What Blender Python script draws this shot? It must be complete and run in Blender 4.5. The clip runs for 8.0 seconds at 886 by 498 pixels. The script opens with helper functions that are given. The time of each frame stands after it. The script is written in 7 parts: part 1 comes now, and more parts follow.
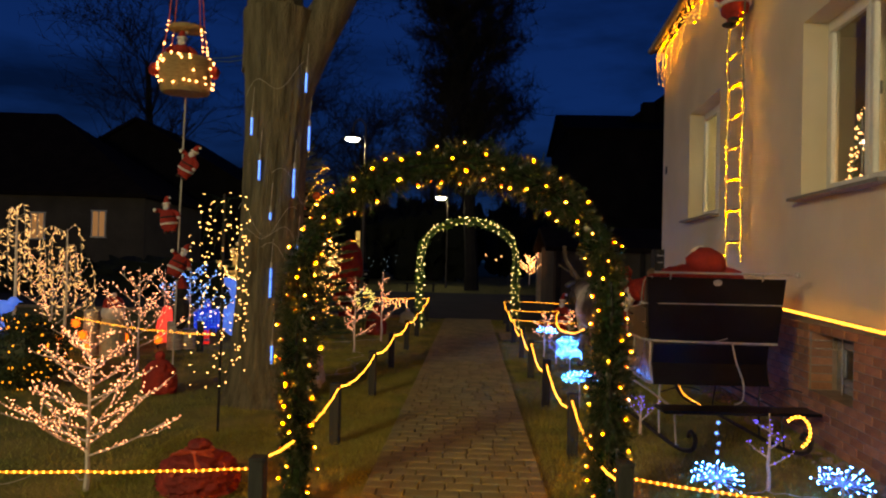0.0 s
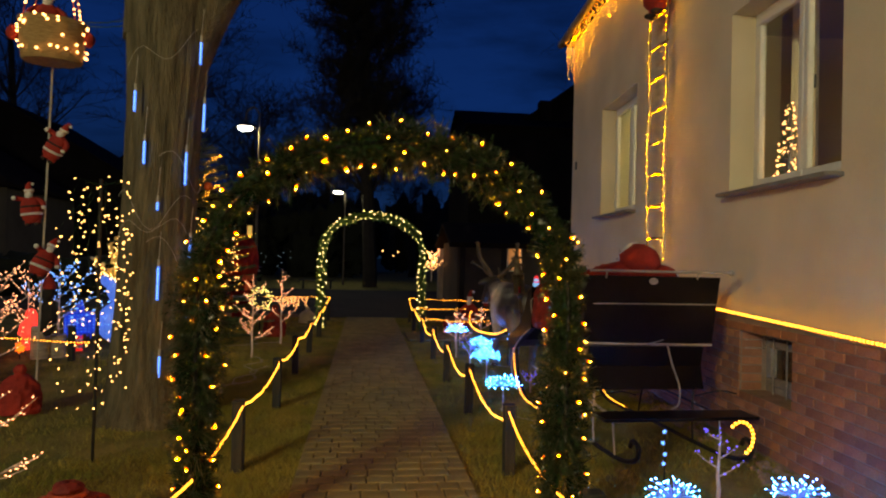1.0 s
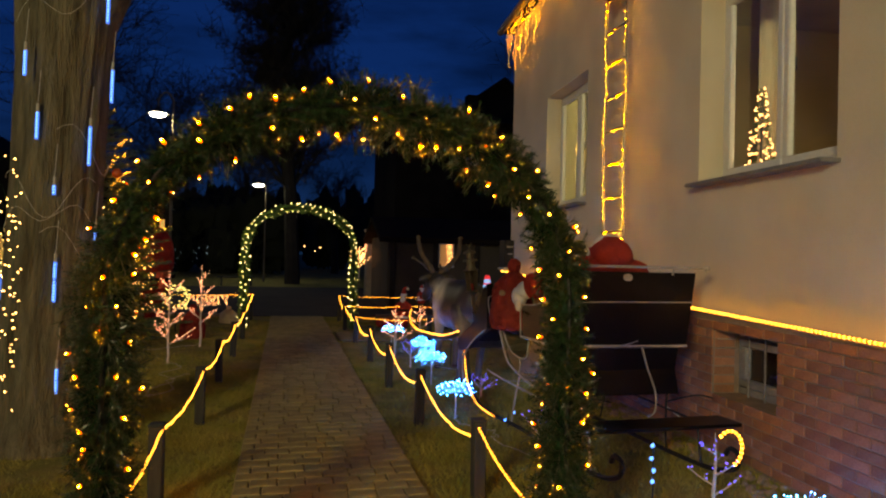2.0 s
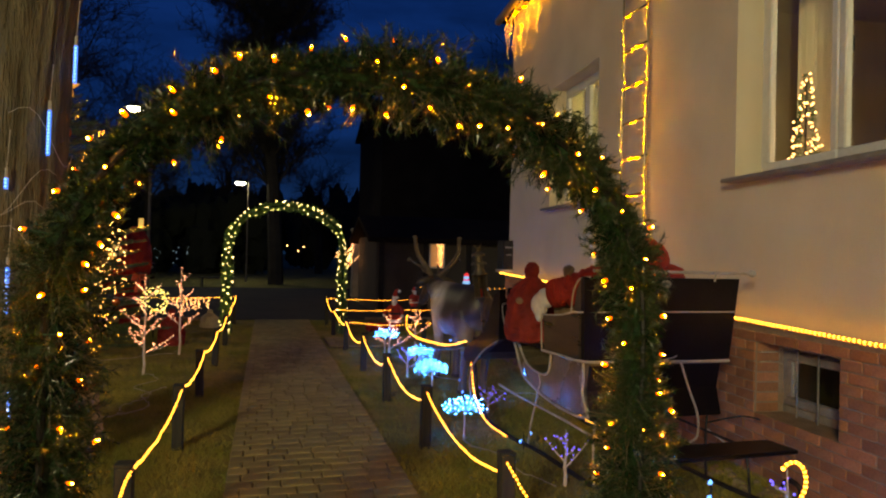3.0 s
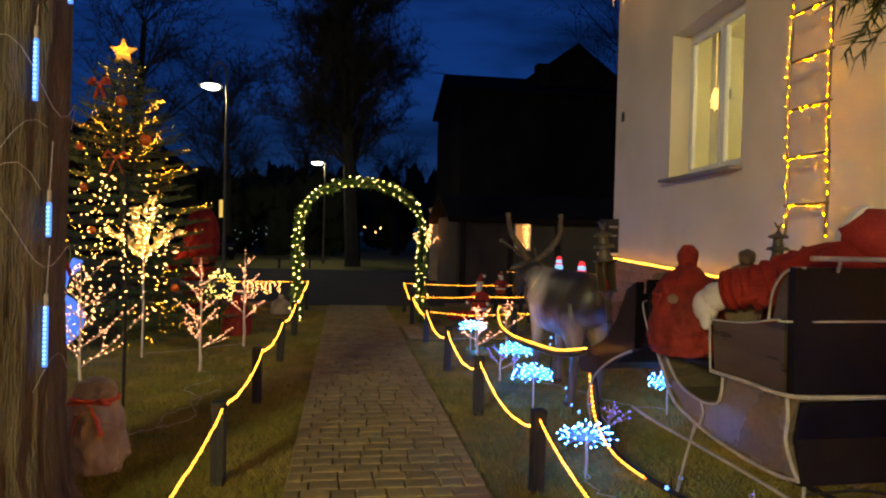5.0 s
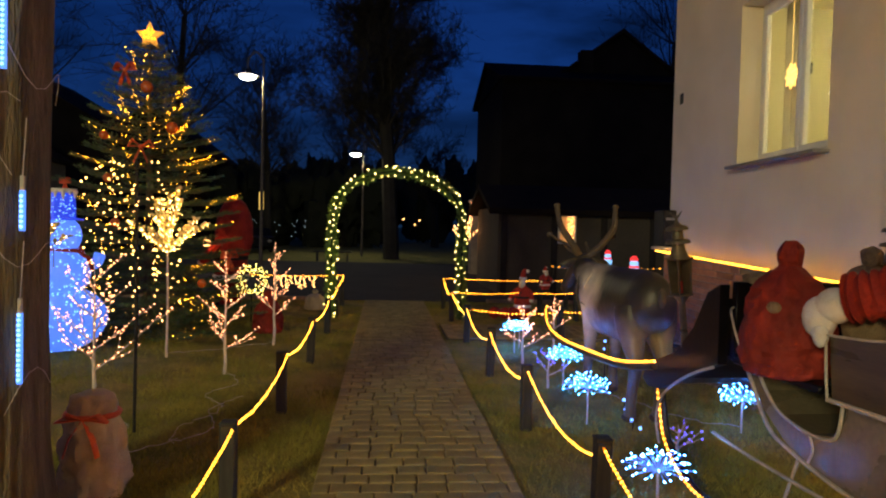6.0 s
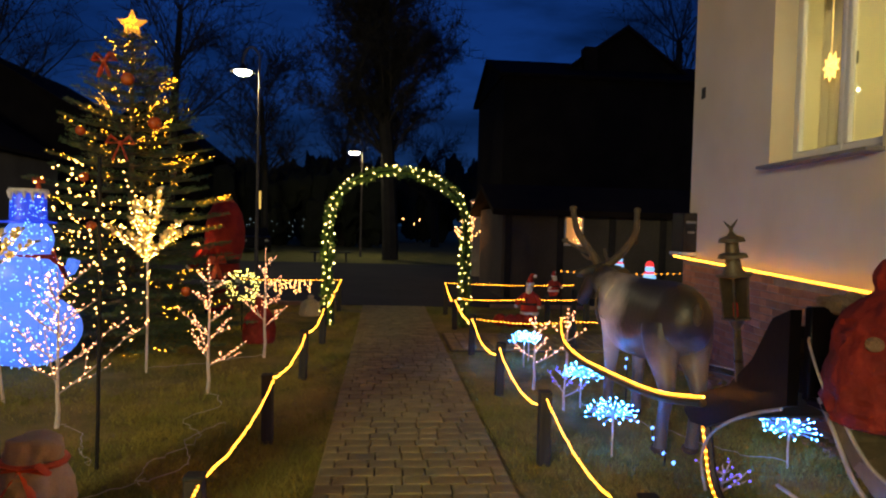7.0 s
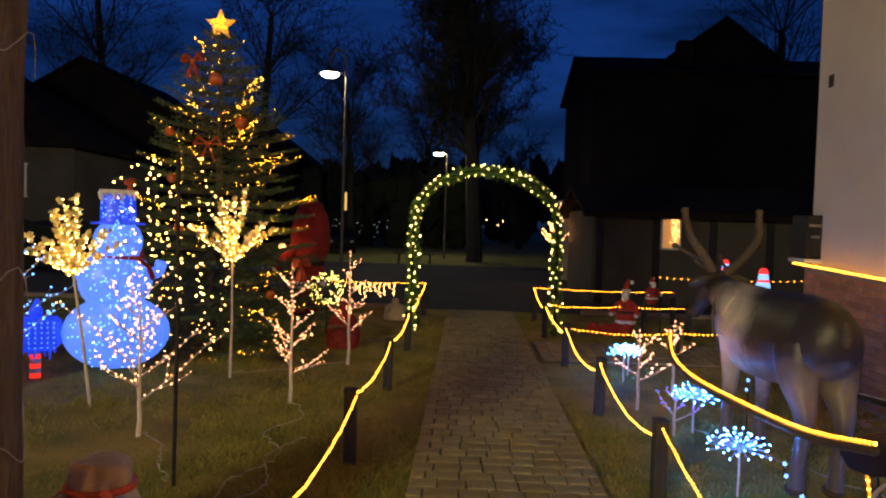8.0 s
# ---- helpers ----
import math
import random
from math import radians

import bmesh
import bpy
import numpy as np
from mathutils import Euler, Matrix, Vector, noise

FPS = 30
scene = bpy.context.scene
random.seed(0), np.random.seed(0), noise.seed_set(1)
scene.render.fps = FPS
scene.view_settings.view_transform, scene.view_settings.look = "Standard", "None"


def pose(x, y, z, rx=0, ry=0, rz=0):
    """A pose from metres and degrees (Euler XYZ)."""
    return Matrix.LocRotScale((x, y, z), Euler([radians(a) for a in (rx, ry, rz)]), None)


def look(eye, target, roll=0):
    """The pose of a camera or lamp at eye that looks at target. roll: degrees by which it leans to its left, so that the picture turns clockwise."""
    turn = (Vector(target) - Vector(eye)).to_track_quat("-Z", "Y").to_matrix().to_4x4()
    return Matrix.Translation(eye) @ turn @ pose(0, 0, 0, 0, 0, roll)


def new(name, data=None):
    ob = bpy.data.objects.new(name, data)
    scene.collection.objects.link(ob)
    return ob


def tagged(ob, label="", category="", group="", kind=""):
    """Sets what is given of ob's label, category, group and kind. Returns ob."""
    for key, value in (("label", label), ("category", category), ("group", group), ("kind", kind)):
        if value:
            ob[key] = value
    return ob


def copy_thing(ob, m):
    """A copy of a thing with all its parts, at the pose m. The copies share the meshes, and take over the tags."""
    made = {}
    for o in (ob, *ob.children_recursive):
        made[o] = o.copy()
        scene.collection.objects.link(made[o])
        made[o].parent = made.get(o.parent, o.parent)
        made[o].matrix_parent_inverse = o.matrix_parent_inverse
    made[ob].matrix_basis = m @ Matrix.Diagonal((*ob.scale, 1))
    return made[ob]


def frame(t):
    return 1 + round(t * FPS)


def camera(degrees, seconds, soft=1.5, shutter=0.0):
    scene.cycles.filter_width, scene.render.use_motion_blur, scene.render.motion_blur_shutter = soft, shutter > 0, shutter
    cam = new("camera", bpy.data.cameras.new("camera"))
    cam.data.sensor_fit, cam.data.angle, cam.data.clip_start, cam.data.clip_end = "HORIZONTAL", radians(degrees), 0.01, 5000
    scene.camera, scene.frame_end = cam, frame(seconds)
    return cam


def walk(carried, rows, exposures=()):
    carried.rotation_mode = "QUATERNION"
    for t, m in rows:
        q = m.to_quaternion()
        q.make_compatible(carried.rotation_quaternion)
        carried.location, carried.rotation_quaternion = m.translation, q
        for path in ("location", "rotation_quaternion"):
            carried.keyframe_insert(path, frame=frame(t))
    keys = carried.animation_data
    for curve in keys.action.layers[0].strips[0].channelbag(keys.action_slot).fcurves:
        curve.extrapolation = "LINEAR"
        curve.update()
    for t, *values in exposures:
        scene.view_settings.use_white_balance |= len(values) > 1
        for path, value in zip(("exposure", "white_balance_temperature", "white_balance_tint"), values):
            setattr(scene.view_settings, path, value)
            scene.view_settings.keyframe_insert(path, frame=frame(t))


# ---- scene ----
cam = camera(65.9, 8.0, soft=2.1)
PATH = [
    (0, (0.151, 0.132, 1.706), (0.065, 2.13, 1.74), 1.4),
    (0.5, (0.01, 0.449, 1.698), (0.04, 2.448, 1.727), 1.4),
    (1, (-0.106, 0.827, 1.714), (0.117, 2.814, 1.743), 1.4),
    (1.5, (-0.211, 1.216, 1.687), (0.157, 3.182, 1.712), 1.4),
    (3, (-0.357, 2.356, 1.72), (0.142, 4.292, 1.742), 1.4),
    (3.5, (-0.304, 2.69, 1.738), (0.183, 4.63, 1.75), 1.4),
    (4, (-0.301, 3.048, 1.724), (0.129, 5.001, 1.716), 1.5),
    (4.5, (-0.278, 3.469, 1.733), (0.079, 5.436, 1.714), 1.4),
    (5, (-0.243, 3.918, 1.708), (0.04, 5.897, 1.67), 1.4),
    (5.2, (-0.235, 4.065, 1.706), (-0.002, 6.051, 1.662), 1.5),
    (6.5, (-0.158, 4.979, 1.738), (0.008, 6.971, 1.67), 1.4),
    (7, (-0.181, 5.33, 1.779), (-0.009, 7.321, 1.712), 1.5),
    (7.5, (-0.237, 5.629, 1.809), (-0.08, 7.622, 1.738), 1.6),
    (8, (-0.26, 5.848, 1.792), (-0.328, 7.846, 1.722), 1.7),
]
walk(cam, [(t, look(eye, target, roll)) for t, eye, target, roll in PATH],
     exposures=[(0, -0.14, 7200, 5), (1.5, -0.1, 7000, 1), (3, 0.12, 7000, 1), (4, 0.4, 7000, 0), (5, 0.52, 7000, 0), (6.5, 0.5, 7000, 0), (8, 0.58, 7100, 2)])

rnd = random.Random(7)

# ---- night sky ----
world = bpy.data.worlds.new("night_sky")
scene.world = world
world.use_nodes = True
wn, wl = world.node_tree.nodes, world.node_tree.links
wn.clear()
w_out, w_bg = wn.new("ShaderNodeOutputWorld"), wn.new("ShaderNodeBackground")
w_co, w_map, w_noise = wn.new("ShaderNodeTexCoord"), wn.new("ShaderNodeMapping"), wn.new("ShaderNodeTexNoise")
w_sep, w_hgt, w_cloud, w_mix = wn.new("ShaderNodeSeparateXYZ"), wn.new("ShaderNodeValToRGB"), wn.new("ShaderNodeValToRGB"), wn.new("ShaderNodeMixRGB")
w_map.inputs["Scale"].default_value = (1.6, 1.6, 6.5)
w_noise.inputs["Scale"].default_value = 1.7
w_noise.inputs["Detail"].default_value = 7.0
w_noise.inputs["Roughness"].default_value = 0.58
w_hgt.color_ramp.elements[0].position, w_hgt.color_ramp.elements[0].color = 0.0, (0.0035, 0.012, 0.036, 1)
w_hgt.color_ramp.elements[1].position, w_hgt.color_ramp.elements[1].color = 0.75, (0.0012, 0.004, 0.035, 1)
mid_el = w_hgt.color_ramp.elements.new(0.22)
mid_el.color = (0.002, 0.014, 0.082, 1)
w_cloud.color_ramp.elements[0].position, w_cloud.color_ramp.elements[0].color = 0.42, (1, 1, 1, 1)
w_cloud.color_ramp.elements[1].position, w_cloud.color_ramp.elements[1].color = 0.66, (0.32, 0.30, 0.27, 1)
w_mix.blend_type = "MULTIPLY"
w_mix.inputs[0].default_value = 1.0
wl.new(w_co.outputs["Generated"], w_map.inputs["Vector"])
wl.new(w_map.outputs["Vector"], w_noise.inputs["Vector"])
wl.new(w_co.outputs["Generated"], w_sep.inputs[0])
wl.new(w_sep.outputs["Z"], w_hgt.inputs[0])
wl.new(w_noise.outputs[0], w_cloud.inputs[0])
wl.new(w_hgt.outputs[0], w_mix.inputs[1])
wl.new(w_cloud.outputs[0], w_mix.inputs[2])
wl.new(w_mix.outputs[0], w_bg.inputs["Color"])
w_bg.inputs["Strength"].default_value = 1.6
wl.new(w_bg.outputs[0], w_out.inputs[0])


def lamp(name, place, watts, colour, radius=0.1, spot=None, aim=None):
    """A lamp of the place, or the added fill: a bulb, or a spot where the fitting shades it."""
    data = bpy.data.lights.new(name, "SPOT" if spot else "POINT")
    data.energy, data.color, data.shadow_soft_size = watts, colour, radius
    if spot:
        data.spot_size, data.spot_blend = radians(spot), 0.6
    ob = new(name, data)
    ob.matrix_world = look(place, aim) if aim else Matrix.Translation(place)
    return ob


# street lamps: the two in view, and an unseen one added behind the walk as fill
LAMPS = [(-5.16, 29.56, 6.9), (-1.87, 42.5, 5.6), (-9.0, -9.0, 6.9)]
for (lx, ly, lz), watts in zip(LAMPS, (150, 80, 4800)):
    lamp("street_light_bulb", (lx, ly, lz - 0.2 if watts < 1000 else lz - 1.1), watts, (1.0, 0.86, 0.52), 0.08 if watts < 1000 else 1.5)
# rooms behind the lit windows
lamp("room_light_bulb", (6.2, 12.0, 4.3), 42, (1.0, 0.86, 0.42), 0.15)
lamp("room_light_bulb", (6.6, 7.2, 4.2), 18, (1.0, 0.76, 0.42), 0.15)


# ---- materials ----
def nodes_of(name):
    m = bpy.data.materials.new(name)
    m.use_nodes = True
    return m, m.node_tree.nodes, m.node_tree.links, m.node_tree.nodes["Principled BSDF"]


def surface(name, a, b, rough=0.7, scale=6.0, fine=60.0, bump=0.15, metal=0.0, depth=0.01, c=None, random_piece=0.0, spec=0.5, stretch=(1, 1, 1), sheen=0.0):
    """A worn surface: two colours mixed by broad stains and fine grain, relief from the grain."""
    m, n, l, p = nodes_of(name)
    co, mp = n.new("ShaderNodeTexCoord"), n.new("ShaderNodeMapping")
    mp.inputs["Scale"].default_value = stretch
    l.new(co.outputs["Object"], mp.inputs["Vector"])
    n1, n2 = n.new("ShaderNodeTexNoise"), n.new("ShaderNodeTexNoise")
    n1.inputs["Scale"].default_value, n1.inputs["Detail"].default_value = scale, 5
    n2.inputs["Scale"].default_value, n2.inputs["Detail"].default_value = fine, 4
    l.new(mp.outputs[0], n1.inputs["Vector"])
    l.new(mp.outputs[0], n2.inputs["Vector"])
    r1 = n.new("ShaderNodeValToRGB")
    r1.color_ramp.elements[0].position, r1.color_ramp.elements[1].position = 0.32, 0.68
    r1.color_ramp.elements[0].color, r1.color_ramp.elements[1].color = (*a, 1), (*b, 1)
    l.new(n1.outputs[0], r1.inputs[0])
    mx = n.new("ShaderNodeMixRGB")
    mx.blend_type = "OVERLAY"
    mx.inputs[0].default_value = 0.35
    l.new(r1.outputs[0], mx.inputs[1])
    l.new(n2.outputs[0], mx.inputs[2])
    last = mx.outputs[0]
    if random_piece:
        inf, hs, mth = n.new("ShaderNodeObjectInfo"), n.new("ShaderNodeHueSaturation"), n.new("ShaderNodeMath")
        geo, add, frac = n.new("ShaderNodeNewGeometry"), n.new("ShaderNodeMath"), n.new("ShaderNodeMath")
        add.operation, frac.operation = "ADD", "FRACT"
        l.new(inf.outputs["Random"], add.inputs[0])
        l.new(geo.outputs["Random Per Island"], add.inputs[1])
        l.new(add.outputs[0], frac.inputs[0])
        mth.operation = "MULTIPLY_ADD"
        mth.inputs[1].default_value, mth.inputs[2].default_value = random_piece, 1.0 - random_piece / 2
        l.new(frac.outputs[0], mth.inputs[0])
        l.new(mth.outputs[0], hs.inputs["Value"])
        l.new(last, hs.inputs["Color"])
        last = hs.outputs[0]
    l.new(last, p.inputs["Base Color"])
    bp = n.new("ShaderNodeBump")
    bp.inputs["Strength"].default_value, bp.inputs["Distance"].default_value = bump, depth
    l.new(n2.outputs[0], bp.inputs["Height"])
    l.new(bp.outputs[0], p.inputs["Normal"])
    rr = n.new("ShaderNodeMath")
    rr.operation = "MULTIPLY_ADD"
    rr.inputs[1].default_value, rr.inputs[2].default_value = 0.25, rough - 0.12
    l.new(n1.outputs[0], rr.inputs[0])
    l.new(rr.outputs[0], p.inputs["Roughness"])
    p.inputs["Metallic"].default_value = metal
    p.inputs["Specular IOR Level"].default_value = spec
    return m


def glow(name, colour, strength, base=None):
    """The glowing plastic or glass of a lamp, or spokes made to glow."""
    m, n, l, p = nodes_of(name)
    p.inputs["Base Color"].default_value = (*(base or colour), 1)
    p.inputs["Emission Color"].default_value = (*colour, 1)
    p.inputs["Emission Strength"].default_value = strength
    p.inputs["Roughness"].default_value = 0.35
    return m


def glass_material(name):
    m, n, l, p = nodes_of(name)
    p.inputs["Base Color"].default_value = (0.93, 0.96, 0.95, 1)
    p.inputs["Roughness"].default_value = 0.02
    p.inputs["Transmission Weight"].default_value = 1.0
    p.inputs["IOR"].default_value = 1.45
    return m


STUCCO = surface("cream_stucco", (0.68, 0.61, 0.45), (0.79, 0.72, 0.55), 0.9, 1.1, 140, 0.35, depth=0.006)
CLINKER = surface("red_clinker", (0.275, 0.128, 0.064), (0.395, 0.195, 0.098), 0.7, 5, 70, 0.3, random_piece=0.5)
MORTAR = surface("grey_mortar", (0.24, 0.185, 0.13), (0.33, 0.26, 0.19), 0.95, 8, 90, 0.4)
PAVER = surface("red_paver", (0.225, 0.197, 0.078), (0.345, 0.302, 0.122), 0.85, 7, 110, 0.45, random_piece=0.35)
SAND = surface("joint_sand", (0.07, 0.062, 0.042), (0.12, 0.105, 0.07), 0.95, 9, 120, 0.4)
SOIL = surface("winter_lawn", (0.14, 0.16, 0.03), (0.33, 0.275, 0.075), 0.95, 1.6, 45, 0.8, depth=0.03)
ASPHALT = surface("asphalt", (0.026, 0.026, 0.026), (0.05, 0.048, 0.045), 0.95, 0.7, 60, 0.5)
GRASS_A = surface("grass_blade", (0.18, 0.215, 0.03), (0.385, 0.335, 0.075), 0.8, 1.5, 30, 0.1, random_piece=0.7)
BARK = surface("oak_bark", (0.09, 0.078, 0.046), (0.22, 0.19, 0.12), 0.95, 3.5, 26, 1.0, depth=0.05, stretch=(3.2, 3.2, 0.45))
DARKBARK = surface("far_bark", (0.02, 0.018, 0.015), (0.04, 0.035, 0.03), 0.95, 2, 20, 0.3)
NEEDLE = surface("fir_needle", (0.06, 0.125, 0.05), (0.125, 0.215, 0.085), 0.6, 5, 40, 0.1, random_piece=0.6)
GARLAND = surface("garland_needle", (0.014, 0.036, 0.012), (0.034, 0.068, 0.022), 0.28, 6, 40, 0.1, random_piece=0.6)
POSTWOOD = surface("dark_post_wood", (0.022, 0.025, 0.022), (0.05, 0.05, 0.042), 0.8, 5, 50, 0.4, stretch=(4, 4, 0.6))
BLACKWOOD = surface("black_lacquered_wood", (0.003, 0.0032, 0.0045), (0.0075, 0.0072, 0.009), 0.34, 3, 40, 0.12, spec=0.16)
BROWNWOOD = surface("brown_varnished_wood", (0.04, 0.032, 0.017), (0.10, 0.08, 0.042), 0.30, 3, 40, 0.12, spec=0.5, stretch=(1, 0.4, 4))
# satin tub; base colour raised to stand in for reflected lawn lights
TUBWOOD = surface("satin_tub_lawn_sheen", (0.15, 0.13, 0.085), (0.225, 0.195, 0.13), 0.28, 2.5, 30, 0.08, spec=0.6, metal=0.25)
TRIM = surface("pale_trim", (0.32, 0.30, 0.26), (0.54, 0.51, 0.45), 0.45, 7, 60, 0.2)
BRONZE = surface("aged_bronze", (0.075, 0.062, 0.04), (0.15, 0.125, 0.08), 0.5, 9, 70, 0.3, metal=0.5)
# brighter copy of GARLAND: the bulbs' light on the far arch is put into its colour
GARLAND_FAR = surface("garland_bulb_lit", (0.09, 0.19, 0.03), (0.19, 0.34, 0.07), 0.6, 6, 40, 0.1, random_piece=0.5)
IRON = surface("dark_iron", (0.02, 0.02, 0.022), (0.05, 0.048, 0.045), 0.5, 10, 80, 0.2, metal=0.6)
STEEL = surface("galvanised_steel", (0.25, 0.25, 0.25), (0.38, 0.37, 0.36), 0.5, 5, 40, 0.1, metal=0.8)
REDCLOTH = surface("red_cloth", (0.27, 0.018, 0.013), (0.44, 0.04, 0.026), 0.85, 5, 60, 0.8, random_piece=0.15)
REDSACK = surface("crumpled_red_cloth", (0.17, 0.014, 0.009), (0.33, 0.032, 0.02), 0.8, 4, 15, 0.8, depth=0.04)
WHITEFUR = surface("white_plush", (0.62, 0.60, 0.58), (0.82, 0.80, 0.78), 0.95, 9, 120, 0.45, depth=0.008)
SKIN = surface("painted_plush_face", (0.48, 0.30, 0.21), (0.58, 0.38, 0.28), 0.8, 8, 60, 0.2)
BLACKCLOTH = surface("black_felt", (0.015, 0.014, 0.014), (0.035, 0.03, 0.03), 0.9, 6, 80, 0.3)
BURLAP = surface("burlap", (0.44, 0.385, 0.26), (0.62, 0.55, 0.39), 0.95, 5, 190, 0.9, depth=0.008)
RIBBON = surface("red_ribbon", (0.55, 0.06, 0.02), (0.75, 0.16, 0.06), 0.5, 8, 60, 0.2)
TEDDY = surface("beige_plush", (0.24, 0.17, 0.10), (0.36, 0.27, 0.17), 0.95, 12, 120, 0.9, depth=0.02)
WHITETWIG = surface("white_painted_twig", (0.55, 0.48, 0.40), (0.75, 0.68, 0.60), 0.7, 14, 80, 0.3)
GOLDLEAF = surface("gold_leaf", (0.66, 0.55, 0.24), (0.82, 0.72, 0.38), 0.5, 14, 60, 0.2, random_piece=0.3)
PVC = surface("white_pvc", (0.74, 0.73, 0.70), (0.80, 0.79, 0.76), 0.35, 3, 30, 0.03)
POLEPAINT = surface("dull_lamp_post_paint", (0.07, 0.06, 0.055), (0.12, 0.105, 0.095), 0.6, 6, 60, 0.2)
# pale cellar window frame, greyed: the shade of its recess is in the colour
SHADEDPVC = surface("shaded_white_pvc", (0.20, 0.20, 0.20), (0.32, 0.31, 0.30), 0.6, 6, 60, 0.2)
SLATE = surface("slate_sill", (0.16, 0.155, 0.15), (0.26, 0.25, 0.24), 0.6, 8, 80, 0.3)
CURTAIN = surface("cream_curtain", (0.62, 0.55, 0.40), (0.75, 0.68, 0.50), 0.9, 6, 100, 0.2)
# near room's plaster in brown: its dim amber light is mixed into the colour
BROWNROOM = surface("dim_amber_room", (0.30, 0.20, 0.10), (0.38, 0.26, 0.14), 0.9, 2, 60, 0.1)
PLASTER = surface("room_plaster", (0.66, 0.60, 0.44), (0.74, 0.68, 0.5), 0.9, 2, 60, 0.1)
# near-black tiles: the darkness of unlit roofs is put into the colour
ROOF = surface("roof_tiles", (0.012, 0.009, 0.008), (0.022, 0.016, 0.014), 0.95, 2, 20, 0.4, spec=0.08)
# render of the pale house and shed, night dimness mixed into its colour
DARKWALL = surface("render_night_dark", (0.065, 0.055, 0.045), (0.11, 0.095, 0.078), 0.95, 0.8, 20, 0.3)
# unlit walls: near-black stands in for the missing light
BLACKWALL = surface("wall_night_dark", (0.012, 0.010, 0.009), (0.022, 0.018, 0.016), 0.95, 0.8, 20, 0.3, spec=0.08)
WIRE = surface("clear_cable", (0.42, 0.40, 0.35), (0.60, 0.57, 0.50), 0.4, 10, 60, 0.1)
GREENWIRE = surface("green_cable", (0.015, 0.05, 0.025), (0.03, 0.09, 0.04), 0.5, 10, 60, 0.1)
ICECLOTH = glow("blue_lit_acrylic", (0.07, 0.20, 1.0), 0.72, (0.14, 0.24, 0.6))
BLUECLOTH = glow("blue_lit_tinsel", (0.005, 0.04, 0.8), 0.55, (0.05, 0.10, 0.55))
GLASS = glass_material("window_glass")
WICKER = surface("wicker", (0.30, 0.19, 0.07), (0.48, 0.33, 0.14), 0.7, 12, 70, 0.7, stretch=(1, 1, 5))
BIRCH = surface("birch_bark", (0.35, 0.31, 0.26), (0.62, 0.57, 0.50), 0.85, 6, 40, 0.4, stretch=(1, 1, 5))
# far hedge leaf, darker than BUSH: the night's shade is in the colour
FARBUSH = surface("shrub_night_dark", (0.007, 0.010, 0.005), (0.014, 0.02, 0.009), 0.8, 3, 20, 0.2)
BUSH = surface("box_leaf", (0.02, 0.035, 0.012), (0.04, 0.065, 0.022), 0.6, 6, 40, 0.1, random_piece=0.5)
ORANGEBALL = surface("orange_bauble", (0.50, 0.10, 0.02), (0.60, 0.15, 0.03), 0.25, 4, 30, 0.02)
CREAMPOST = surface("cream_gate_post", (0.42, 0.35, 0.24), (0.55, 0.47, 0.34), 0.9, 3, 40, 0.3)
STARGOLD = glow("gold_star_glow", (1.0, 0.36, 0.02), 0.55, (0.8, 0.5, 0.1))

L_WARM = glow("warm_white_led", (1.0, 0.42, 0.14), 8.0)
L_AMBER = glow("amber_bulb", (1.0, 0.14, 0.002), 2.6)
L_GOLD = glow("gold_bulb", (1.0, 0.30, 0.002), 240)
L_GOLD_STRONG = glow("gold_bulb_strong", (1.0, 0.30, 0.001), 800)
L_AMBER_TIP = glow("amber_bulb_tip", (1.0, 0.24, 0.008), 1900)
L_FARARCH = glow("arch_warm_white_led", (1.0, 0.68, 0.26), 9)
L_CURTAIN = glow("curtain_warm_white_led", (1.0, 0.47, 0.13), 10)
L_PINK = glow("rose_white_led", (1.0, 0.36, 0.17), 8.0)
L_YELLOW = glow("yellow_led", (1.0, 0.32, 0.02), 4.0)
L_COOL = glow("cool_white_led", (0.018, 0.17, 1.0), 330)
# plain spokes given their own blue glow, for the LED light falling on them
SPOKE = glow("spoke_led_glow", (0.03, 0.17, 1.0), 0.45, (0.5, 0.55, 0.6))
L_ICE = glow("ice_white_led", (0.12, 0.33, 1.0), 3.2)
L_SPRAY = glow("spray_led", (1.0, 0.54, 0.16), 32)
L_ICICLE = glow("icicle_led", (1.0, 0.34, 0.02), 12)
L_BLUE = glow("blue_led", (0.05, 0.2, 1.0), 3.0)
L_VIOLET = glow("violet_led", (0.14, 0.10, 1.0), 2.2)
L_ORANGE = glow("orange_star_led", (1.0, 0.16, 0.01), 2.2)
L_GREENW = glow("lime_white_led", (1.0, 0.78, 0.2), 5)
ROPE = glow("amber_rope_tube", (1.0, 0.28, 0.012), 1.15)
ROPEBEAD = glow("amber_rope_bead", (1.0, 0.37, 0.035), 11)
TUBE_ICE = glow("ice_blue_tube", (0.07, 0.22, 1.0), 1.3)
LAMPGLASS = glow("street_lamp_glass", (1.0, 0.88, 0.66), 30)
CANDLEWIN = glow("curtain_lit_from_within", (1.0, 0.42, 0.12), 0.26, (0.6, 0.45, 0.3))
STARWIN = glow("paper_star_glow", (1.0, 0.6, 0.16), 1.8)


# ---- mesh tools ----
ICO_V, ICO_F = [], []
_b = bmesh.new()
bmesh.ops.create_icosphere(_b, subdivisions=1, radius=1.0)
ICO_V = [tuple(q.co) for q in _b.verts]
ICO_F = [tuple(q.index for q in fc.verts) for fc in _b.faces]
_b.free()


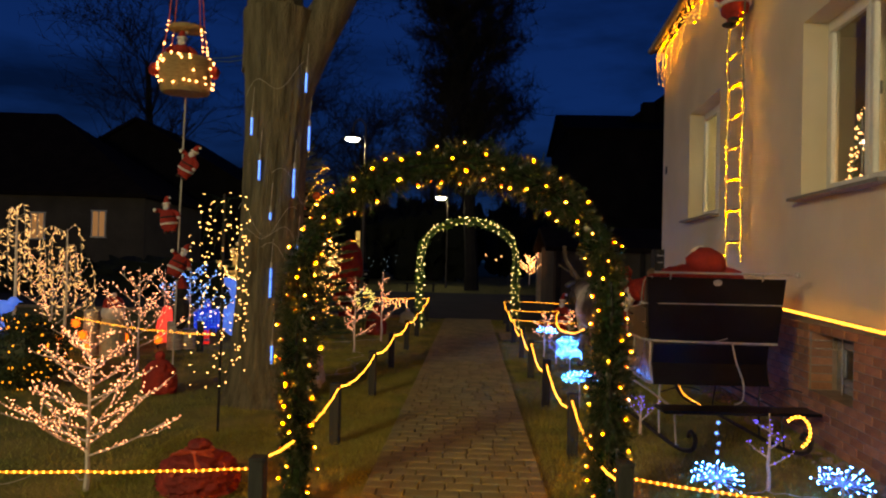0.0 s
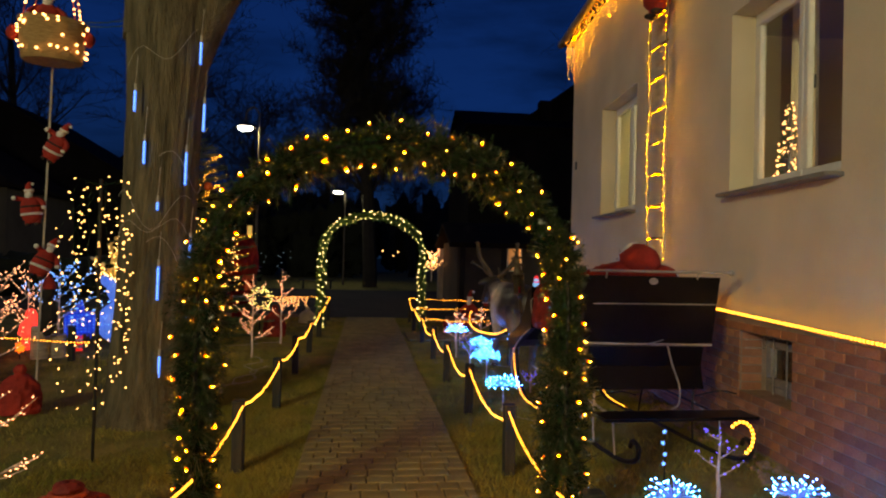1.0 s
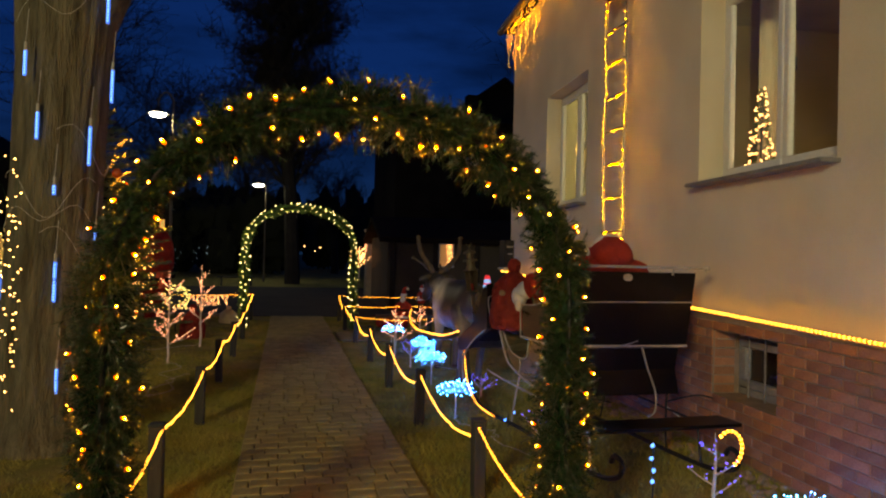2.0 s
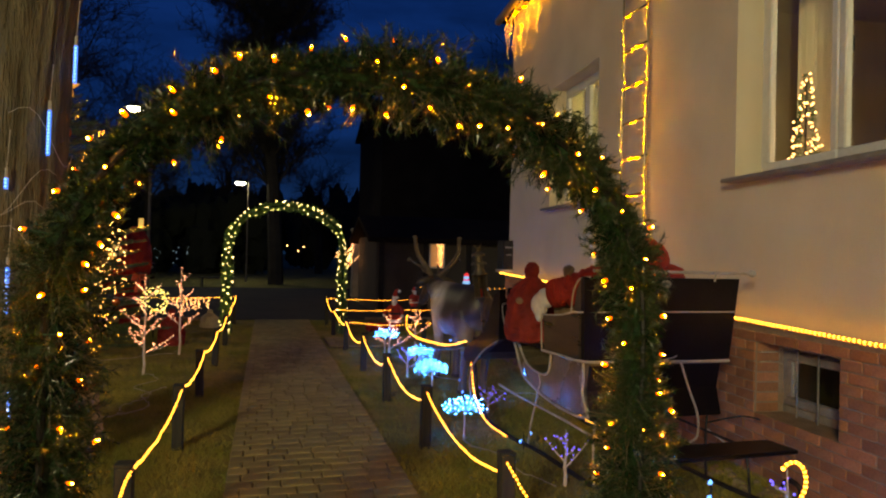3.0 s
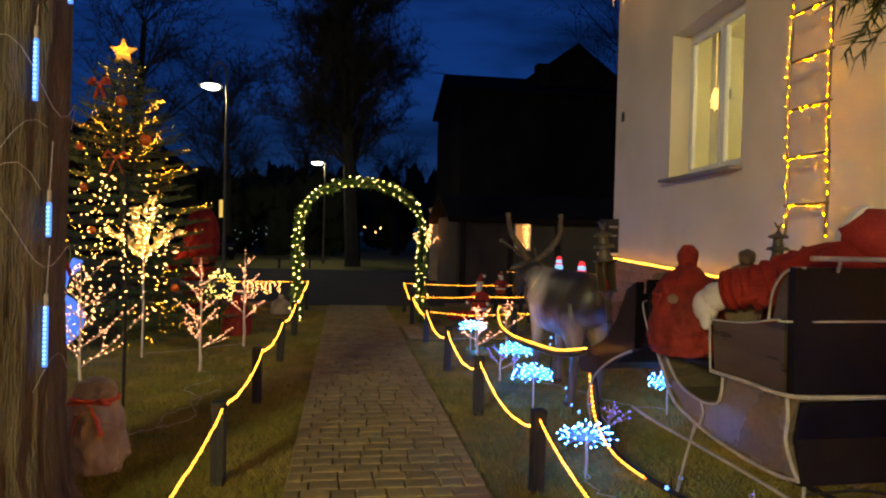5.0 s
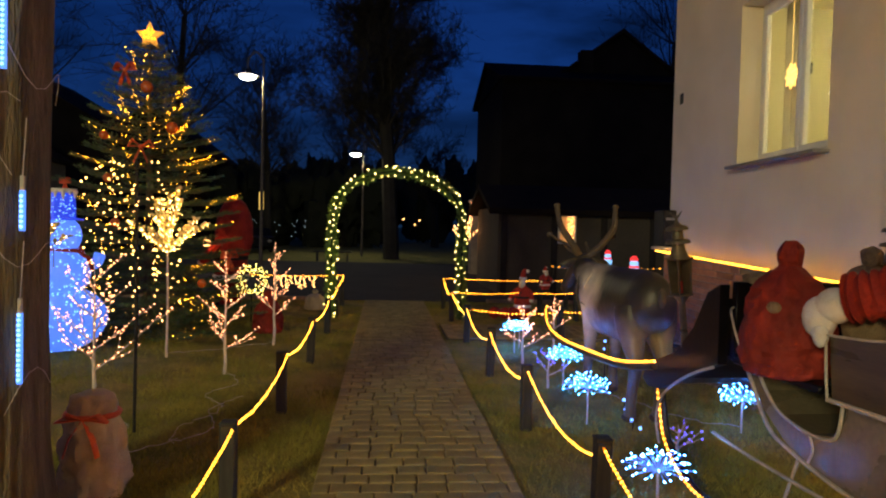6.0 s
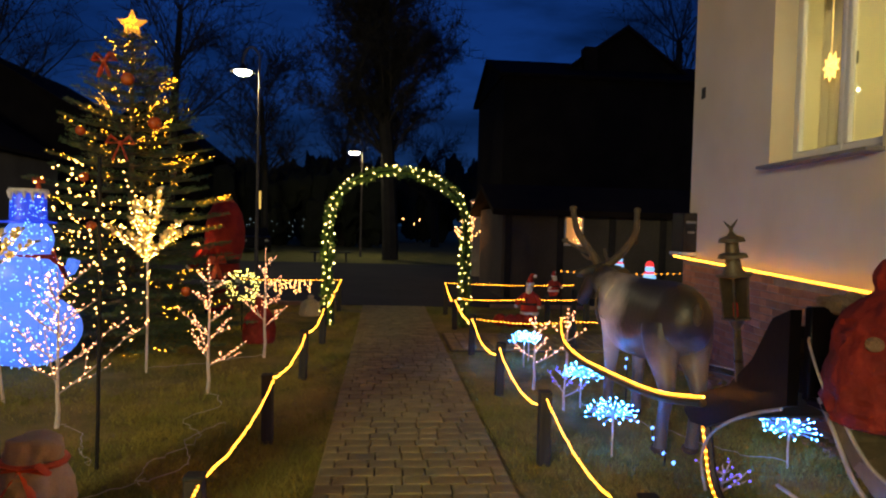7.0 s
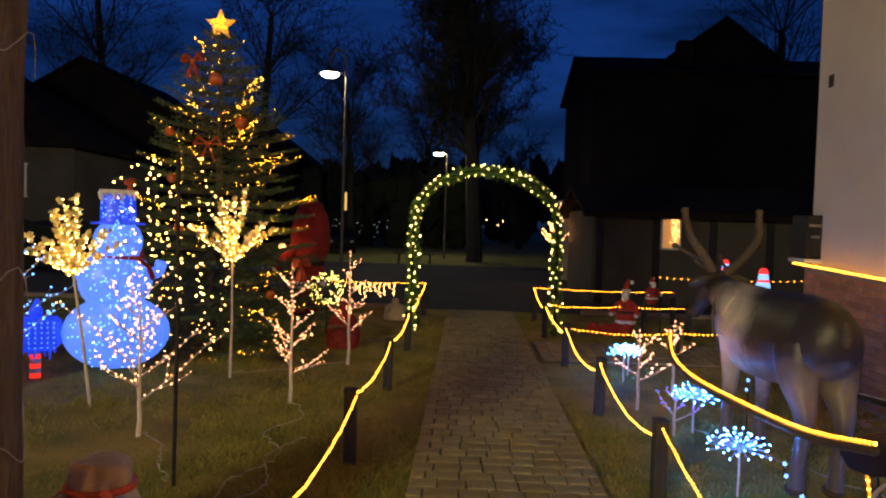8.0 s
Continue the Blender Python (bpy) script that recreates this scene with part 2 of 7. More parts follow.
class Geo:
    """Vertices and faces of one mesh, with a material slot for each face."""

    def __init__(self):
        self.v, self.f, self.m = [], [], []

    def add(self, vs, fs, mi=0):
        k = len(self.v)
        self.v.extend(vs)
        self.f.extend(tuple(i + k for i in f) for f in fs)
        self.m.extend([mi] * len(fs))
        return self

    def box(self, c, s, mi=0, turn=None, bev=0.0):
        x, y, z = s[0] / 2, s[1] / 2, s[2] / 2
        if bev <= 0:
            vs = [(sx * x, sy * y, sz * z) for sx in (-1, 1) for sy in (-1, 1) for sz in (-1, 1)]
            fs = [(0, 1, 3, 2), (4, 6, 7, 5), (0, 4, 5, 1), (2, 3, 7, 6), (0, 2, 6, 4), (1, 5, 7, 3)]
        else:
            b = min(bev, x, y, z)
            vs, fs = [], []
            rings = [(-z, b), (-z + b, 0), (z - b, 0), (z, b)]
            for zz, ins in rings:
                vs += [(-x + b, -y + ins, zz), (x - b, -y + ins, zz), (x - ins, -y + b, zz), (x - ins, y - b, zz), (x - b, y - ins, zz), (-x + b, y - ins, zz), (-x + ins, y - b, zz), (-x + ins, -y + b, zz)]
            for r in range(3):
                for i in range(8):
                    j = (i + 1) % 8
                    fs.append((r * 8 + i, r * 8 + j, r * 8 + 8 + j, r * 8 + 8 + i))
            fs += [tuple(range(7, -1, -1)), tuple(range(24, 32))]
        c = Vector(c)
        if turn is not None:
            vs = [tuple(turn @ Vector(q) + c) for q in vs]
        else:
            vs = [(q[0] + c.x, q[1] + c.y, q[2] + c.z) for q in vs]
        return self.add(vs, fs, mi)

    def tube(self, pts, radii, n=8, mi=0, cap=True, flat=1.0):
        pts = [Vector(q) for q in pts]
        if not isinstance(radii, (list, tuple)):
            radii = [radii] * len(pts)
        vs, fs = [], []
        up = Vector((0, 0, 1))
        last = None
        for i, q in enumerate(pts):
            d = (pts[min(i + 1, len(pts) - 1)] - pts[max(i - 1, 0)])
            if d.length < 1e-9:
                d = Vector((0, 0, 1))
            d.normalize()
            if last is None:
                a = d.cross(up if abs(d.z) < 0.95 else Vector((1, 0, 0))).normalized()
            else:
                a = (last - d * last.dot(d))
                a = a.normalized() if a.length > 1e-6 else d.orthogonal().normalized()
            last = a
            b = d.cross(a)
            for k in range(n):
                t = 2 * math.pi * k / n
                vs.append(tuple(q + (a * math.cos(t) + b * math.sin(t) * flat) * radii[i]))
        for i in range(len(pts) - 1):
            for k in range(n):
                j = (k + 1) % n
                fs.append((i * n + k, i * n + j, i * n + n + j, i * n + n + k))
        if cap:
            fs += [tuple(range(n - 1, -1, -1)), tuple(range((len(pts) - 1) * n, len(pts) * n))]
        return self.add(vs, fs, mi)

    def ball(self, c, r, mi=0, n=14, rings=8, turn=None, lump=0.0, seed=0):
        rx, ry, rz = r if isinstance(r, (tuple, list)) else (r, r, r)
        vs, fs = [], []
        for i in range(rings + 1):
            a = math.pi * i / rings - math.pi / 2
            for k in range(n):
                t = 2 * math.pi * k / n
                q = Vector((math.cos(a) * math.cos(t), math.cos(a) * math.sin(t), math.sin(a)))
                if lump:
                    q *= 1 + lump * noise.noise(q * 2.1 + Vector((seed, seed * 0.7, 0)))
                q = Vector((q.x * rx, q.y * ry, q.z * rz))
                if turn is not None:
                    q = turn @ q
                vs.append((q.x + c[0], q.y + c[1], q.z + c[2]))
        for i in range(rings):
            for k in range(n):
                j = (k + 1) % n
                fs.append((i * n + k, i * n + j, i * n + n + j, i * n + n + k))
        return self.add(vs, fs, mi)

    def bulb(self, c, r, mi=0, tall=1.0):
        return self.add([(q[0] * r + c[0], q[1] * r + c[1], q[2] * r * tall + c[2]) for q in ICO_V], ICO_F, mi)

    def lathe(self, prof, c=(0, 0, 0), n=20, mi=0, squash=1.0, fold=0.0, folds=9):
        vs, fs = [], []
        for r, z in prof:
            for k in range(n):
                t = 2 * math.pi * k / n
                q = r * (1 + fold * math.sin(folds * t + z * 5))
                vs.append((c[0] + q * math.cos(t), c[1] + q * math.sin(t) * squash, c[2] + z))
        for i in range(len(prof) - 1):
            for k in range(n):
                j = (k + 1) % n
                fs.append((i * n + k, i * n + j, i * n + n + j, i * n + n + k))
        fs += [tuple(range(n - 1, -1, -1)), tuple(range((len(prof) - 1) * n, len(prof) * n))]
        return self.add(vs, fs, mi)

    def prism(self, poly, x0, x1, mi=0, axis="x"):
        """A flat outline of (y, z) pushed along x from x0 to x1 (or of (x, z) along y)."""
        n = len(poly)
        put = (lambda a, q: (a, q[0], q[1])) if axis == "x" else (lambda a, q: (q[0], a, q[1]))
        vs = [put(x0, q) for q in poly] + [put(x1, q) for q in poly]
        fs = [tuple(range(n)), tuple(range(2 * n - 1, n - 1, -1))]
        fs += [(i, n + i, n + (i + 1) % n, (i + 1) % n) for i in range(n)]
        return self.add(vs, fs, mi)

    def make(self, name, mats, parent=None, label="", smooth=True, kind="", at=None):
        me = bpy.data.meshes.new(name)
        me.from_pydata(self.v, [], self.f)
        for q in mats if isinstance(mats, (list, tuple)) else [mats]:
            me.materials.append(q)
        me.polygons.foreach_set("material_index", self.m)
        me.polygons.foreach_set("use_smooth", [smooth] * len(self.f))
        me.update()
        bm = bmesh.new()
        bm.from_mesh(me)
        if len(bm.faces) < 30000:
            bmesh.ops.recalc_face_normals(bm, faces=bm.faces)
        bm.to_mesh(me)
        bm.free()
        if smooth:
            me.set_sharp_from_angle(angle=radians(42))
        ob = new(name, me)
        if parent is not None:
            ob.parent = parent
        if at is not None:
            ob.matrix_basis = at
        if label:
            ob["label"] = label
        if kind:
            ob["kind"] = kind
        return ob


def thing(name, label, category, m=None, group=""):
    ob = new(name)
    ob.empty_display_size = 0.1
    if m is not None:
        ob.matrix_basis = m
    return tagged(ob, label, category, group)


def curve_points(pts, steps=8):
    """A smooth line through the given points."""
    pts = [Vector(q) for q in pts]
    out = []
    for i in range(len(pts) - 1):
        p0, p1, p2, p3 = pts[max(i - 1, 0)], pts[i], pts[i + 1], pts[min(i + 2, len(pts) - 1)]
        for s in range(steps):
            t = s / steps
            out.append(0.5 * ((2 * p1) + (p2 - p0) * t + (2 * p0 - 5 * p1 + 4 * p2 - p3) * t * t + (3 * p1 - p0 - 3 * p2 + p3) * t ** 3))
    out.append(pts[-1])
    return out


def along(pts, step):
    """Points at even steps along a line."""
    out, rest = [], 0.0
    for a, b in zip(pts, pts[1:]):
        d = (b - a).length
        s = rest
        while s < d:
            out.append(a.lerp(b, s / d))
            s += step
        rest = s - d
    return out


def quad_strip_blades(roots, tips, widths):
    """Thin three-cornered blades from arrays of roots and tips."""
    n = len(roots)
    side = np.cross(tips - roots, np.array([0.0, 0.0, 1.0]))
    ln = np.linalg.norm(side, axis=1, keepdims=True)
    rand = np.random.RandomState(3).normal(size=(n, 3))
    side = np.where(ln < 1e-6, np.cross(tips - roots, rand), side)
    side += np.cross(tips - roots, rand) * 0.8
    side /= np.maximum(np.linalg.norm(side, axis=1, keepdims=True), 1e-9)
    side *= widths[:, None]
    v = np.stack([roots - side, roots + side, tips], axis=1).reshape(-1, 3)
    f = np.arange(3 * n).reshape(-1, 3)
    return v, f


def blades_object(name, roots, tips, widths, material, parent=None, label="", kind=""):
    v, f = quad_strip_blades(np.array(roots, float), np.array(tips, float), np.array(widths, float))
    me = bpy.data.meshes.new(name)
    me.vertices.add(len(v))
    me.vertices.foreach_set("co", v.ravel())
    me.loops.add(len(f) * 3)
    me.loops.foreach_set("vertex_index", f.ravel())
    me.polygons.add(len(f))
    me.polygons.foreach_set("loop_start", np.arange(0, len(f) * 3, 3))
    me.update()
    me.validate()
    me.materials.append(material)
    ob = new(name, me)
    if parent is not None:
        ob.parent = parent
    if label:
        ob["label"] = label
    if kind:
        ob["kind"] = kind
    return ob


# ---- ground, road and paths ----
def ground_sheet():
    g = Geo()
    xs = [-600, -60] + [-12 + i * 0.8 for i in range(31)] + [60, 600]
    ys = [-600, -30] + [0 + i * 0.8 for i in range(27)] + [60, 900]
    for y in ys:
        for x in xs:
            h = 0.018 * noise.noise(Vector((x * 0.6, y * 0.6, 0))) - 0.012
            near_path = -1.0 < x < 1.2 or y > 17 or x > 3.6
            g.v.append((x, y, -0.012 if near_path else h))
    w = len(xs)
    fs = [(j * w + i, j * w + i + 1, j * w + w + i + 1, j * w + w + i) for j in range(len(ys) - 1) for i in range(w - 1)]
    g.f, g.m = fs, [0] * len(fs)
    tagged(g.make("ground", SOIL), "short winter lawn, mottled green and brown", "lawn", kind="structure")


ground_sheet()
g = Geo()
g.box((0, 28.4, -0.02), (160, 16.0, 0.044), 0)
tagged(g.make("road", ASPHALT, smooth=False), "dark asphalt village street", "road", kind="structure")
g = Geo()
g.box((-31.2, 20.33, 0.02), (60, 0.12, 0.1), 0)
g.box((32.2, 20.33, 0.02), (60, 0.12, 0.1), 0)
tagged(g.make("kerb", MORTAR, smooth=False), "grey concrete kerb along the street", "kerb", kind="structure")

PX0, PX1 = -0.61, 0.74
path = tagged(Geo().box(((PX0 + PX1) / 2, 9.2, -0.012), (PX1 - PX0 - 0.01, 22.3, 0.03), 0).make("path", SAND, smooth=False),
              "garden path of reddish rectangular pavers", "path", kind="structure")
side_path = tagged(Geo().box((2.5, 15.75, -0.01), (3.4, 1.5, 0.03), 0).make("path", SAND, smooth=False),
                   "crossing garden path of reddish pavers", "path", kind="structure")


# ---- house ----
WX = 3.98
# the house stands a little askew to the path: it is built along y and then turned about its far window
HOUSE = Matrix.Translation((WX, 12.5, 0)) @ pose(0, 0, 0, 0, 0, -4.0) @ Matrix.Translation((-WX, -12.5, 0))


def on_house(ob):
    ob.matrix_basis = HOUSE @ ob.matrix_basis
    return ob


def plinth_top(y):
    return 1.187 + 0.0225 * (y - 5.5)


def wall_with_holes(name, y0, y1, z0, z1, x0, x1, holes, material, low=None):
    """A wall along y, with openings (ya, yb, za, zb) cut through its thickness."""
    g = Geo()
    ys = sorted({y0, y1, *[h[0] for h in holes], *[h[1] for h in holes]})
    zs = sorted({z0, z1, *[h[2] for h in holes], *[h[3] for h in holes]})
    ny, nz = len(ys), len(zs)
    g.v = [(x, y, z) for x in (x0, x1) for y in ys for z in zs]

    def solid(i, j):
        if not (0 <= i < ny - 1 and 0 <= j < nz - 1):
            return False
        return not any(h[0] <= ys[i] and ys[i + 1] <= h[1] and h[2] <= zs[j] and zs[j + 1] <= h[3] for h in holes)

    def at(s, i, j):
        return s * ny * nz + i * nz + j
    for i in range(ny - 1):
        for j in range(nz - 1):
            if not solid(i, j):
                continue
            g.f.append((at(0, i, j), at(0, i, j + 1), at(0, i + 1, j + 1), at(0, i + 1, j)))
            g.f.append((at(1, i, j), at(1, i + 1, j), at(1, i + 1, j + 1), at(1, i, j + 1)))
            for di, dj, a, b in ((-1, 0, (i, j), (i, j + 1)), (1, 0, (i + 1, j), (i + 1, j + 1)), (0, -1, (i, j), (i + 1, j)), (0, 1, (i, j + 1), (i + 1, j + 1))):
                if not solid(i + di, j + dj):
                    g.f.append((at(0, *a), at(0, *b), at(1, *b), at(1, *a)))
    g.m = [0] * len(g.f)
    return g.make(name, material, smooth=False)


WIN_FAR, WIN_NEAR, WIN_CELLAR = (10.60, 12.48, 2.52, 4.42), (5.68, 7.55, 2.46, 4.34), (6.215, 7.15, 0.505, 1.085)
tagged(wall_with_holes("wall_house", -4.0, 14.72, 0.9, 6.5, WX, WX + 0.38, [WIN_FAR, WIN_NEAR, (6.215, 7.15, 0.9, 1.085)], STUCCO),
       "cream stucco house wall lit by fairy lights", "wall", kind="structure")
g = Geo()
g.box((8.6, 14.53, 3.7), (8.5, 0.38, 5.6))
g.box((8.6, -3.81, 3.7), (8.5, 0.38, 5.6))
tagged(g.make("wall_gable", STUCCO, smooth=False), "cream stucco end wall of the house", "wall", kind="structure")
g = Geo()
g.prism([(3.78, 6.30), (3.78, 6.42), (8.3, 10.6), (13.0, 6.44), (13.0, 6.32)], -4.3, 15.0, 0, axis="y")
house_roof = tagged(g.make("roof", ROOF, smooth=False), "dark tiled roof with a low eave", "roof", kind="structure")
g = Geo()
g.tube([(3.74, -4.3, 6.34), (3.74, 15.02, 6.34)], 0.07, 10)
tagged(g.make("gutter", STEEL), "zinc rain gutter under the eave", "gutter", kind="structure")

# rooms behind the windows
g = Geo()
for c, s in (((7.6, 12.0, 4.95), (6.3, 4.3, 0.1)), ((7.6, 12.0, 1.5), (6.3, 4.3, 0.1)), ((8.2, 12.0, 3.2), (0.1, 4.3, 3.5)), ((6.3, 9.85, 3.2), (3.9, 0.12, 3.5)), ((6.3, 14.0, 3.2), (3.9, 0.05, 3.5))):
    g.box(c, s)
tagged(g.make("wall_room_far", PLASTER, smooth=False), "pale yellow plastered room behind the far window", "wall", kind="structure")
g = Geo()
for c, s in (((6.3, 9.78, 3.2), (3.9, 0.03, 3.5)), ((7.6, 7.0, 4.95), (6.3, 5.7, 0.1)), ((7.6, 7.0, 1.5), (6.3, 5.7, 0.1)), ((8.2, 7.0, 3.2), (0.1, 5.7, 3.5)), ((6.3, 4.2, 3.2), (3.9, 0.1, 3.5))):
    g.box(c, s)
tagged(g.make("wall_room_near", BROWNROOM, smooth=False), "room behind the near window, its dim amber put into the wall colour", "wall", kind="structure")


def window_unit(name, hole, label, x_frame, casements, sill=True, bars=0, paint=PVC):
    ya, yb, za, zb = hole
    win = tagged(new(name), label, "window", kind="structure")
    t = 0.07
    g = Geo()
    g.box((x_frame, (ya + yb) / 2, za + t / 2), (0.08, yb - ya, t), bev=0.008)
    g.box((x_frame, (ya + yb) / 2, zb - t / 2), (0.08, yb - ya, t), bev=0.008)
    g.box((x_frame, ya + t / 2, (za + zb) / 2), (0.08, t, zb - za - 2 * t), bev=0.008)
    g.box((x_frame, yb - t / 2, (za + zb) / 2), (0.08, t, zb - za - 2 * t), bev=0.008)
    g.make("window_frame", paint, win)
    w = (yb - ya - 2 * t) / casements
    for i in range(casements):
        a = ya + t + i * w
        b = a + w
        g = Geo()
        s = 0.075
        zc, zd = za + t, zb - t
        for c, sz in (((x_frame - 0.03, (a + b) / 2, zc + s / 2), (0.07, w - 0.008, s)), ((x_frame - 0.03, (a + b) / 2, zd - s / 2), (0.07, w - 0.008, s)),
                      ((x_frame - 0.03, a + s / 2 + 0.004, (zc + zd) / 2), (0.07, s, zd - zc - 2 * s)), ((x_frame - 0.03, b - s / 2 - 0.004, (zc + zd) / 2), (0.07, s, zd - zc - 2 * s))):
            g.box(c, sz, bev=0.012)
        sash = g.make("sash", paint, win)
        g = Geo()
        g.box((x_frame - 0.02, (a + b) / 2, (zc + zd) / 2), (0.012, w - 2 * s + 0.02, zd - zc - 2 * s + 0.02))
        pane = g.make("pane", GLASS, win, smooth=False)
        pane.visible_shadow = False
        g = Geo()
        g.box((x_frame + 0.02, b - 0.05 if i == 0 else a + 0.05, (zc + zd) / 2), (0.03, 0.02, 0.12), bev=0.004)
        if casements > 1:
            g.make("handle", IRON, win)
    if sill:
        g = Geo()
        g.box((x_frame - 0.235, (ya + yb) / 2 - 0.03, za - 0.02), (0.43, yb - ya + 0.02, 0.035), bev=0.008)
        g.make("window_sill", SLATE, win)
    for i in range(bars):
        g = Geo()
        y = ya + (i + 1) * (yb - ya) / (bars + 1)
        g.tube([(x_frame - 0.09, y, za), (x_frame - 0.09, y, zb)], 0.009, 8)
        g.make("bar", STEEL, win)
    return win


window_unit("window_1", WIN_FAR, "white plastic window with a lit room behind", WX + 0.29, 2)
window_unit("window_2", WIN_NEAR, "white plastic window with a small fairy-lit tree", WX + 0.29, 2)
window_unit("window_3", WIN_CELLAR, "barred cellar window set in the brick plinth", WX + 0.25, 1, sill=False, bars=3, paint=SHADEDPVC)
g = Geo()
g.box((WX + 0.9, 6.7, 0.7), (0.1, 2.6, 1.4))
tagged(g.make("wall_cellar", BLACKWALL, smooth=False), "dark cellar wall", "wall", kind="structure")

# plinth core behind the bricks
g = Geo()
for a, b, c, d in ((-4.0, 6.215, 0, 9), (7.15, 14.74, 0, 9), (6.215, 7.15, 0, 0.505), (6.215, 7.15, 1.085, 9)):
    n = max(1, int((b - a) / 2))
    for i in range(n):
        ya, yb = a + (b - a) * i / n, a + (b - a) * (i + 1) / n
        za, zb = plinth_top(ya) if d == 9 else d, plinth_top(yb) if d == 9 else d
        g.prism([(ya, c - (0.1 if c == 0 else 0)), (yb, c - (0.1 if c == 0 else 0)), (yb, zb), (ya, za)], WX - 0.05, WX + 0.3)
g.box((4.2, 14.72, 0.6), (0.54, 0.1, 1.7))
plinth = tagged(g.make("plinth", MORTAR, smooth=False), "red clinker brick plinth with pale joints", "plinth", kind="structure")
g = Geo()
g.prism([(-4.0, plinth_top(-4.0)), (14.78, plinth_top(14.78)), (14.78, plinth_top(14.78) + 0.03), (-4.0, plinth_top(-4.0) + 0.03)], WX - 0.085, WX - 0.003)
tagged(g.make("trim", MORTAR, smooth=False), "narrow plinth ledge under the stucco", "ledge", kind="structure")
g = Geo()
for i in range(420):
    y = rnd.uniform(4.0, 14.3)
    g.ball((rnd.uniform(3.55, 3.9), y, 0.0), (rnd.uniform(0.02, 0.05), rnd.uniform(0.02, 0.05), rnd.uniform(0.015, 0.035)), n=6, rings=4, lump=0.3, seed=i)
tagged(g.make("gravel_strip", MORTAR), "strip of rough gravel along the plinth", "gravel", kind="stuff")


def rope_light(pts, parent=None, label="glowing amber rope light", step=0.04, r=0.0055, name="rope_light", bead=0.0082):
    th = parent or thing(name, label, "rope light", group="rope lights")
    g = Geo()
    g.tube(pts, r, 6)
    g.make("tube", ROPE, th)
    g = Geo()
    for q in along([Vector(q) for q in pts], step):
        g.bulb(q, bead)
    g.make("led_chain", ROPEBEAD, th, kind="stuff")
    return th


ledge_rope = rope_light([Vector((WX - 0.099, -3 + i * 0.5, plinth_top(-3 + i * 0.5) + 0.03)) for i in range(37)], label="amber rope light lying on the plinth ledge", step=0.045, r=0.009, bead=0.0135)


# ---- garland arches ----
def arch_line(cx, y, half, spring, top, n=60):
    pts = []
    for i in range(n + 1):
        s = i / n
        if s < 0.3:
            pts.append(Vector((cx - half, y, spring * s / 0.3)))
        elif s > 0.7:
            pts.append(Vector((cx + half, y, spring * (1 - s) / 0.3)))
        else:
            a = math.pi * (s - 0.3) / 0.4
            pts.append(Vector((cx - half * math.cos(a), y, spring + (top - spring) * math.sin(a) ** 0.9)))
    return pts


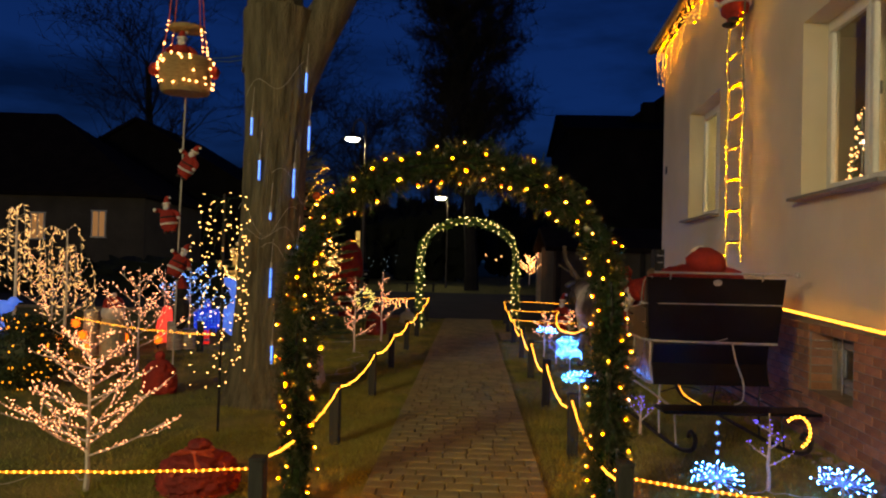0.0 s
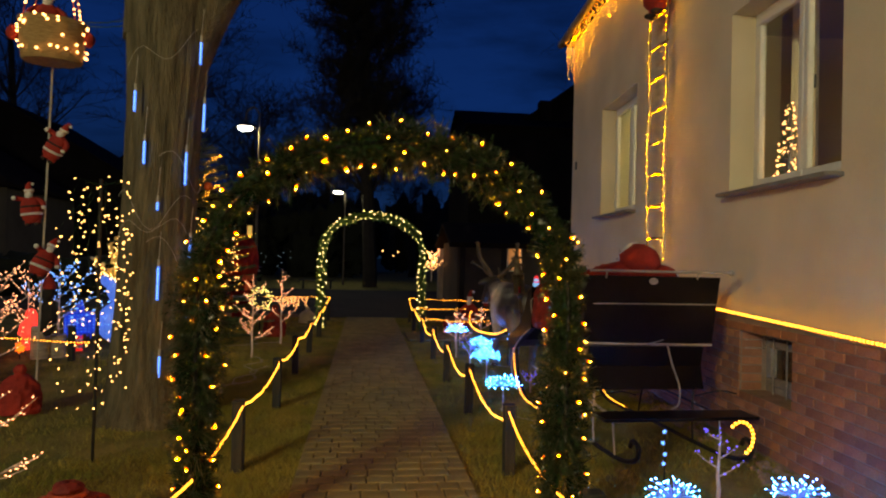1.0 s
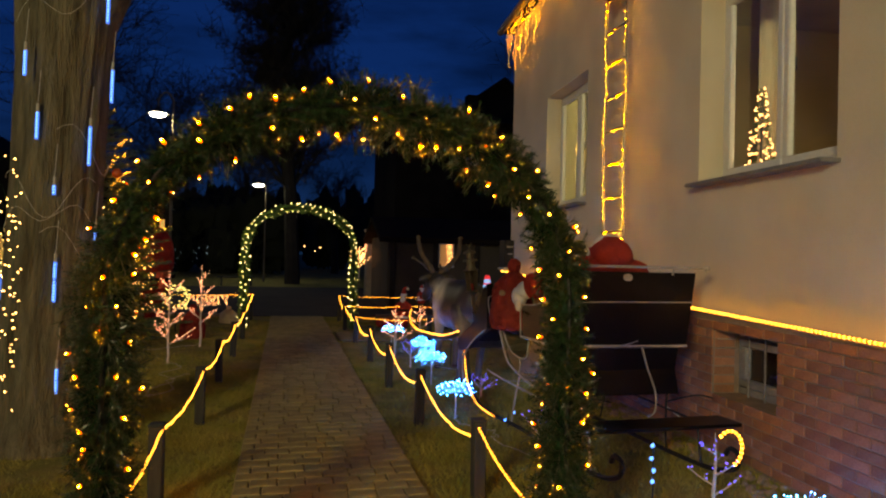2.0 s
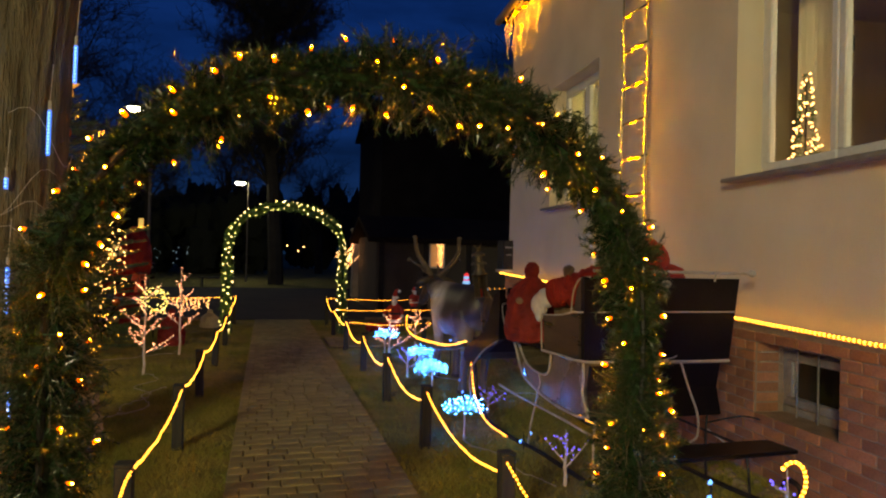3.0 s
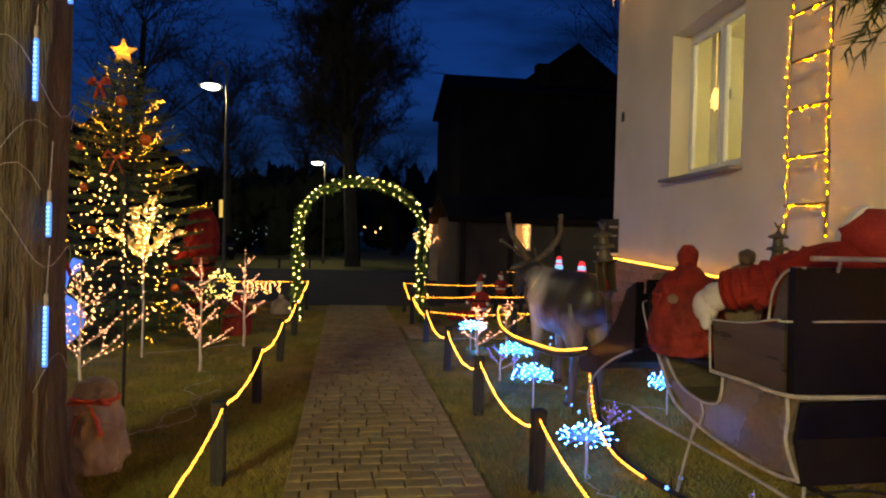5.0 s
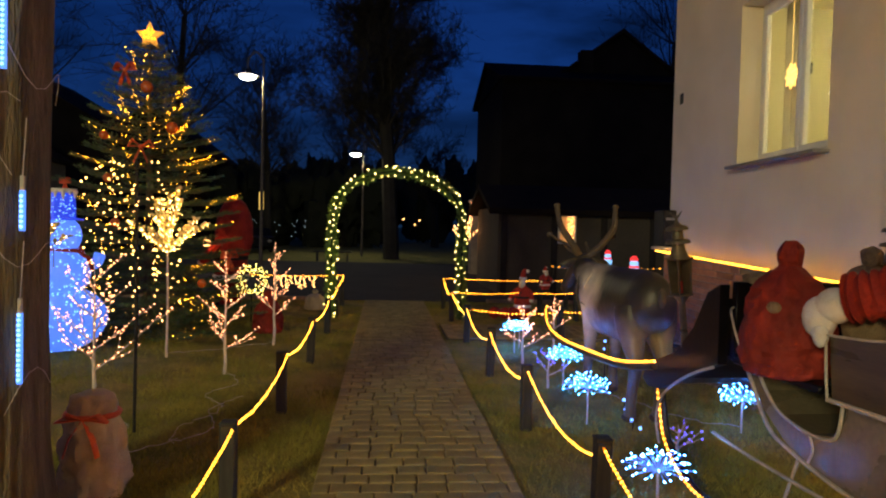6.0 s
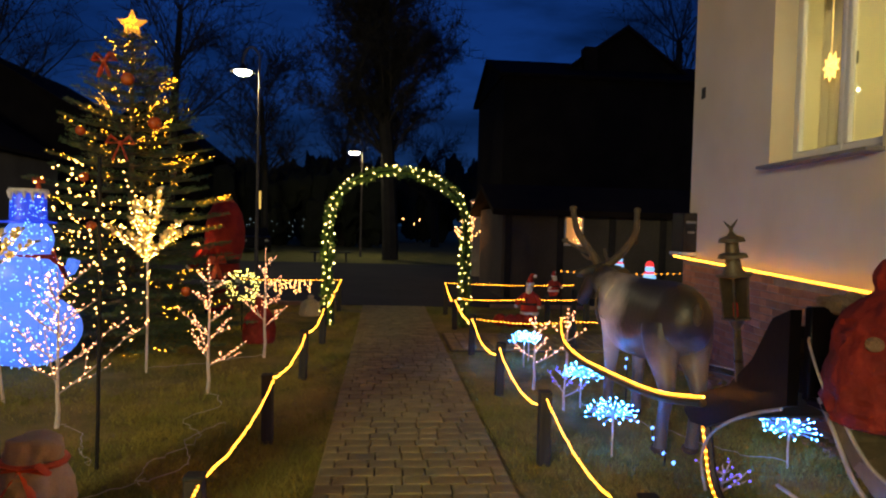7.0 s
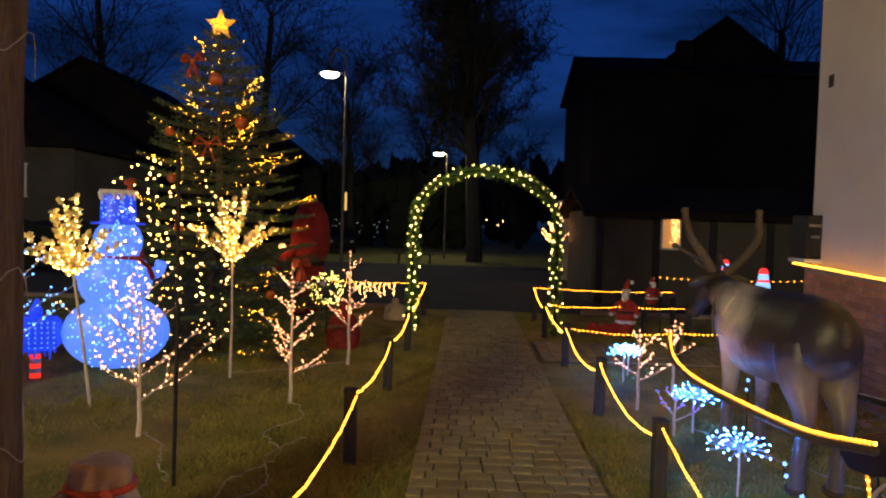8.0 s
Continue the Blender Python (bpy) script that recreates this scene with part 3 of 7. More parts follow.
def garland_arch(cx, y, half, spring, top, thick, tufts, needles, length, width, label, bulbs, bulb_r, bulb_mats, seed, single, green):
    r = random.Random(seed)
    th = thing("garland_arch", label, "garland arch")
    line = arch_line(cx, y, half, spring, top)
    g = Geo()
    for dy in (-0.06, 0.06):
        g.tube([q + Vector((0, dy, 0)) for q in line], 0.012, 6)
    g.make("arch_frame", IRON, th)
    dense = along(line, 0.01)
    roots, tips, widths = [], [], []
    stems = Geo()
    core = Geo()
    core.tube([q + Vector((noise.noise(q * 9), noise.noise(q * 7 + Vector((3, 0, 0))), 0)) * 0.03 for q in along(line, 0.05)], thick * 0.36, 8)
    core.make("garland_core", green, th)
    for i in range(tufts):
        # each tuft is a bunch of brushy fir tips that spring from one place
        k = min(len(dense) - 2, max(0, int((i + r.uniform(-0.8, 0.8)) / tufts * (len(dense) - 1))))
        q, d = dense[k], (dense[k + 1] - dense[k]).normalized()
        a0 = i * 2.4 + r.uniform(-0.5, 0.5)
        o = d.orthogonal().normalized()
        full = 0.82 + 0.55 * noise.noise(q * 2.6 + Vector((seed, 0, 0)))
        for b in range(r.randint(7, 10)):
            a = a0 + r.gauss(0, 0.75)
            side = o * math.cos(a) + d.cross(o) * math.sin(a)
            ln = thick * r.uniform(0.62, 1.12) * full * (1.25 if r.random() < 0.08 else 1.0)
            root = q + side * thick * 0.12
            tip = q + side * ln + d * r.uniform(-0.75, 0.75) * ln + Vector((0, 0, -0.10 * ln))
            mid = root.lerp(tip, 0.5) + Vector((r.uniform(-1, 1), r.uniform(-1, 1), r.uniform(-1, 1))) * 0.012
            stems.tube([root, mid, tip], [0.004, 0.003, 0.0015], 3, cap=False)
            for p0, p1, n in ((root, mid, needles // 2), (mid, tip, needles - needles // 2)):
                ax = p1 - p0
                u = ax.orthogonal().normalized()
                w = ax.cross(u).normalized()
                for j in range(n):
                    b2 = r.uniform(0, 2 * math.pi)
                    p = p0 + ax * ((j + 0.5) / n)
                    out = (u * math.cos(b2) + w * math.sin(b2)) * 0.85 + ax.normalized() * 0.75
                    roots.append(p)
                    tips.append(p + out * length * r.uniform(0.7, 1.1))
                    widths.append(width)
    stems.make("garland_stem", BARK, th)
    blades_object("garland", roots, tips, widths, green, th, "green artificial fir garland", "stuff")
    string = Geo()
    pts, aims = [], []
    for i in range(bulbs):
        s = (i + 0.5) / bulbs + 0.5 / bulbs * math.sin(i * 1.7)
        k = max(0, min(len(dense) - 2, int(s * (len(dense) - 1))))
        d = (dense[k + 1] - dense[k]).normalized()
        a = i * 2.4 + r.uniform(-0.8, 0.8)
        o = d.orthogonal().normalized()
        outward = o * math.cos(a) + d.cross(o) * math.sin(a)
        pts.append(dense[k] + outward * thick * r.uniform(0.5, 0.92))
        aims.append(outward)
    string.tube(pts, 0.0025, 4)
    wire = string.make("light_string", GREENWIRE, th)
    if single:
        gb = Geo()
        gb.lathe([(0.3, -1.7), (0.42, -1.6), (0.42, -0.85)], n=8, mi=2)
        gb.lathe([(0.40, -0.9), (0.8, -0.4), (0.9, 0.1), (0.62, 0.7), (0.2, 1.0)], n=10)
        gb.ball((0, 0, 0.95), 0.42, 1, n=8, rings=6)
        gb.v = [(q[0] * bulb_r, q[1] * bulb_r, q[2] * bulb_r * 1.2) for q in gb.v]
        data = None
        for q, aim in zip(pts, aims):
            if data is None:
                ob = gb.make("bulb", bulb_mats, wire)
                data = ob.data
            else:
                ob = new("bulb", data)
                ob.parent = wire
            sc = r.uniform(0.8, 1.25)
            ob.matrix_basis = Matrix.LocRotScale(q, (aim + Vector((r.uniform(-0.5, 0.5), r.uniform(-0.5, 0.5), r.uniform(-0.5, 0.5)))).to_track_quat("Z", "Y"), (sc, sc, sc))
    else:
        gb = Geo()
        for q in pts:
            gb.bulb(q, bulb_r * r.uniform(0.7, 1.3), 0 if r.random() < 0.5 else 1)
        gb.make("bulb_chain", bulb_mats, wire, kind="stuff")
    return th


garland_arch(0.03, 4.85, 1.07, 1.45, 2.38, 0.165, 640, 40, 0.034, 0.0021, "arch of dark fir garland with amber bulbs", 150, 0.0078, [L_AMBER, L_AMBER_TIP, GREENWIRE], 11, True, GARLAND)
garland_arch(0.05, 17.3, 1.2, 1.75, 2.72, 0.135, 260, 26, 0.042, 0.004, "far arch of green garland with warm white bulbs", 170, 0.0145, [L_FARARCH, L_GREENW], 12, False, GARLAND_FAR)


# ---- fence posts and rope lights along the path ----
def fence_post():
    th = thing("fence_post", "short square dark green wooden fence post", "fence post", group="fence posts along the path")
    g = Geo()
    g.box((0, 0, 0.255), (0.09, 0.09, 0.53), bev=0.008)
    g.make("post", POSTWOOD, th)
    g = Geo()
    g.box((0, 0, 0.526), (0.10, 0.10, 0.02), bev=0.008)
    g.make("cap", POSTWOOD, th)
    return th


LEFT_Y = [4.1, 6.4, 8.67, 10.87, 13.15, 15.5, 17.4, 19.3]
RIGHT_Y = [4.2, 6.25, 8.36, 10.36, 12.48, 14.76, 17.1, 19.0]
first_post = fence_post()
first_post.matrix_basis = pose(-1.07, LEFT_Y[0], 0)
for x, ys in ((-1.07, LEFT_Y[1:]), (1.07, RIGHT_Y)):
    for y in ys:
        tall = Matrix.Diagonal((1, 1, 1.18 if y > 18 else 1.04, 1))
        copy_thing(first_post, pose(x + rnd.uniform(-0.015, 0.015), y, 0, rnd.uniform(-1, 1), rnd.uniform(-1.2, 1.2), rnd.uniform(-8, 8)) @ tall)
for x, y in ((2.55, 14.95), (2.4, 17.3), (2.9, 17.9), (3.45, 17.25), (3.6, 15.0), (3.75, 19.1), (-3.3, 19.3), (-4.6, 12.0)):
    copy_thing(first_post, pose(x, y, 0, 0, 0, rnd.uniform(-8, 8)))


def sagging(a, b, sag, n=16, wob=0.008):
    a, b = Vector(a), Vector(b)
    return [a.lerp(b, i / n) - Vector((0, 0, sag * 4 * (i / n) * (1 - i / n))) + Vector((noise.noise(a + Vector((i * 0.7, 0, 0))) * wob, 0, noise.noise(b + Vector((0, i * 0.9, 0))) * wob)) for i in range(n + 1)]


for i in range(len(LEFT_Y) - 1):
    rope_light(sagging((-1.035, LEFT_Y[i] + 0.03, 0.52 if i < 6 else 0.57), (-1.035, LEFT_Y[i + 1] - 0.02, 0.52 if i < 6 else 0.64), 0.085 if i < 5 else 0.04), label="amber rope light slung between fence posts")
for i in range(len(RIGHT_Y) - 1):
    rope_light(sagging((1.06, RIGHT_Y[i] + 0.05, 0.42), (1.06, RIGHT_Y[i + 1] - 0.05, 0.505 if i < 6 else 0.64), 0.13 if i < 5 else 0.05), label="amber rope light slung between fence posts")
rope_light(sagging((-1.09, 4.07, 0.47), (-3.6, 3.75, 0.50), 0.03), label="amber rope light fencing the lawn")
rope_light(sagging((1.1, 4.2, 0.46), (3.2, 3.95, 0.42), 0.05), label="amber rope light fencing the flower bed")
THIN = dict(r=0.0028, bead=0.0085, step=0.06)
rope_light(sagging((1.07, 14.76, 0.50), (2.55, 14.95, 0.45), 0.05), label="thin amber rope light along the crossing path", **THIN)
rope_light(sagging((2.55, 14.95, 0.45), (3.6, 15.0, 0.50), 0.03), label="thin amber rope light along the crossing path", **THIN)
rope_light(sagging((1.07, 17.1, 0.53), (2.4, 17.3, 0.52), 0.03), label="thin amber rope light along the crossing path", **THIN)
rope_light(sagging((2.4, 17.3, 0.52), (3.45, 17.25, 0.53), 0.02), label="thin amber rope light along the crossing path", **THIN)
rope_light(sagging((1.07, 19.0, 0.64), (3.75, 19.1, 0.63), 0.03), label="thin amber rope light along the street edge", **THIN)
rope_light(sagging((-1.04, 19.3, 0.64), (-3.3, 19.3, 0.63), 0.03), label="thin amber rope light along the street edge", **THIN)
rope_light(sagging((-3.4, 9.5, 0.6), (-6.4, 11.2, 0.62), 0.05), label="thin amber rope light across the lawn", r=0.004, bead=0.008, step=0.06)


# ---- lit twigs, leaf sprays and flower lights ----
def twig_tree(name, label, m, h, spread, bulbs_mat, seed, stem=0.3, arms=9, bulb_r=0.0068, step=0.07, forks=3, droop=0.0, taper=0.65, group="lit twig trees"):
    r = random.Random(seed)
    th = thing(name, label, "light twig", m, group)
    g, gb = Geo(), Geo()
    g.tube([(0, 0, -0.03), (0.01 * h, 0, h * stem * 0.5), (0, 0.01, h * stem), (0.01, 0, h * 0.7), (0, 0, h)], [0.013 + 0.007 * h, 0.012 + 0.005 * h, 0.012 + 0.003 * h, 0.007, 0.003], 7)
    for q in along([Vector((0, 0, h * 0.6)), Vector((0, 0, h))], step):
        gb.bulb(q + Vector((r.uniform(-1, 1), r.uniform(-1, 1), 0)) * 0.014, bulb_r)
    for i in range(arms):
        z = h * (stem + (0.9 - stem) * (i / arms) ** 1.1)
        a = i * 2.4 + r.uniform(-0.3, 0.3)
        ln = spread * (1.05 - taper * (i / arms)) * r.uniform(0.85, 1.1)
        rise = ln * r.uniform(0.55, 1.0) * (1 - droop)
        root = Vector((0, 0, z))
        tip = root + Vector((math.cos(a) * ln, math.sin(a) * ln, min(rise, h * 1.02 - z)))
        mid = root.lerp(tip, 0.5) + Vector((0, 0, -0.05 * ln))
        limb = curve_points([root, mid, tip], 4)
        g.tube(limb, [0.008 - 0.0055 * k / (len(limb) - 1) for k in range(len(limb))], 5)
        tracks = [limb]
        for j in range(forks):
            s = limb[2 + (j * 5 + 1) % (len(limb) - 3)]
            d = (tip - root).normalized()
            o = Vector((r.uniform(-1, 1), r.uniform(-1, 1), r.uniform(-0.1, 0.8)))
            e = s + (d * 0.75 + o * 0.65) * ln * r.uniform(0.3, 0.5)
            if e.z > h * 1.05:
                e.z = h * 1.05
            br = [s, s.lerp(e, 0.5) + Vector((0, 0, -0.012)), e]
            g.tube(br, [0.0045, 0.0035, 0.002], 4)
            tracks.append(br)
        for tr in tracks:
            for q in along(tr, step)[1:] + [tr[-1]]:
                off = Vector((r.uniform(-1, 1), r.uniform(-1, 1), r.uniform(-0.3, 1))) * 0.016
                gb.bulb(q + off, bulb_r * r.uniform(0.75, 1.25))
    g.make("twig", WHITETWIG, th)
    gb.make("led_chain", bulbs_mat, th, kind="stuff")
    return th


twig_tree("lit_twig_tree", "large white twig tree dotted with rose-white lights", pose(-2.58, 4.95, 0), 1.2, 0.53, L_PINK, 1, stem=0.20, arms=26, step=0.047, forks=5, bulb_r=0.0044, droop=0.32, taper=0.75)
twig_tree("lit_twig_tree", "slim white twig tree with rose-white lights", pose(-1.96, 12.5, 0), 1.38, 0.36, L_PINK, 2, bulb_r=0.0060, stem=0.2, arms=10, step=0.045, forks=2)
twig_tree("lit_twig_tree", "slim white twig tree beside a red sack", pose(-1.72, 14.42, 0), 1.45, 0.32, L_PINK, 3, bulb_r=0.0060, stem=0.28, arms=9, step=0.05, forks=2)
twig_tree("lit_twig_tree", "spreading white twig tree with warm lights", pose(-2.9, 11.3, 0), 1.35, 0.52, L_PINK, 4, bulb_r=0.0060, stem=0.2, arms=12, step=0.07, forks=3)
twig_tree("lit_twig_tree", "small white twig with pale warm lights", pose(1.5, 12.72, 0), 0.82, 0.3, L_PINK, 5, stem=0.35, arms=7, step=0.05, forks=1)
twig_tree("lit_twig_tree", "small white twig with pale warm lights", pose(2.05, 13.4, 0), 0.85, 0.2, L_PINK, 6, stem=0.5, arms=6, step=0.05, forks=1)
twig_tree("lit_twig_tree", "bushy white twig tree with rose-white lights", pose(-4.71, 9.96, 0), 1.5, 0.62, L_PINK, 7, stem=0.22, arms=14, step=0.11, forks=4)
twig_tree("lit_twig_tree", "bushy white twig tree with ice-blue lights", pose(-5.1, 12.7, 0), 1.55, 0.6, L_ICE, 8, stem=0.25, arms=14, step=0.11, forks=4, bulb_r=0.012)
twig_tree("lit_twig_tree", "bushy white twig tree with rose-white lights", pose(-7.3, 12.0, 0), 1.6, 0.7, L_PINK, 9, stem=0.22, arms=13, step=0.12, forks=4)
twig_tree("lit_twig_tree", "bushy white twig tree with rose-white lights", pose(-5.9, 13.4, 0), 1.4, 0.5, L_PINK, 19, stem=0.22, arms=11, step=0.12, forks=3)
twig_tree("lit_twig_tree", "twig ball of warm lights hanging by the street", pose(2.35, 26.5, 0.9), 1.1, 0.5, L_WARM, 10, stem=0.3, arms=10, step=0.1, forks=2, bulb_r=0.02)
for x, y, h, s in ((2.49, 5.58, 0.58, 21), (1.90, 7.2, 0.42, 22), (1.62, 11.9, 0.42, 24), (2.07, 9.6, 0.26, 25)):
    twig_tree("violet_twig", "small bare twig with violet-blue lights", pose(x, y, 0), h, 0.2, L_VIOLET, s, stem=0.3, arms=5, step=0.06, forks=1, bulb_r=0.0062, group="violet twigs")


def leaf_spray(label, m, h, head, seed):
    r = random.Random(seed)
    th = thing("lit_leaf_spray", label, "light twig", m, "lit leaf sprays")
    g, gl, gb = Geo(), Geo(), Geo()
    base = h - head
    g.tube([(0, 0, -0.03), (0.01, 0, base * 0.5), (0, 0, base)], [0.016, 0.014, 0.012], 7)
    for i in range(15):
        a = i * 2.4 + r.uniform(-0.2, 0.2)
        out = head * (0.76 if i < 9 else 0.24) * r.uniform(0.55, 1.0)
        top = base + head * (0.25 + 0.75 * (1 - out / (head * 0.78)) * r.uniform(0.75, 1.0)) if i < 9 else base + head * r.uniform(0.7, 1.0)
        tip = Vector((math.cos(a) * out, math.sin(a) * out, top))
        limb = curve_points([Vector((0, 0, base)), Vector((tip.x * 0.45, tip.y * 0.45, base + (tip.z - base) * 0.5)), tip], 5)
        g.tube(limb, [0.006 - 0.004 * k / 10 for k in range(len(limb))], 4)
        for q in along(limb, 0.052)[1:] + [limb[-1]]:
            for side in range(2):
                d = Vector((r.uniform(-1, 1), r.uniform(-1, 1), r.uniform(0.0, 1.2))).normalized()
                w = d.orthogonal().normalized()
                nn = d.cross(w) * 0.006
                ln = r.uniform(0.06, 0.085)
                p = [q, q + d * ln * 0.4 + w * 0.024 + nn, q + d * ln * 0.8 + w * 0.016, q + d * ln, q + d * ln * 0.8 - w * 0.016, q + d * ln * 0.4 - w * 0.024 + nn]
                gl.add([tuple(z) for z in p], [(0, 1, 2, 3), (0, 3, 4, 5)])
            if r.random() < 0.95:
                gb.bulb(q + Vector((r.uniform(-1, 1), r.uniform(-1, 1), r.uniform(-1, 1))) * 0.02, 0.0062)
    g.make("twig", WHITETWIG, th)
    gl.make("gold_foliage", GOLDLEAF, th, "pale gold paper leaves", kind="stuff")
    gb.make("led_chain", L_SPRAY, th, kind="stuff")


leaf_spray("white stem with a glowing spray of pale gold leaves", pose(-2.9, 13.48, 0), 2.12, 0.82, 31)
leaf_spray("white stem with a glowing spray of pale gold leaves", pose(-3.75, 12.1, 0, 0, -8, 0), 2.0, 0.78, 32)


LIT_LEAF = glow("lit_willow_leaf", (1.0, 0.55, 0.2), 1.7)


def willow_light(label, m, h, seed):
    r = random.Random(seed)
    th = thing("willow_light_tree", label, "light tree", m, "willow light trees")
    g, gl = Geo(), Geo()
    g.tube([(0, 0, -0.03), (0.03, 0, h * 0.5), (0, 0.02, h)], [0.03, 0.022, 0.012], 7)
    for i in range(14):
        a = i * 2.4
        z = h * r.uniform(0.55, 1.0)
        out = r.uniform(0.18, 0.42)
        pts = curve_points([(0, 0, z), (math.cos(a) * out * 0.7, math.sin(a) * out * 0.7, z + 0.1), (math.cos(a) * out, math.sin(a) * out, z - 0.2), (math.cos(a) * out * 1.02, math.sin(a) * out * 1.02, z - r.uniform(0.4, 0.9))], 5)
        g.tube(pts, 0.0035, 4)
        for q in along(pts, 0.065)[1:]:
            o = Vector((r.uniform(-1, 1), r.uniform(-1, 1), r.uniform(-1.6, 0.2))).normalized()
            w = o.orthogonal().normalized() * 0.008
            gl.add([tuple(q), tuple(q + o * 0.035 + w), tuple(q + o * 0.085), tuple(q + o * 0.035 - w)], [(0, 1, 2, 3)])
    g.make("twig", WHITETWIG, th)
    gl.make("lit_leaf_chain", LIT_LEAF, th, kind="stuff")


willow_light("willow-like tree with long glowing leaves", pose(-5.95, 9.0, 0), 2.3, 41)
willow_light("willow-like tree with long glowing leaves", pose(-6.1, 10.4, 0), 2.05, 42)


def flower_light(m, h, rad, seed, label="round flower light with ice-white tips"):
    h -= 0.05
    r = random.Random(seed)
    th = thing("flower_light", label, "garden light", m, "flower lights")
    g, gs, gb = Geo(), Geo(), Geo()
    g.tube([(0, 0, -0.04), (0.005, 0, h * 0.5), (0, 0, h)], 0.009, 6)
    g.make("stem", WHITETWIG, th)
    for i in range(60):
        u = (i + 0.5) / 60
        a = i * 2.39996
        el = math.asin(1 - 1.12 * u)
        ln = rad * r.uniform(0.62, 1.0)
        d = Vector((math.cos(el) * math.cos(a), math.cos(el) * math.sin(a), math.sin(el) * 0.66))
        q = Vector((0, 0, h)) + d * ln
        gs.tube([(0, 0, h), Vector((0, 0, h)) + d * ln * 0.5 + Vector((0, 0, 0.008)), q], 0.0021, 3, cap=False)
        gb.bulb(q, 0.0043)
    gs.make("spoke_head", SPOKE, th)
    gb.make("led_chain", L_COOL, th, kind="stuff")
    return th


fl = [(1.5, 8.6, 0.30, 0.205), (1.66, 10.57, 0.34, 0.20), (1.82, 12.0, 0.34, 0.20), (1.65, 13.98, 0.36, 0.18), (2.95, 10.28, 0.30, 0.21), (2.86, 5.2, 0.18, 0.21), (1.95, 5.15, 0.2, 0.2), (1.8, 14.4, 0.3, 0.16)]
for i, (x, y, h, rad) in enumerate(fl):
    flower_light(pose(x, y, 0, 0, 0, 40 * i), h + 0.02, rad * 1.1, 50 + i)


def star_stake(m, h, seed, n=3):
    th = thing("star_stake", "thin stake with small blue-white star lights", "garden light", m, "star stakes")
    g = Geo()
    g.tube([(0, 0, -0.04), (0.004, 0, h * 0.6), (0, 0, h)], 0.006, 6)
    g.make("stem", IRON, th)
    r = random.Random(seed)
    for k in range(n):
        g = Geo()
        c = Vector((r.uniform(-0.06, 0.06), r.uniform(-0.05, 0.05), h - 0.075 * k + r.uniform(-0.02, 0.02)))
        poly = []
        for i in range(10):
            rr = 0.017 if i % 2 == 0 else 0.007
            a = math.pi * i / 5 + k
            poly.append((c.x + rr * math.cos(a), c.z + rr * math.sin(a)))
        g.prism(poly, c.y - 0.006, c.y + 0.006, axis="y")
        g.make("star", L_ICE, th, smooth=False)


star_stake(pose(2.2, 5.85, 0), 0.42, 61, 4)
for i, (x, y, h) in enumerate(((1.95, 8.2, 0.12), (2.1, 10.85, 0.12), (2.0, 10.35, 0.08), (2.25, 11.9, 0.5))):
    star_stake(pose(x, y, 0), h, 62 + i, 2)


# ---- light curtains on poles ----
def light_curtain(m, top, low, rad, strings, seed, label):
    r = random.Random(seed)
    th = thing("light_curtain", label, "light curtain", m, "light curtains")
    g = Geo()
    g.tube([(0, 0, -0.05), (0.01, 0, top * 0.5), (0, 0, top)], 0.014, 8)
    g.make("pole", IRON, th)
    gb = Geo()
    for i in range(strings):
        a = 2 * math.pi * i / strings + r.uniform(-0.25, 0.25)
        out = rad * r.uniform(0.55, 1.1)
        z0, z1 = top - r.uniform(0.0, 0.35), low + r.uniform(0, 0.7)
        pts = [Vector((0, 0, top - 0.05)), Vector((math.cos(a) * out * 0.8, math.sin(a) * out * 0.8, z0))]
        n = 14
        pts += [Vector((math.cos(a) * out + r.uniform(-0.02, 0.02), math.sin(a) * out + r.uniform(-0.02, 0.02), z0 + (z1 - z0) * k / n)) for k in range(1, n + 1)]
        gw = Geo()
        gw.tube(pts, 0.001, 4)
        gw.make("cable", GREENWIRE, th)
        for q in along(pts[1:], 0.10):
            gb.bulb(q + Vector((r.uniform(-1, 1), r.uniform(-1, 1), r.uniform(-1, 1))) * 0.045, 0.0064 * r.uniform(0.7, 1.25))
    gb.make("led_chain", L_CURTAIN, th, kind="stuff")


light_curtain(pose(-2.28, 6.7, 0), 2.3, 0.35, 0.28, 13, 71, "curtain of warm light strings on a pole")
light_curtain(pose(-2.17, 10.3, 0), 2.2, 0.75, 0.38, 17, 72, "dense curtain of warm light strings on a dark pole")


# ---- loose cables on the lawn ----
def lawn_cable(pts, seed):
    r = random.Random(seed)
    line = curve_points([(x, y, 0.018 + r.uniform(0, 0.02)) for x, y in pts], 8)
    line = [q + Vector((r.uniform(-1, 1) * 0.03, r.uniform(-1, 1) * 0.04, abs(r.gauss(0, 0.01)))) for q in line]
    g = Geo()
    g.tube(line, 0.0032, 4)
    tagged(g.make("power_cable", WIRE), "thin clear light cable lying on the lawn", "cable", "lawn cables")


lawn_cable([(-1.96, 12.5), (-1.7, 11.9), (-1.9, 11.4), (-1.62, 10.9), (-1.8, 10.3), (-1.75, 9.9)], 81)
lawn_cable([(-2.1, 9.6), (-1.8, 9.9), (-1.55, 10.3), (-1.7, 10.8), (-1.5, 11.3)], 82)
lawn_cable([(-2.9, 11.3), (-2.6, 11.0), (-2.4, 10.6), (-2.2, 10.3)], 83)
lawn_cable([(-2.62, 5.0), (-3.0, 5.2), (-3.2, 4.9), (-3.6, 5.1)], 84)
lawn_cable([(1.5, 8.6), (1.45, 8.2), (1.7, 7.9), (1.6, 7.5), (1.8, 7.1)], 85)
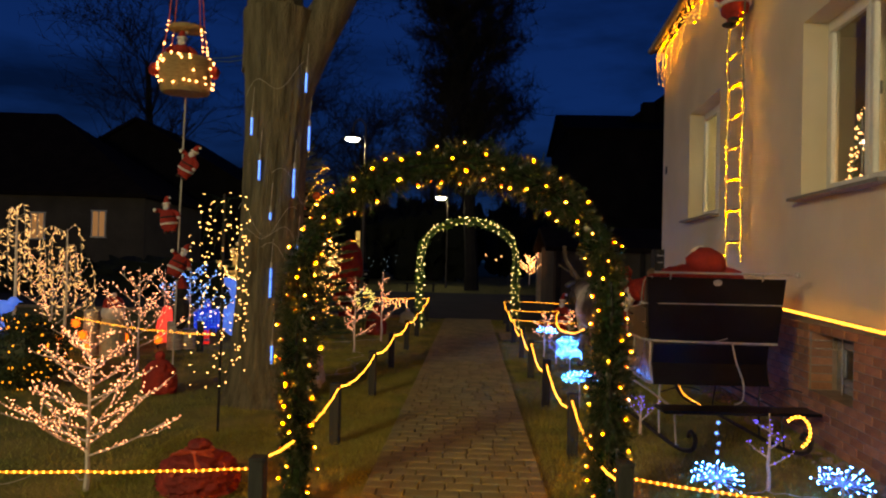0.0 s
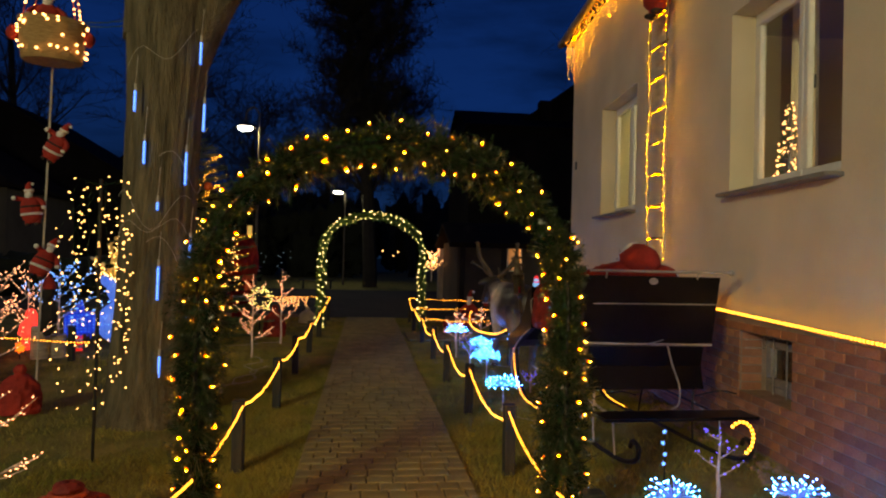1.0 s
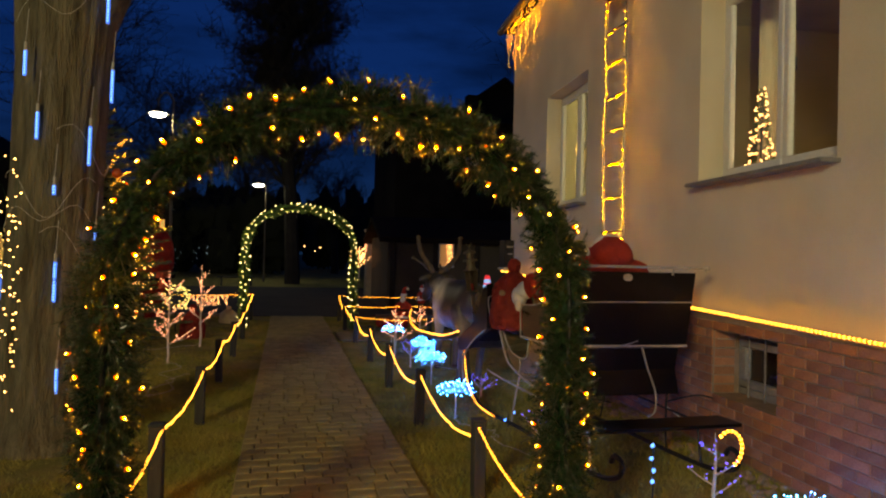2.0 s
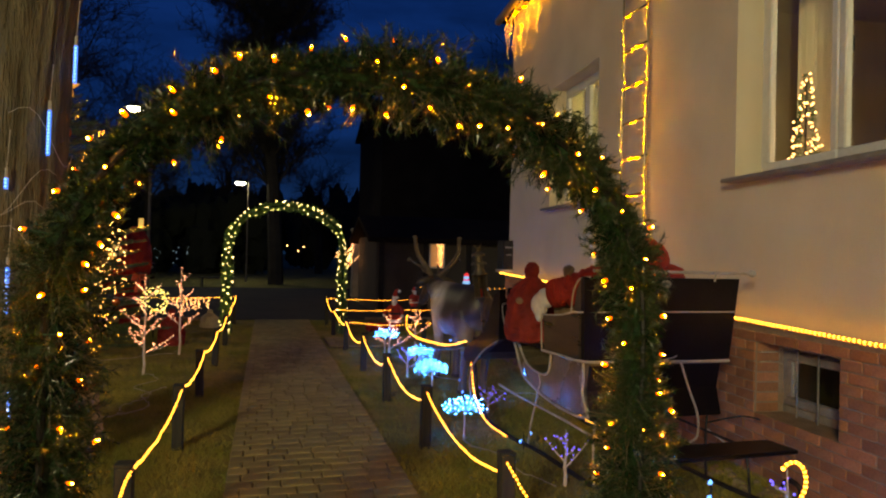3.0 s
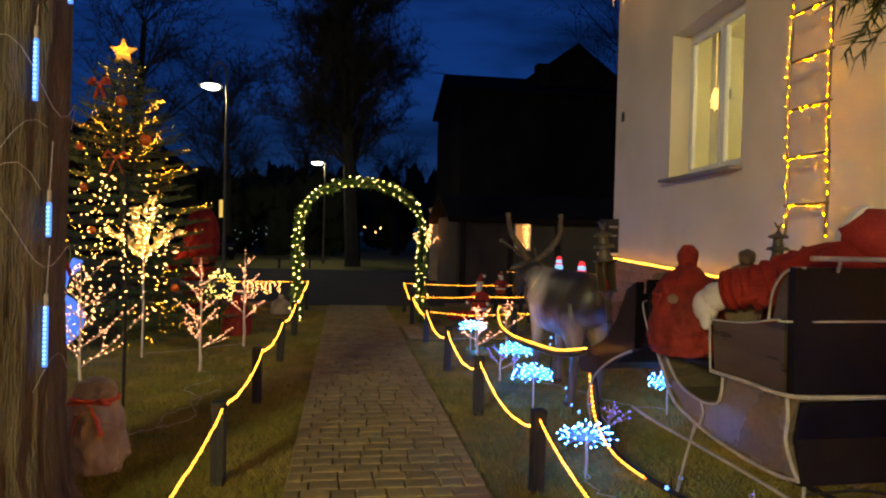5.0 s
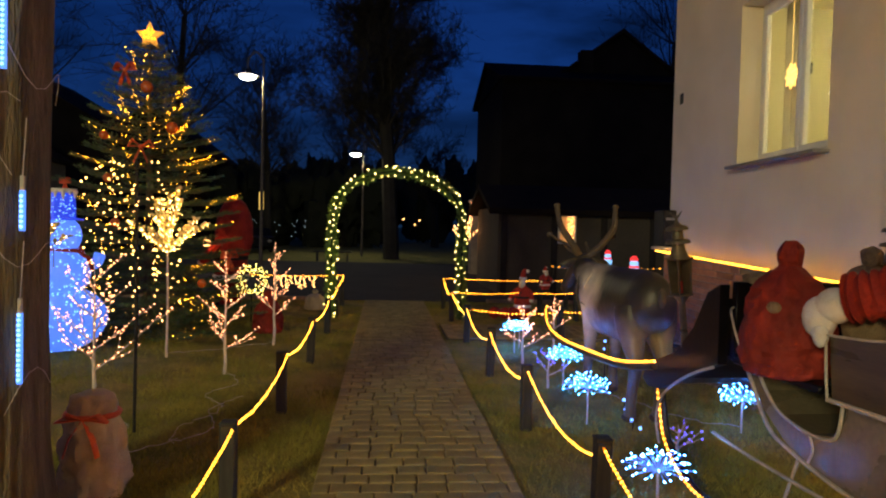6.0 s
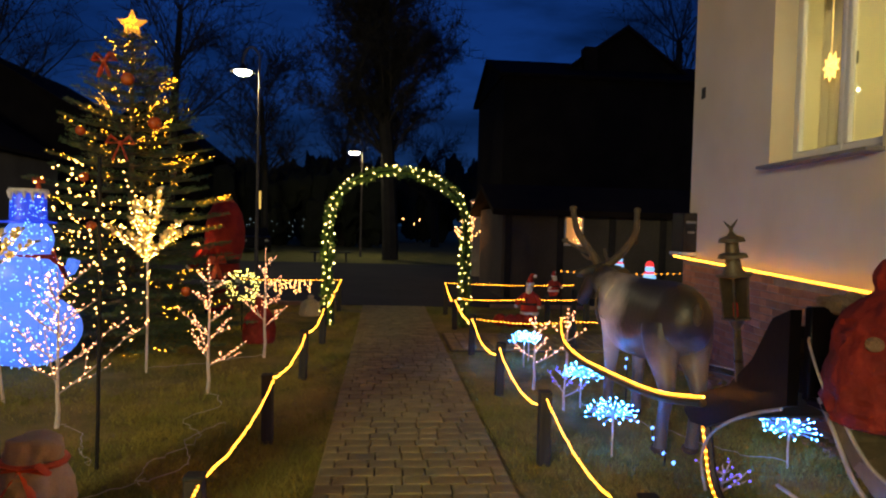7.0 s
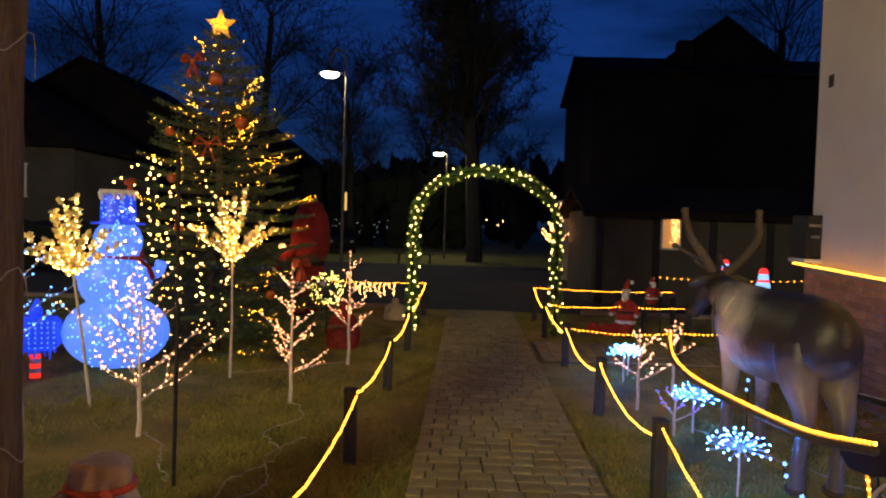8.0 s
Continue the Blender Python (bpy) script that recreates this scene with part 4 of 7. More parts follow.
lawn_cable([(2.95, 10.28), (2.6, 10.6), (2.2, 11.3), (1.8, 12.0)], 86)
lawn_cable([(1.95, 5.15), (2.4, 5.4), (2.86, 5.2), (3.2, 5.7)], 87)
lawn_cable([(-1.72, 14.42), (-2.3, 13.9), (-2.9, 13.5)], 88)


# ---- sleigh ----
SX0, SX1 = 1.84, 3.04
SKEW = Matrix.Translation((1.8, 8.45, 0)) @ pose(0, 0, 0, 0, 0, 2.9) @ Matrix.Translation((-1.8, -8.45, 0))
def sleigh():
    th = thing("sleigh", "large black wooden sleigh with pale trim, parked on the lawn", "sleigh", SKEW)
    # upper tub: back panel leaning, two arm panels
    def flare(z):
        return 0.055 * max(0.0, (z - 0.55))
    g = Geo()
    zs = [0.98, 1.15, 1.32, 1.47, 1.6]
    vs, fs = [], []
    for za in zs:
        a0, a1, ya = SX0 - flare(za), SX1 + flare(za) * 1.7, 6.90 - 0.05 * (za - 0.98)
        vs += [(a0, ya, za), (a1, ya, za), (a1, ya + 0.05, za), (a0, ya + 0.05, za)]
    for i in range(len(zs) - 1):
        fs += [(i * 4 + k, i * 4 + (k + 1) % 4, i * 4 + 4 + (k + 1) % 4, i * 4 + 4 + k) for k in range(4)]
    fs += [(3, 2, 1, 0), tuple(range(len(vs) - 4, len(vs)))]
    g.add(vs, fs)
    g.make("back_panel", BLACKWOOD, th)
    for x, w in ((SX0 - 0.025, 0.04), (SX1 + 0.02, 0.04)):
        g = Geo()
        g.prism([(6.95, 0.99), (7.52, 0.98), (7.55, 1.26), (7.2, 1.29), (6.95, 1.33)], x - w / 2, x + w / 2)
        g.prism([(6.94, 1.33), (7.04, 1.33), (7.0, 1.5), (6.94, 1.58)], x - w / 2, x + w / 2)
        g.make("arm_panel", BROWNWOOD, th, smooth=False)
    # lower tub, curved
    prof = [(6.93, 0.96), (6.97, 0.86), (6.98, 0.76), (6.95, 0.66), (6.90, 0.58), (7.2, 0.545), (7.6, 0.57), (7.92, 0.64), (8.14, 0.78), (8.26, 0.92), (8.32, 1.02), (8.24, 1.02), (8.12, 0.88), (7.97, 0.79), (7.75, 0.755), (7.58, 0.79), (7.53, 0.87), (7.52, 0.97)]
    g = Geo()
    g.prism(prof, SX0 + 0.03, SX1 - 0.04)
    g.make("lower_tub", TUBWOOD, th, "satin grey-brown tub side, lightened for the lawn lights' sheen", smooth=False)
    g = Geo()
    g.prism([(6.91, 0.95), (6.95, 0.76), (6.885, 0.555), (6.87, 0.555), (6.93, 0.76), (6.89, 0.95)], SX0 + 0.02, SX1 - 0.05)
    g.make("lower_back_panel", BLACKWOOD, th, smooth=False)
    # seat and floor inside
    g = Geo()
    g.box((2.44, 7.25, 1.08), (1.14, 0.56, 0.08), bev=0.03)
    g.make("seat", REDCLOTH, th, "red seat cushion")
    # front box with the load
    g = Geo()
    g.box((2.42, 8.43, 1.21), (1.14, 0.05, 0.46), bev=0.008)
    g.box((2.42, 8.05, 0.985), (1.14, 0.74, 0.04), bev=0.008)
    g.box((2.97, 8.1, 1.1), (0.04, 0.6, 0.22), bev=0.008)
    g.make("front_box", BLACKWOOD, th)
    # curved nose
    cheek = [(8.46, 1.42), (8.60, 1.36), (8.76, 1.12), (8.98, 0.93), (9.24, 0.83), (9.42, 0.74), (9.47, 0.66), (9.38, 0.61), (9.2, 0.63), (8.95, 0.74), (8.7, 0.86), (8.46, 0.95)]
    for xa, xb in ((SX0 - 0.06, SX0 + 0.0), (SX1 - 0.02, SX1 + 0.04)):
        g = Geo()
        g.prism(cheek, xa, xb)
        g.make("nose_cheek", BLACKWOOD, th, smooth=False)
    g = Geo()
    g.prism([(8.46, 1.34), (8.58, 1.26), (8.74, 1.0), (8.98, 0.82), (9.24, 0.72), (9.38, 0.66), (9.36, 0.63), (9.22, 0.67), (8.95, 0.76), (8.68, 0.96), (8.53, 1.2), (8.46, 1.28)], SX0, SX1 - 0.02)
    g.make("nose", BLACKWOOD, th, smooth=False)
    # pale trim rods
    def rod(pts, rad=0.014, name="trim_rod", mt=TRIM, steps=6):
        gg = Geo()
        gg.tube(curve_points(pts, steps), rad * 0.68, 7)
        return gg.make(name, mt, th)
    xl = SX0 - 0.06
    rod([(xl, 7.55, 1.27), (xl, 7.25, 1.29), (xl, 6.98, 1.34), (xl, 6.9, 1.34), (2.4, 6.865, 1.345), (SX1 + 0.07, 6.87, 1.345)], 0.009)
    rod([(xl, 7.53, 0.98), (xl, 7.2, 0.985), (xl, 6.92, 0.985), (2.0, 6.885, 0.975), (2.9, 6.885, 0.965), (SX1 + 0.03, 6.885, 0.965)], 0.017)
    rod([(xl, 7.53, 0.97), (xl, 7.545, 1.1), (xl, 7.555, 1.27)], 0.010)
    rod([(xl, 7.05, 1.33), (xl, 7.02, 1.48), (xl, 6.93, 1.58), (xl + 0.05, 6.86, 1.6)], 0.010)
    xs = SX0 + 0.02
    rod([(xs, 8.34, 1.02), (xs, 8.24, 0.9), (xs, 8.08, 0.70), (xs, 7.9, 0.63), (xs, 7.5, 0.56), (xs, 7.1, 0.545), (xs, 6.9, 0.57)], 0.016)
    rod([(xs, 8.22, 1.02), (xs, 8.1, 0.88), (xs, 7.96, 0.79), (xs, 7.74, 0.755), (xs, 7.57, 0.79), (xs, 7.53, 0.96)], 0.014)
    rod([(xs, 7.0, 0.96), (xs, 6.99, 0.85), (xs, 7.0, 0.74), (xs, 6.95, 0.63), (xs, 6.9, 0.57)], 0.016)
    rod([(xs, 7.75, 0.755), (xs, 7.72, 0.68), (xs, 7.76, 0.6)], 0.011)
    rod([(xs - 0.05, 8.36, 1.3), (xs - 0.16, 8.2, 1.28), (xs - 0.18, 8.05, 1.1), (xs - 0.08, 8.02, 0.97)], 0.009)
    for xn in (SX0 - 0.075, SX1 + 0.055):
        rod([(xn, 8.48, 0.93), (xn, 8.72, 0.84), (xn, 8.96, 0.72), (xn, 9.14, 0.58), (xn, 9.2, 0.42), (xn, 9.14, 0.27)], 0.014, "nose_trim")
    # top rail with knob
    g = Geo()
    g.tube([(1.84, 6.84, 1.645), (3.22, 6.84, 1.645)], 0.012, 8)
    g.ball((3.23, 6.84, 1.645), 0.03)
    for x in (2.0, 2.9):
        g.tube([(x, 6.86, 1.58), (x, 6.84, 1.645)], 0.008, 6)
    g.make("back_rail", TRIM, th)
    g = Geo()
    g.lathe([(0.002, 0), (0.04, 0.004), (0.045, 0.012), (0.002, 0.016)], n=14, squash=0.7)
    ob = g.make("back_badge", TRIM, th)
    ob.matrix_basis = pose(2.46, 6.862, 1.555, 90, 0, 0)
    rod([(2.62, 6.87, 0.96), (2.63, 6.80, 0.8), (2.68, 6.75, 0.6), (2.66, 6.72, 0.45), (2.58, 6.7, 0.41)], 0.013, "back_strap")
    rod([(2.35, 6.87, 0.96), (2.5, 6.84, 1.0), (2.56, 6.84, 1.02)], 0.008, "tie")
    # rear step board on scroll irons
    g = Geo()
    g.box((2.5, 6.48, 0.40), (1.42, 0.30, 0.03), bev=0.008)
    g.make("step_board", BLACKWOOD, th)
    for x in (1.96, 2.95):
        # runner: up from the nose, along the ground, scroll at the rear
        run = curve_points([(x - 0.12, 9.3, 0.70), (x - 0.12, 9.24, 0.5), (x - 0.11, 9.16, 0.27), (x - 0.1, 8.86, 0.09), (x - 0.06, 8.4, 0.045), (x, 7.9, 0.04), (x, 7.0, 0.04), (x, 6.4, 0.06), (x, 6.1, 0.14), (x, 6.05, 0.25), (x, 6.15, 0.28), (x, 6.2, 0.22)], 6)
        g = Geo()
        g.tube(run, 0.02, 6)
        runner = g.make("runner", IRON, th)
        cut = run[:25]
        gr, gd = Geo(), Geo()
        line = [q + Vector((-0.035 if x < 2.4 else 0.035, 0, 0.004)) for q in cut]
        gr.tube(line, 0.007, 6)
        gr.make("rope_light", ROPE, runner, "amber rope light tied to the runner")
        for q in along(line, 0.04):
            gd.bulb(q, 0.0092)
        gd.make("led_chain", ROPEBEAD, runner, kind="stuff")
        rod([(x - 0.1, 8.62, 0.5), (x - 0.06, 8.3, 0.46), (x, 7.5, 0.42), (x, 6.9, 0.40), (x, 6.4, 0.385)], 0.015, "side_rail", TRIM if x < 2.4 else IRON)
        for y0, y1 in ((7.95, 8.15), (6.98, 6.98), (6.55, 6.5)):
            rod([(x, y0, 0.58 if y0 > 6.6 else 0.39), (x - 0.01, (y0 + y1) / 2, 0.3), (x, y1, 0.05)], 0.014, "strut", TRIM if x < 2.4 else IRON)
        rod([(x, 6.98, 0.42), (x + 0.02, 6.8, 0.36), (x + 0.1, 6.7, 0.30), (x + 0.16, 6.72, 0.34)], 0.011, "scroll_iron", TRIM)
        rod([(x, 7.0, 0.46), (x + 0.16, 6.8, 0.55), (x + 0.3, 6.75, 0.53)], 0.010, "scroll_iron", IRON)
    # shafts to the reindeer, with rope light
    for x in (1.62, 2.86):
        inn = 1 if x < 2.4 else -1
        line = curve_points([(x, 8.95, 0.84), (x + 0.02 * inn, 9.6, 0.72), (x + 0.08 * inn, 10.6, 0.64), (x + 0.14 * inn, 11.4, 0.60), (x + 0.18 * inn, 11.95, 0.64), (x + 0.22 * inn, 12.2, 0.76), (x + 0.30 * inn, 12.42, 0.80)], 7)
        g = Geo()
        g.tube(line, 0.026, 8)
        shaft = g.make("shaft", BROWNWOOD, th)
        gr, gd = Geo(), Geo()
        off = [q + Vector((0, 0, 0.032)) for q in line]
        gr.tube(off, 0.008 if inn > 0 else 0.005, 6)
        gr.make("rope_light", ROPE if inn > 0 else WIRE, shaft, "rope light along the shaft")
        for q in along(off, 0.036):
            gd.bulb(q, 0.0098 if inn > 0 else 0.004)
        gd.make("led_chain", ROPEBEAD if inn > 0 else L_ICE, shaft, kind="stuff")
    g = Geo()
    ring = [(2.78 + 0.11 * math.cos(a), 5.95, 0.34 + 0.13 * math.sin(a)) for a in [(-0.35 + 0.1 * k) * math.pi for k in range(12)]]
    g.tube(ring, 0.011, 6)
    for q in along([Vector(q) for q in ring], 0.034):
        g.bulb(q, 0.014, 1)
    g.make("rope_light", [ROPE, ROPEBEAD], th, "curl of amber rope light at the runner end")
    return th


sleigh()


def coach_lantern(m, label, s=1.0):
    th = thing("coach_lantern", label, "lantern", m @ Matrix.Diagonal((0.85, 0.85, 0.97, 1)), "coach lanterns")
    g = Geo()
    g.tube([(0, 0, 0), (0.0, 0, 0.30)], [0.03, 0.025], 8)
    g.tube([(0, 0, 0.30), (0, 0, 0.36)], [0.02, 0.06], 8)
    g.make("stem", BROWNWOOD, th)
    g = Geo()
    for x in (-0.055, 0.055):
        for y in (-0.055, 0.055):
            g.tube([(x * 0.9, y * 0.9, 0.36), (x * 1.1, y * 1.1, 0.60)], 0.007, 5)
    g.box((0, 0, 0.36), (0.13, 0.13, 0.015), bev=0.004)
    g.box((0, 0, 0.605), (0.155, 0.155, 0.015), bev=0.004)
    g.box((0, 0.058, 0.48), (0.11, 0.006, 0.23))
    g.box((0.058, 0, 0.48), (0.006, 0.11, 0.23))
    g.make("lantern_case", BRONZE, th)
    g = Geo()
    g.tube([(0, 0, 0.37), (0, 0, 0.45)], 0.016, 8)
    g.make("candle", REDCLOTH, th, "red candle")
    g = Geo()
    g.lathe([(0.075, 0.61), (0.05, 0.66), (0.045, 0.70), (0.095, 0.705), (0.085, 0.725), (0.045, 0.735), (0.04, 0.79), (0.085, 0.795), (0.075, 0.815), (0.03, 0.83), (0.012, 0.85)], n=12)
    g.tube([(0, 0, 0.84), (0, 0, 0.875)], 0.012, 6)
    g.tube([(-0.055, 0, 0.915), (-0.02, 0, 0.885), (0, 0, 0.87), (0.02, 0, 0.885), (0.055, 0, 0.915)], [0.004, 0.014, 0.016, 0.014, 0.004], 6, flat=0.5)
    g.make("lantern_top", BRONZE, th)
    return th


coach_lantern(pose(1.78, 8.9, 0.97, 0, -7, 15), "tiered dark coach lantern with a small bird on top")
coach_lantern(pose(2.84, 8.45, 0.98, 0, 0, 15), "tiered dark coach lantern with a small bird on top")
g = Geo()
g.ball((2.0, 8.45, 1.45), (0.09, 0.08, 0.045), lump=0.5, seed=3)
g.ball((2.09, 8.45, 1.465), (0.05, 0.05, 0.04), lump=0.5, seed=5)
tagged(g.make("plush_animal", TEDDY), "small beige plush animal on the front box", "toy")


# ---- dolls: one plain mesh each ----
def sack_mesh(c, w, d, h, mat, name, label, cat="sack", lean=0.0, tie=None, seed=0, crumple=0.03, prof=None, neck=0.17):
    th = thing(name, label, cat, Matrix.Translation(c))
    g = Geo()
    prof = prof or [(0.42, 0.0), (0.5, 0.04), (0.52, 0.2), (0.5, 0.42), (0.44, 0.6), (0.33, 0.71), (0.17, 0.80), (0.12, 0.83), (0.15, 0.88), (0.145, 0.94), (0.07, 1.01), (0.02, 1.0)]
    n = 72
    prof = [(q.x, q.y) for q in curve_points([Vector((a, b, 0)) for a, b in prof], 4)]
    vs, fs = [], []
    for r, z in prof:
        for k in range(n):
            t = 2 * math.pi * k / n
            q = Vector((math.cos(t) * r, math.sin(t) * r, z))
            f = 1 + 0.09 * noise.noise(q * 3.2 + Vector((seed, 0, 0))) + (0.055 * math.sin(9 * t + seed) * max(0, z - 0.3)) + 0.28 * (0.22 - abs(noise.noise(Vector((q.x * 4.5, q.y * 4.5, q.z * 9)) + Vector((0, seed, 0))))) + 0.10 * (0.2 - abs(noise.noise(q * 13 + Vector((0, seed, 0))))) + crumple * noise.noise(q * 4.3 + Vector((seed, seed, 0)))
            vs.append((q.x * f * w + lean * max(0, z - 0.6), q.y * f * d, z * h * (1 + 0.03 * noise.noise(q * 5))))
    for i in range(len(prof) - 1):
        for k in range(n):
            j = (k + 1) % n
            fs.append((i * n + k, i * n + j, i * n + n + j, i * n + n + k))
    fs.append(tuple(range(n - 1, -1, -1)))
    g.add(vs, fs)
    g.make("sack_body", mat, th)
    if tie:
        g = Geo()
        ring = [(neck * w * math.cos(a) + lean * 0.2, neck * d * math.sin(a), 0.80 * h) for a in [2 * math.pi * k / 16 for k in range(17)]]
        g.tube(ring, 0.018, 6, cap=False)
        for s in (-1, 1):
            g.tube([(lean * 0.2, -neck * d, 0.8 * h), (s * 0.09 + lean * 0.2, -(neck + 0.03) * d, 0.84 * h), (s * 0.15 + lean * 0.2, -(neck + 0.07) * d, 0.78 * h), (s * 0.03, -(neck + 0.02) * d, 0.79 * h)], [0.012, 0.03, 0.028, 0.01], 6, flat=0.35)
            g.tube([(lean * 0.2, -(neck + 0.01) * d, 0.8 * h), (s * 0.07, -max(neck + 0.08, 0.35) * d, 0.62 * h), (s * 0.1, -max(neck + 0.1, 0.48) * d, 0.45 * h)], [0.012, 0.026, 0.022], 6, flat=0.3)
        g.make("bow", tie, th, "red ribbon bow")
    return th


sack = sack_mesh((1.90, 7.97, 1.0), 0.43, 0.40, 0.68, REDSACK, "gift_sack", "stuffed red cloth gift sack riding in the sleigh", seed=3)
g = Geo()
g.ball((0, -0.005, 0), (0.035, 0.012, 0.03), n=10, rings=6)
dot = g.make("patch", TEDDY, sack, "round yellow patch")
dot.matrix_basis = pose(-0.16, -0.135, 0.36, 0, 0, -40)
sack_mesh((2.48, 7.95, 1.0), 0.42, 0.38, 0.60, REDSACK, "gift_sack", "smaller red gift sack in the sleigh", seed=8, lean=0.1)
sack_mesh((-1.80, 5.05, 0.0), 0.56, 0.5, 0.36, REDSACK, "gift_sack", "squat red gift sack on the lawn", seed=12, tie=RIBBON)
sack_mesh((-1.98, 15.5, 0.0), 0.44, 0.4, 0.66, REDSACK, "gift_sack", "red gift sack standing on the lawn", seed=14)
sack_mesh((-3.65, 8.4, 0.0), 0.4, 0.36, 0.5, REDCLOTH, "gift_sack", "dark red gift sack on the lawn", seed=15)
sack_mesh((-1.96, 9.0, 0.0), 0.38, 0.36, 0.64, BURLAP, "burlap_sack", "full burlap sack with a red ribbon by the oak", seed=17, tie=RIBBON, crumple=0.3, neck=0.40, prof=[(0.42, 0.0), (0.48, 0.04), (0.5, 0.2), (0.5, 0.4), (0.47, 0.58), (0.42, 0.72), (0.36, 0.82), (0.36, 0.92), (0.25, 1.0), (0.02, 0.97)])
sack_mesh((-1.55, 18.5, 0.0), 0.4, 0.3, 0.4, BURLAP, "burlap_sack", "small burlap sack beside the far arch", seed=18)


def santa_in_sleigh():
    g = Geo()
    R, W, S, K = 0, 1, 2, 3
    g.ball((2.42, 7.14, 1.33), (0.30, 0.22, 0.30), R, lump=0.12, seed=1, n=20, rings=12)
    g.ball((2.40, 7.16, 1.585), (0.46, 0.18, 0.155), R, lump=0.18, seed=2, n=22, rings=12)
    g.ball((2.42, 7.16, 1.70), (0.14, 0.15, 0.16), S, n=16, rings=10)
    g.ball((2.43, 7.09, 1.745), (0.20, 0.175, 0.16), R, lump=0.12, seed=4, n=18, rings=10)
    g.tube(curve_points([(2.30, 7.22, 1.62), (2.28, 7.14, 1.76), (2.34, 7.12, 1.86), (2.42, 7.14, 1.88)], 4), 0.045, 8, W)
    g.ball((2.40, 7.30, 1.58), (0.13, 0.08, 0.14), W, lump=0.3, seed=5)
    sleeve = curve_points([(2.16, 7.22, 1.60), (2.02, 7.32, 1.53), (1.93, 7.42, 1.47), (1.86, 7.52, 1.44)], 9)
    g.tube(sleeve, [0.105 + 0.022 * math.sin(1.9 * k) + 0.012 * math.sin(4.3 * k + 1) for k in range(len(sleeve))], 14, R)
    g.ball((1.95, 7.38, 1.44), (0.10, 0.12, 0.085), R, lump=0.5, seed=11)
    g.ball((2.06, 7.27, 1.54), (0.11, 0.12, 0.10), R, lump=0.5, seed=12)
    g.ball((1.83, 7.57, 1.40), (0.085, 0.08, 0.085), W, lump=0.04, seed=6)
    g.ball((1.80, 7.63, 1.34), (0.07, 0.09, 0.10), W, lump=0.04, seed=6)
    g.ball((1.775, 7.585, 1.27), (0.035, 0.04, 0.065), W)
    g.tube(curve_points([(2.68, 7.22, 1.52), (2.82, 7.35, 1.40), (2.78, 7.5, 1.32)], 5), 0.09, 12, R)
    g.ball((2.78, 7.54, 1.31), (0.075, 0.09, 0.08), W, lump=0.2, seed=7)
    for x in (2.28, 2.56):
        g.tube([(x, 7.2, 1.2), (x, 7.45, 1.18), (x, 7.5, 1.02)], [0.11, 0.10, 0.09], 10, R)
        g.ball((x, 7.54, 0.96), (0.07, 0.11, 0.06), K)
    tagged(g.make("santa_doll", [REDCLOTH, WHITEFUR, SKIN, BLACKCLOTH]), "plush santa doll in red sitting in the sleigh", "doll").matrix_basis = SKEW
    g = Geo()
    g.ball((2.10, 7.62, 1.26), (0.11, 0.10, 0.14), 0, lump=0.15, seed=2)
    g.ball((2.10, 7.62, 1.45), (0.10, 0.10, 0.09), 0, lump=0.1, seed=3)
    g.ball((2.10, 7.60, 1.575), (0.05, 0.05, 0.05), 0, lump=0.3, seed=3)
    g.ball((2.21, 7.60, 1.47), (0.035, 0.03, 0.035), 0)
    g.box((2.1, 7.6, 1.07), (0.25, 0.25, 0.12), 0, bev=0.04)
    tagged(g.make("plush_bear", TEDDY, at=pose(0.0, 0.05, 0.05)), "beige plush toy with a pompon hat on the sleigh", "toy")


santa_in_sleigh()


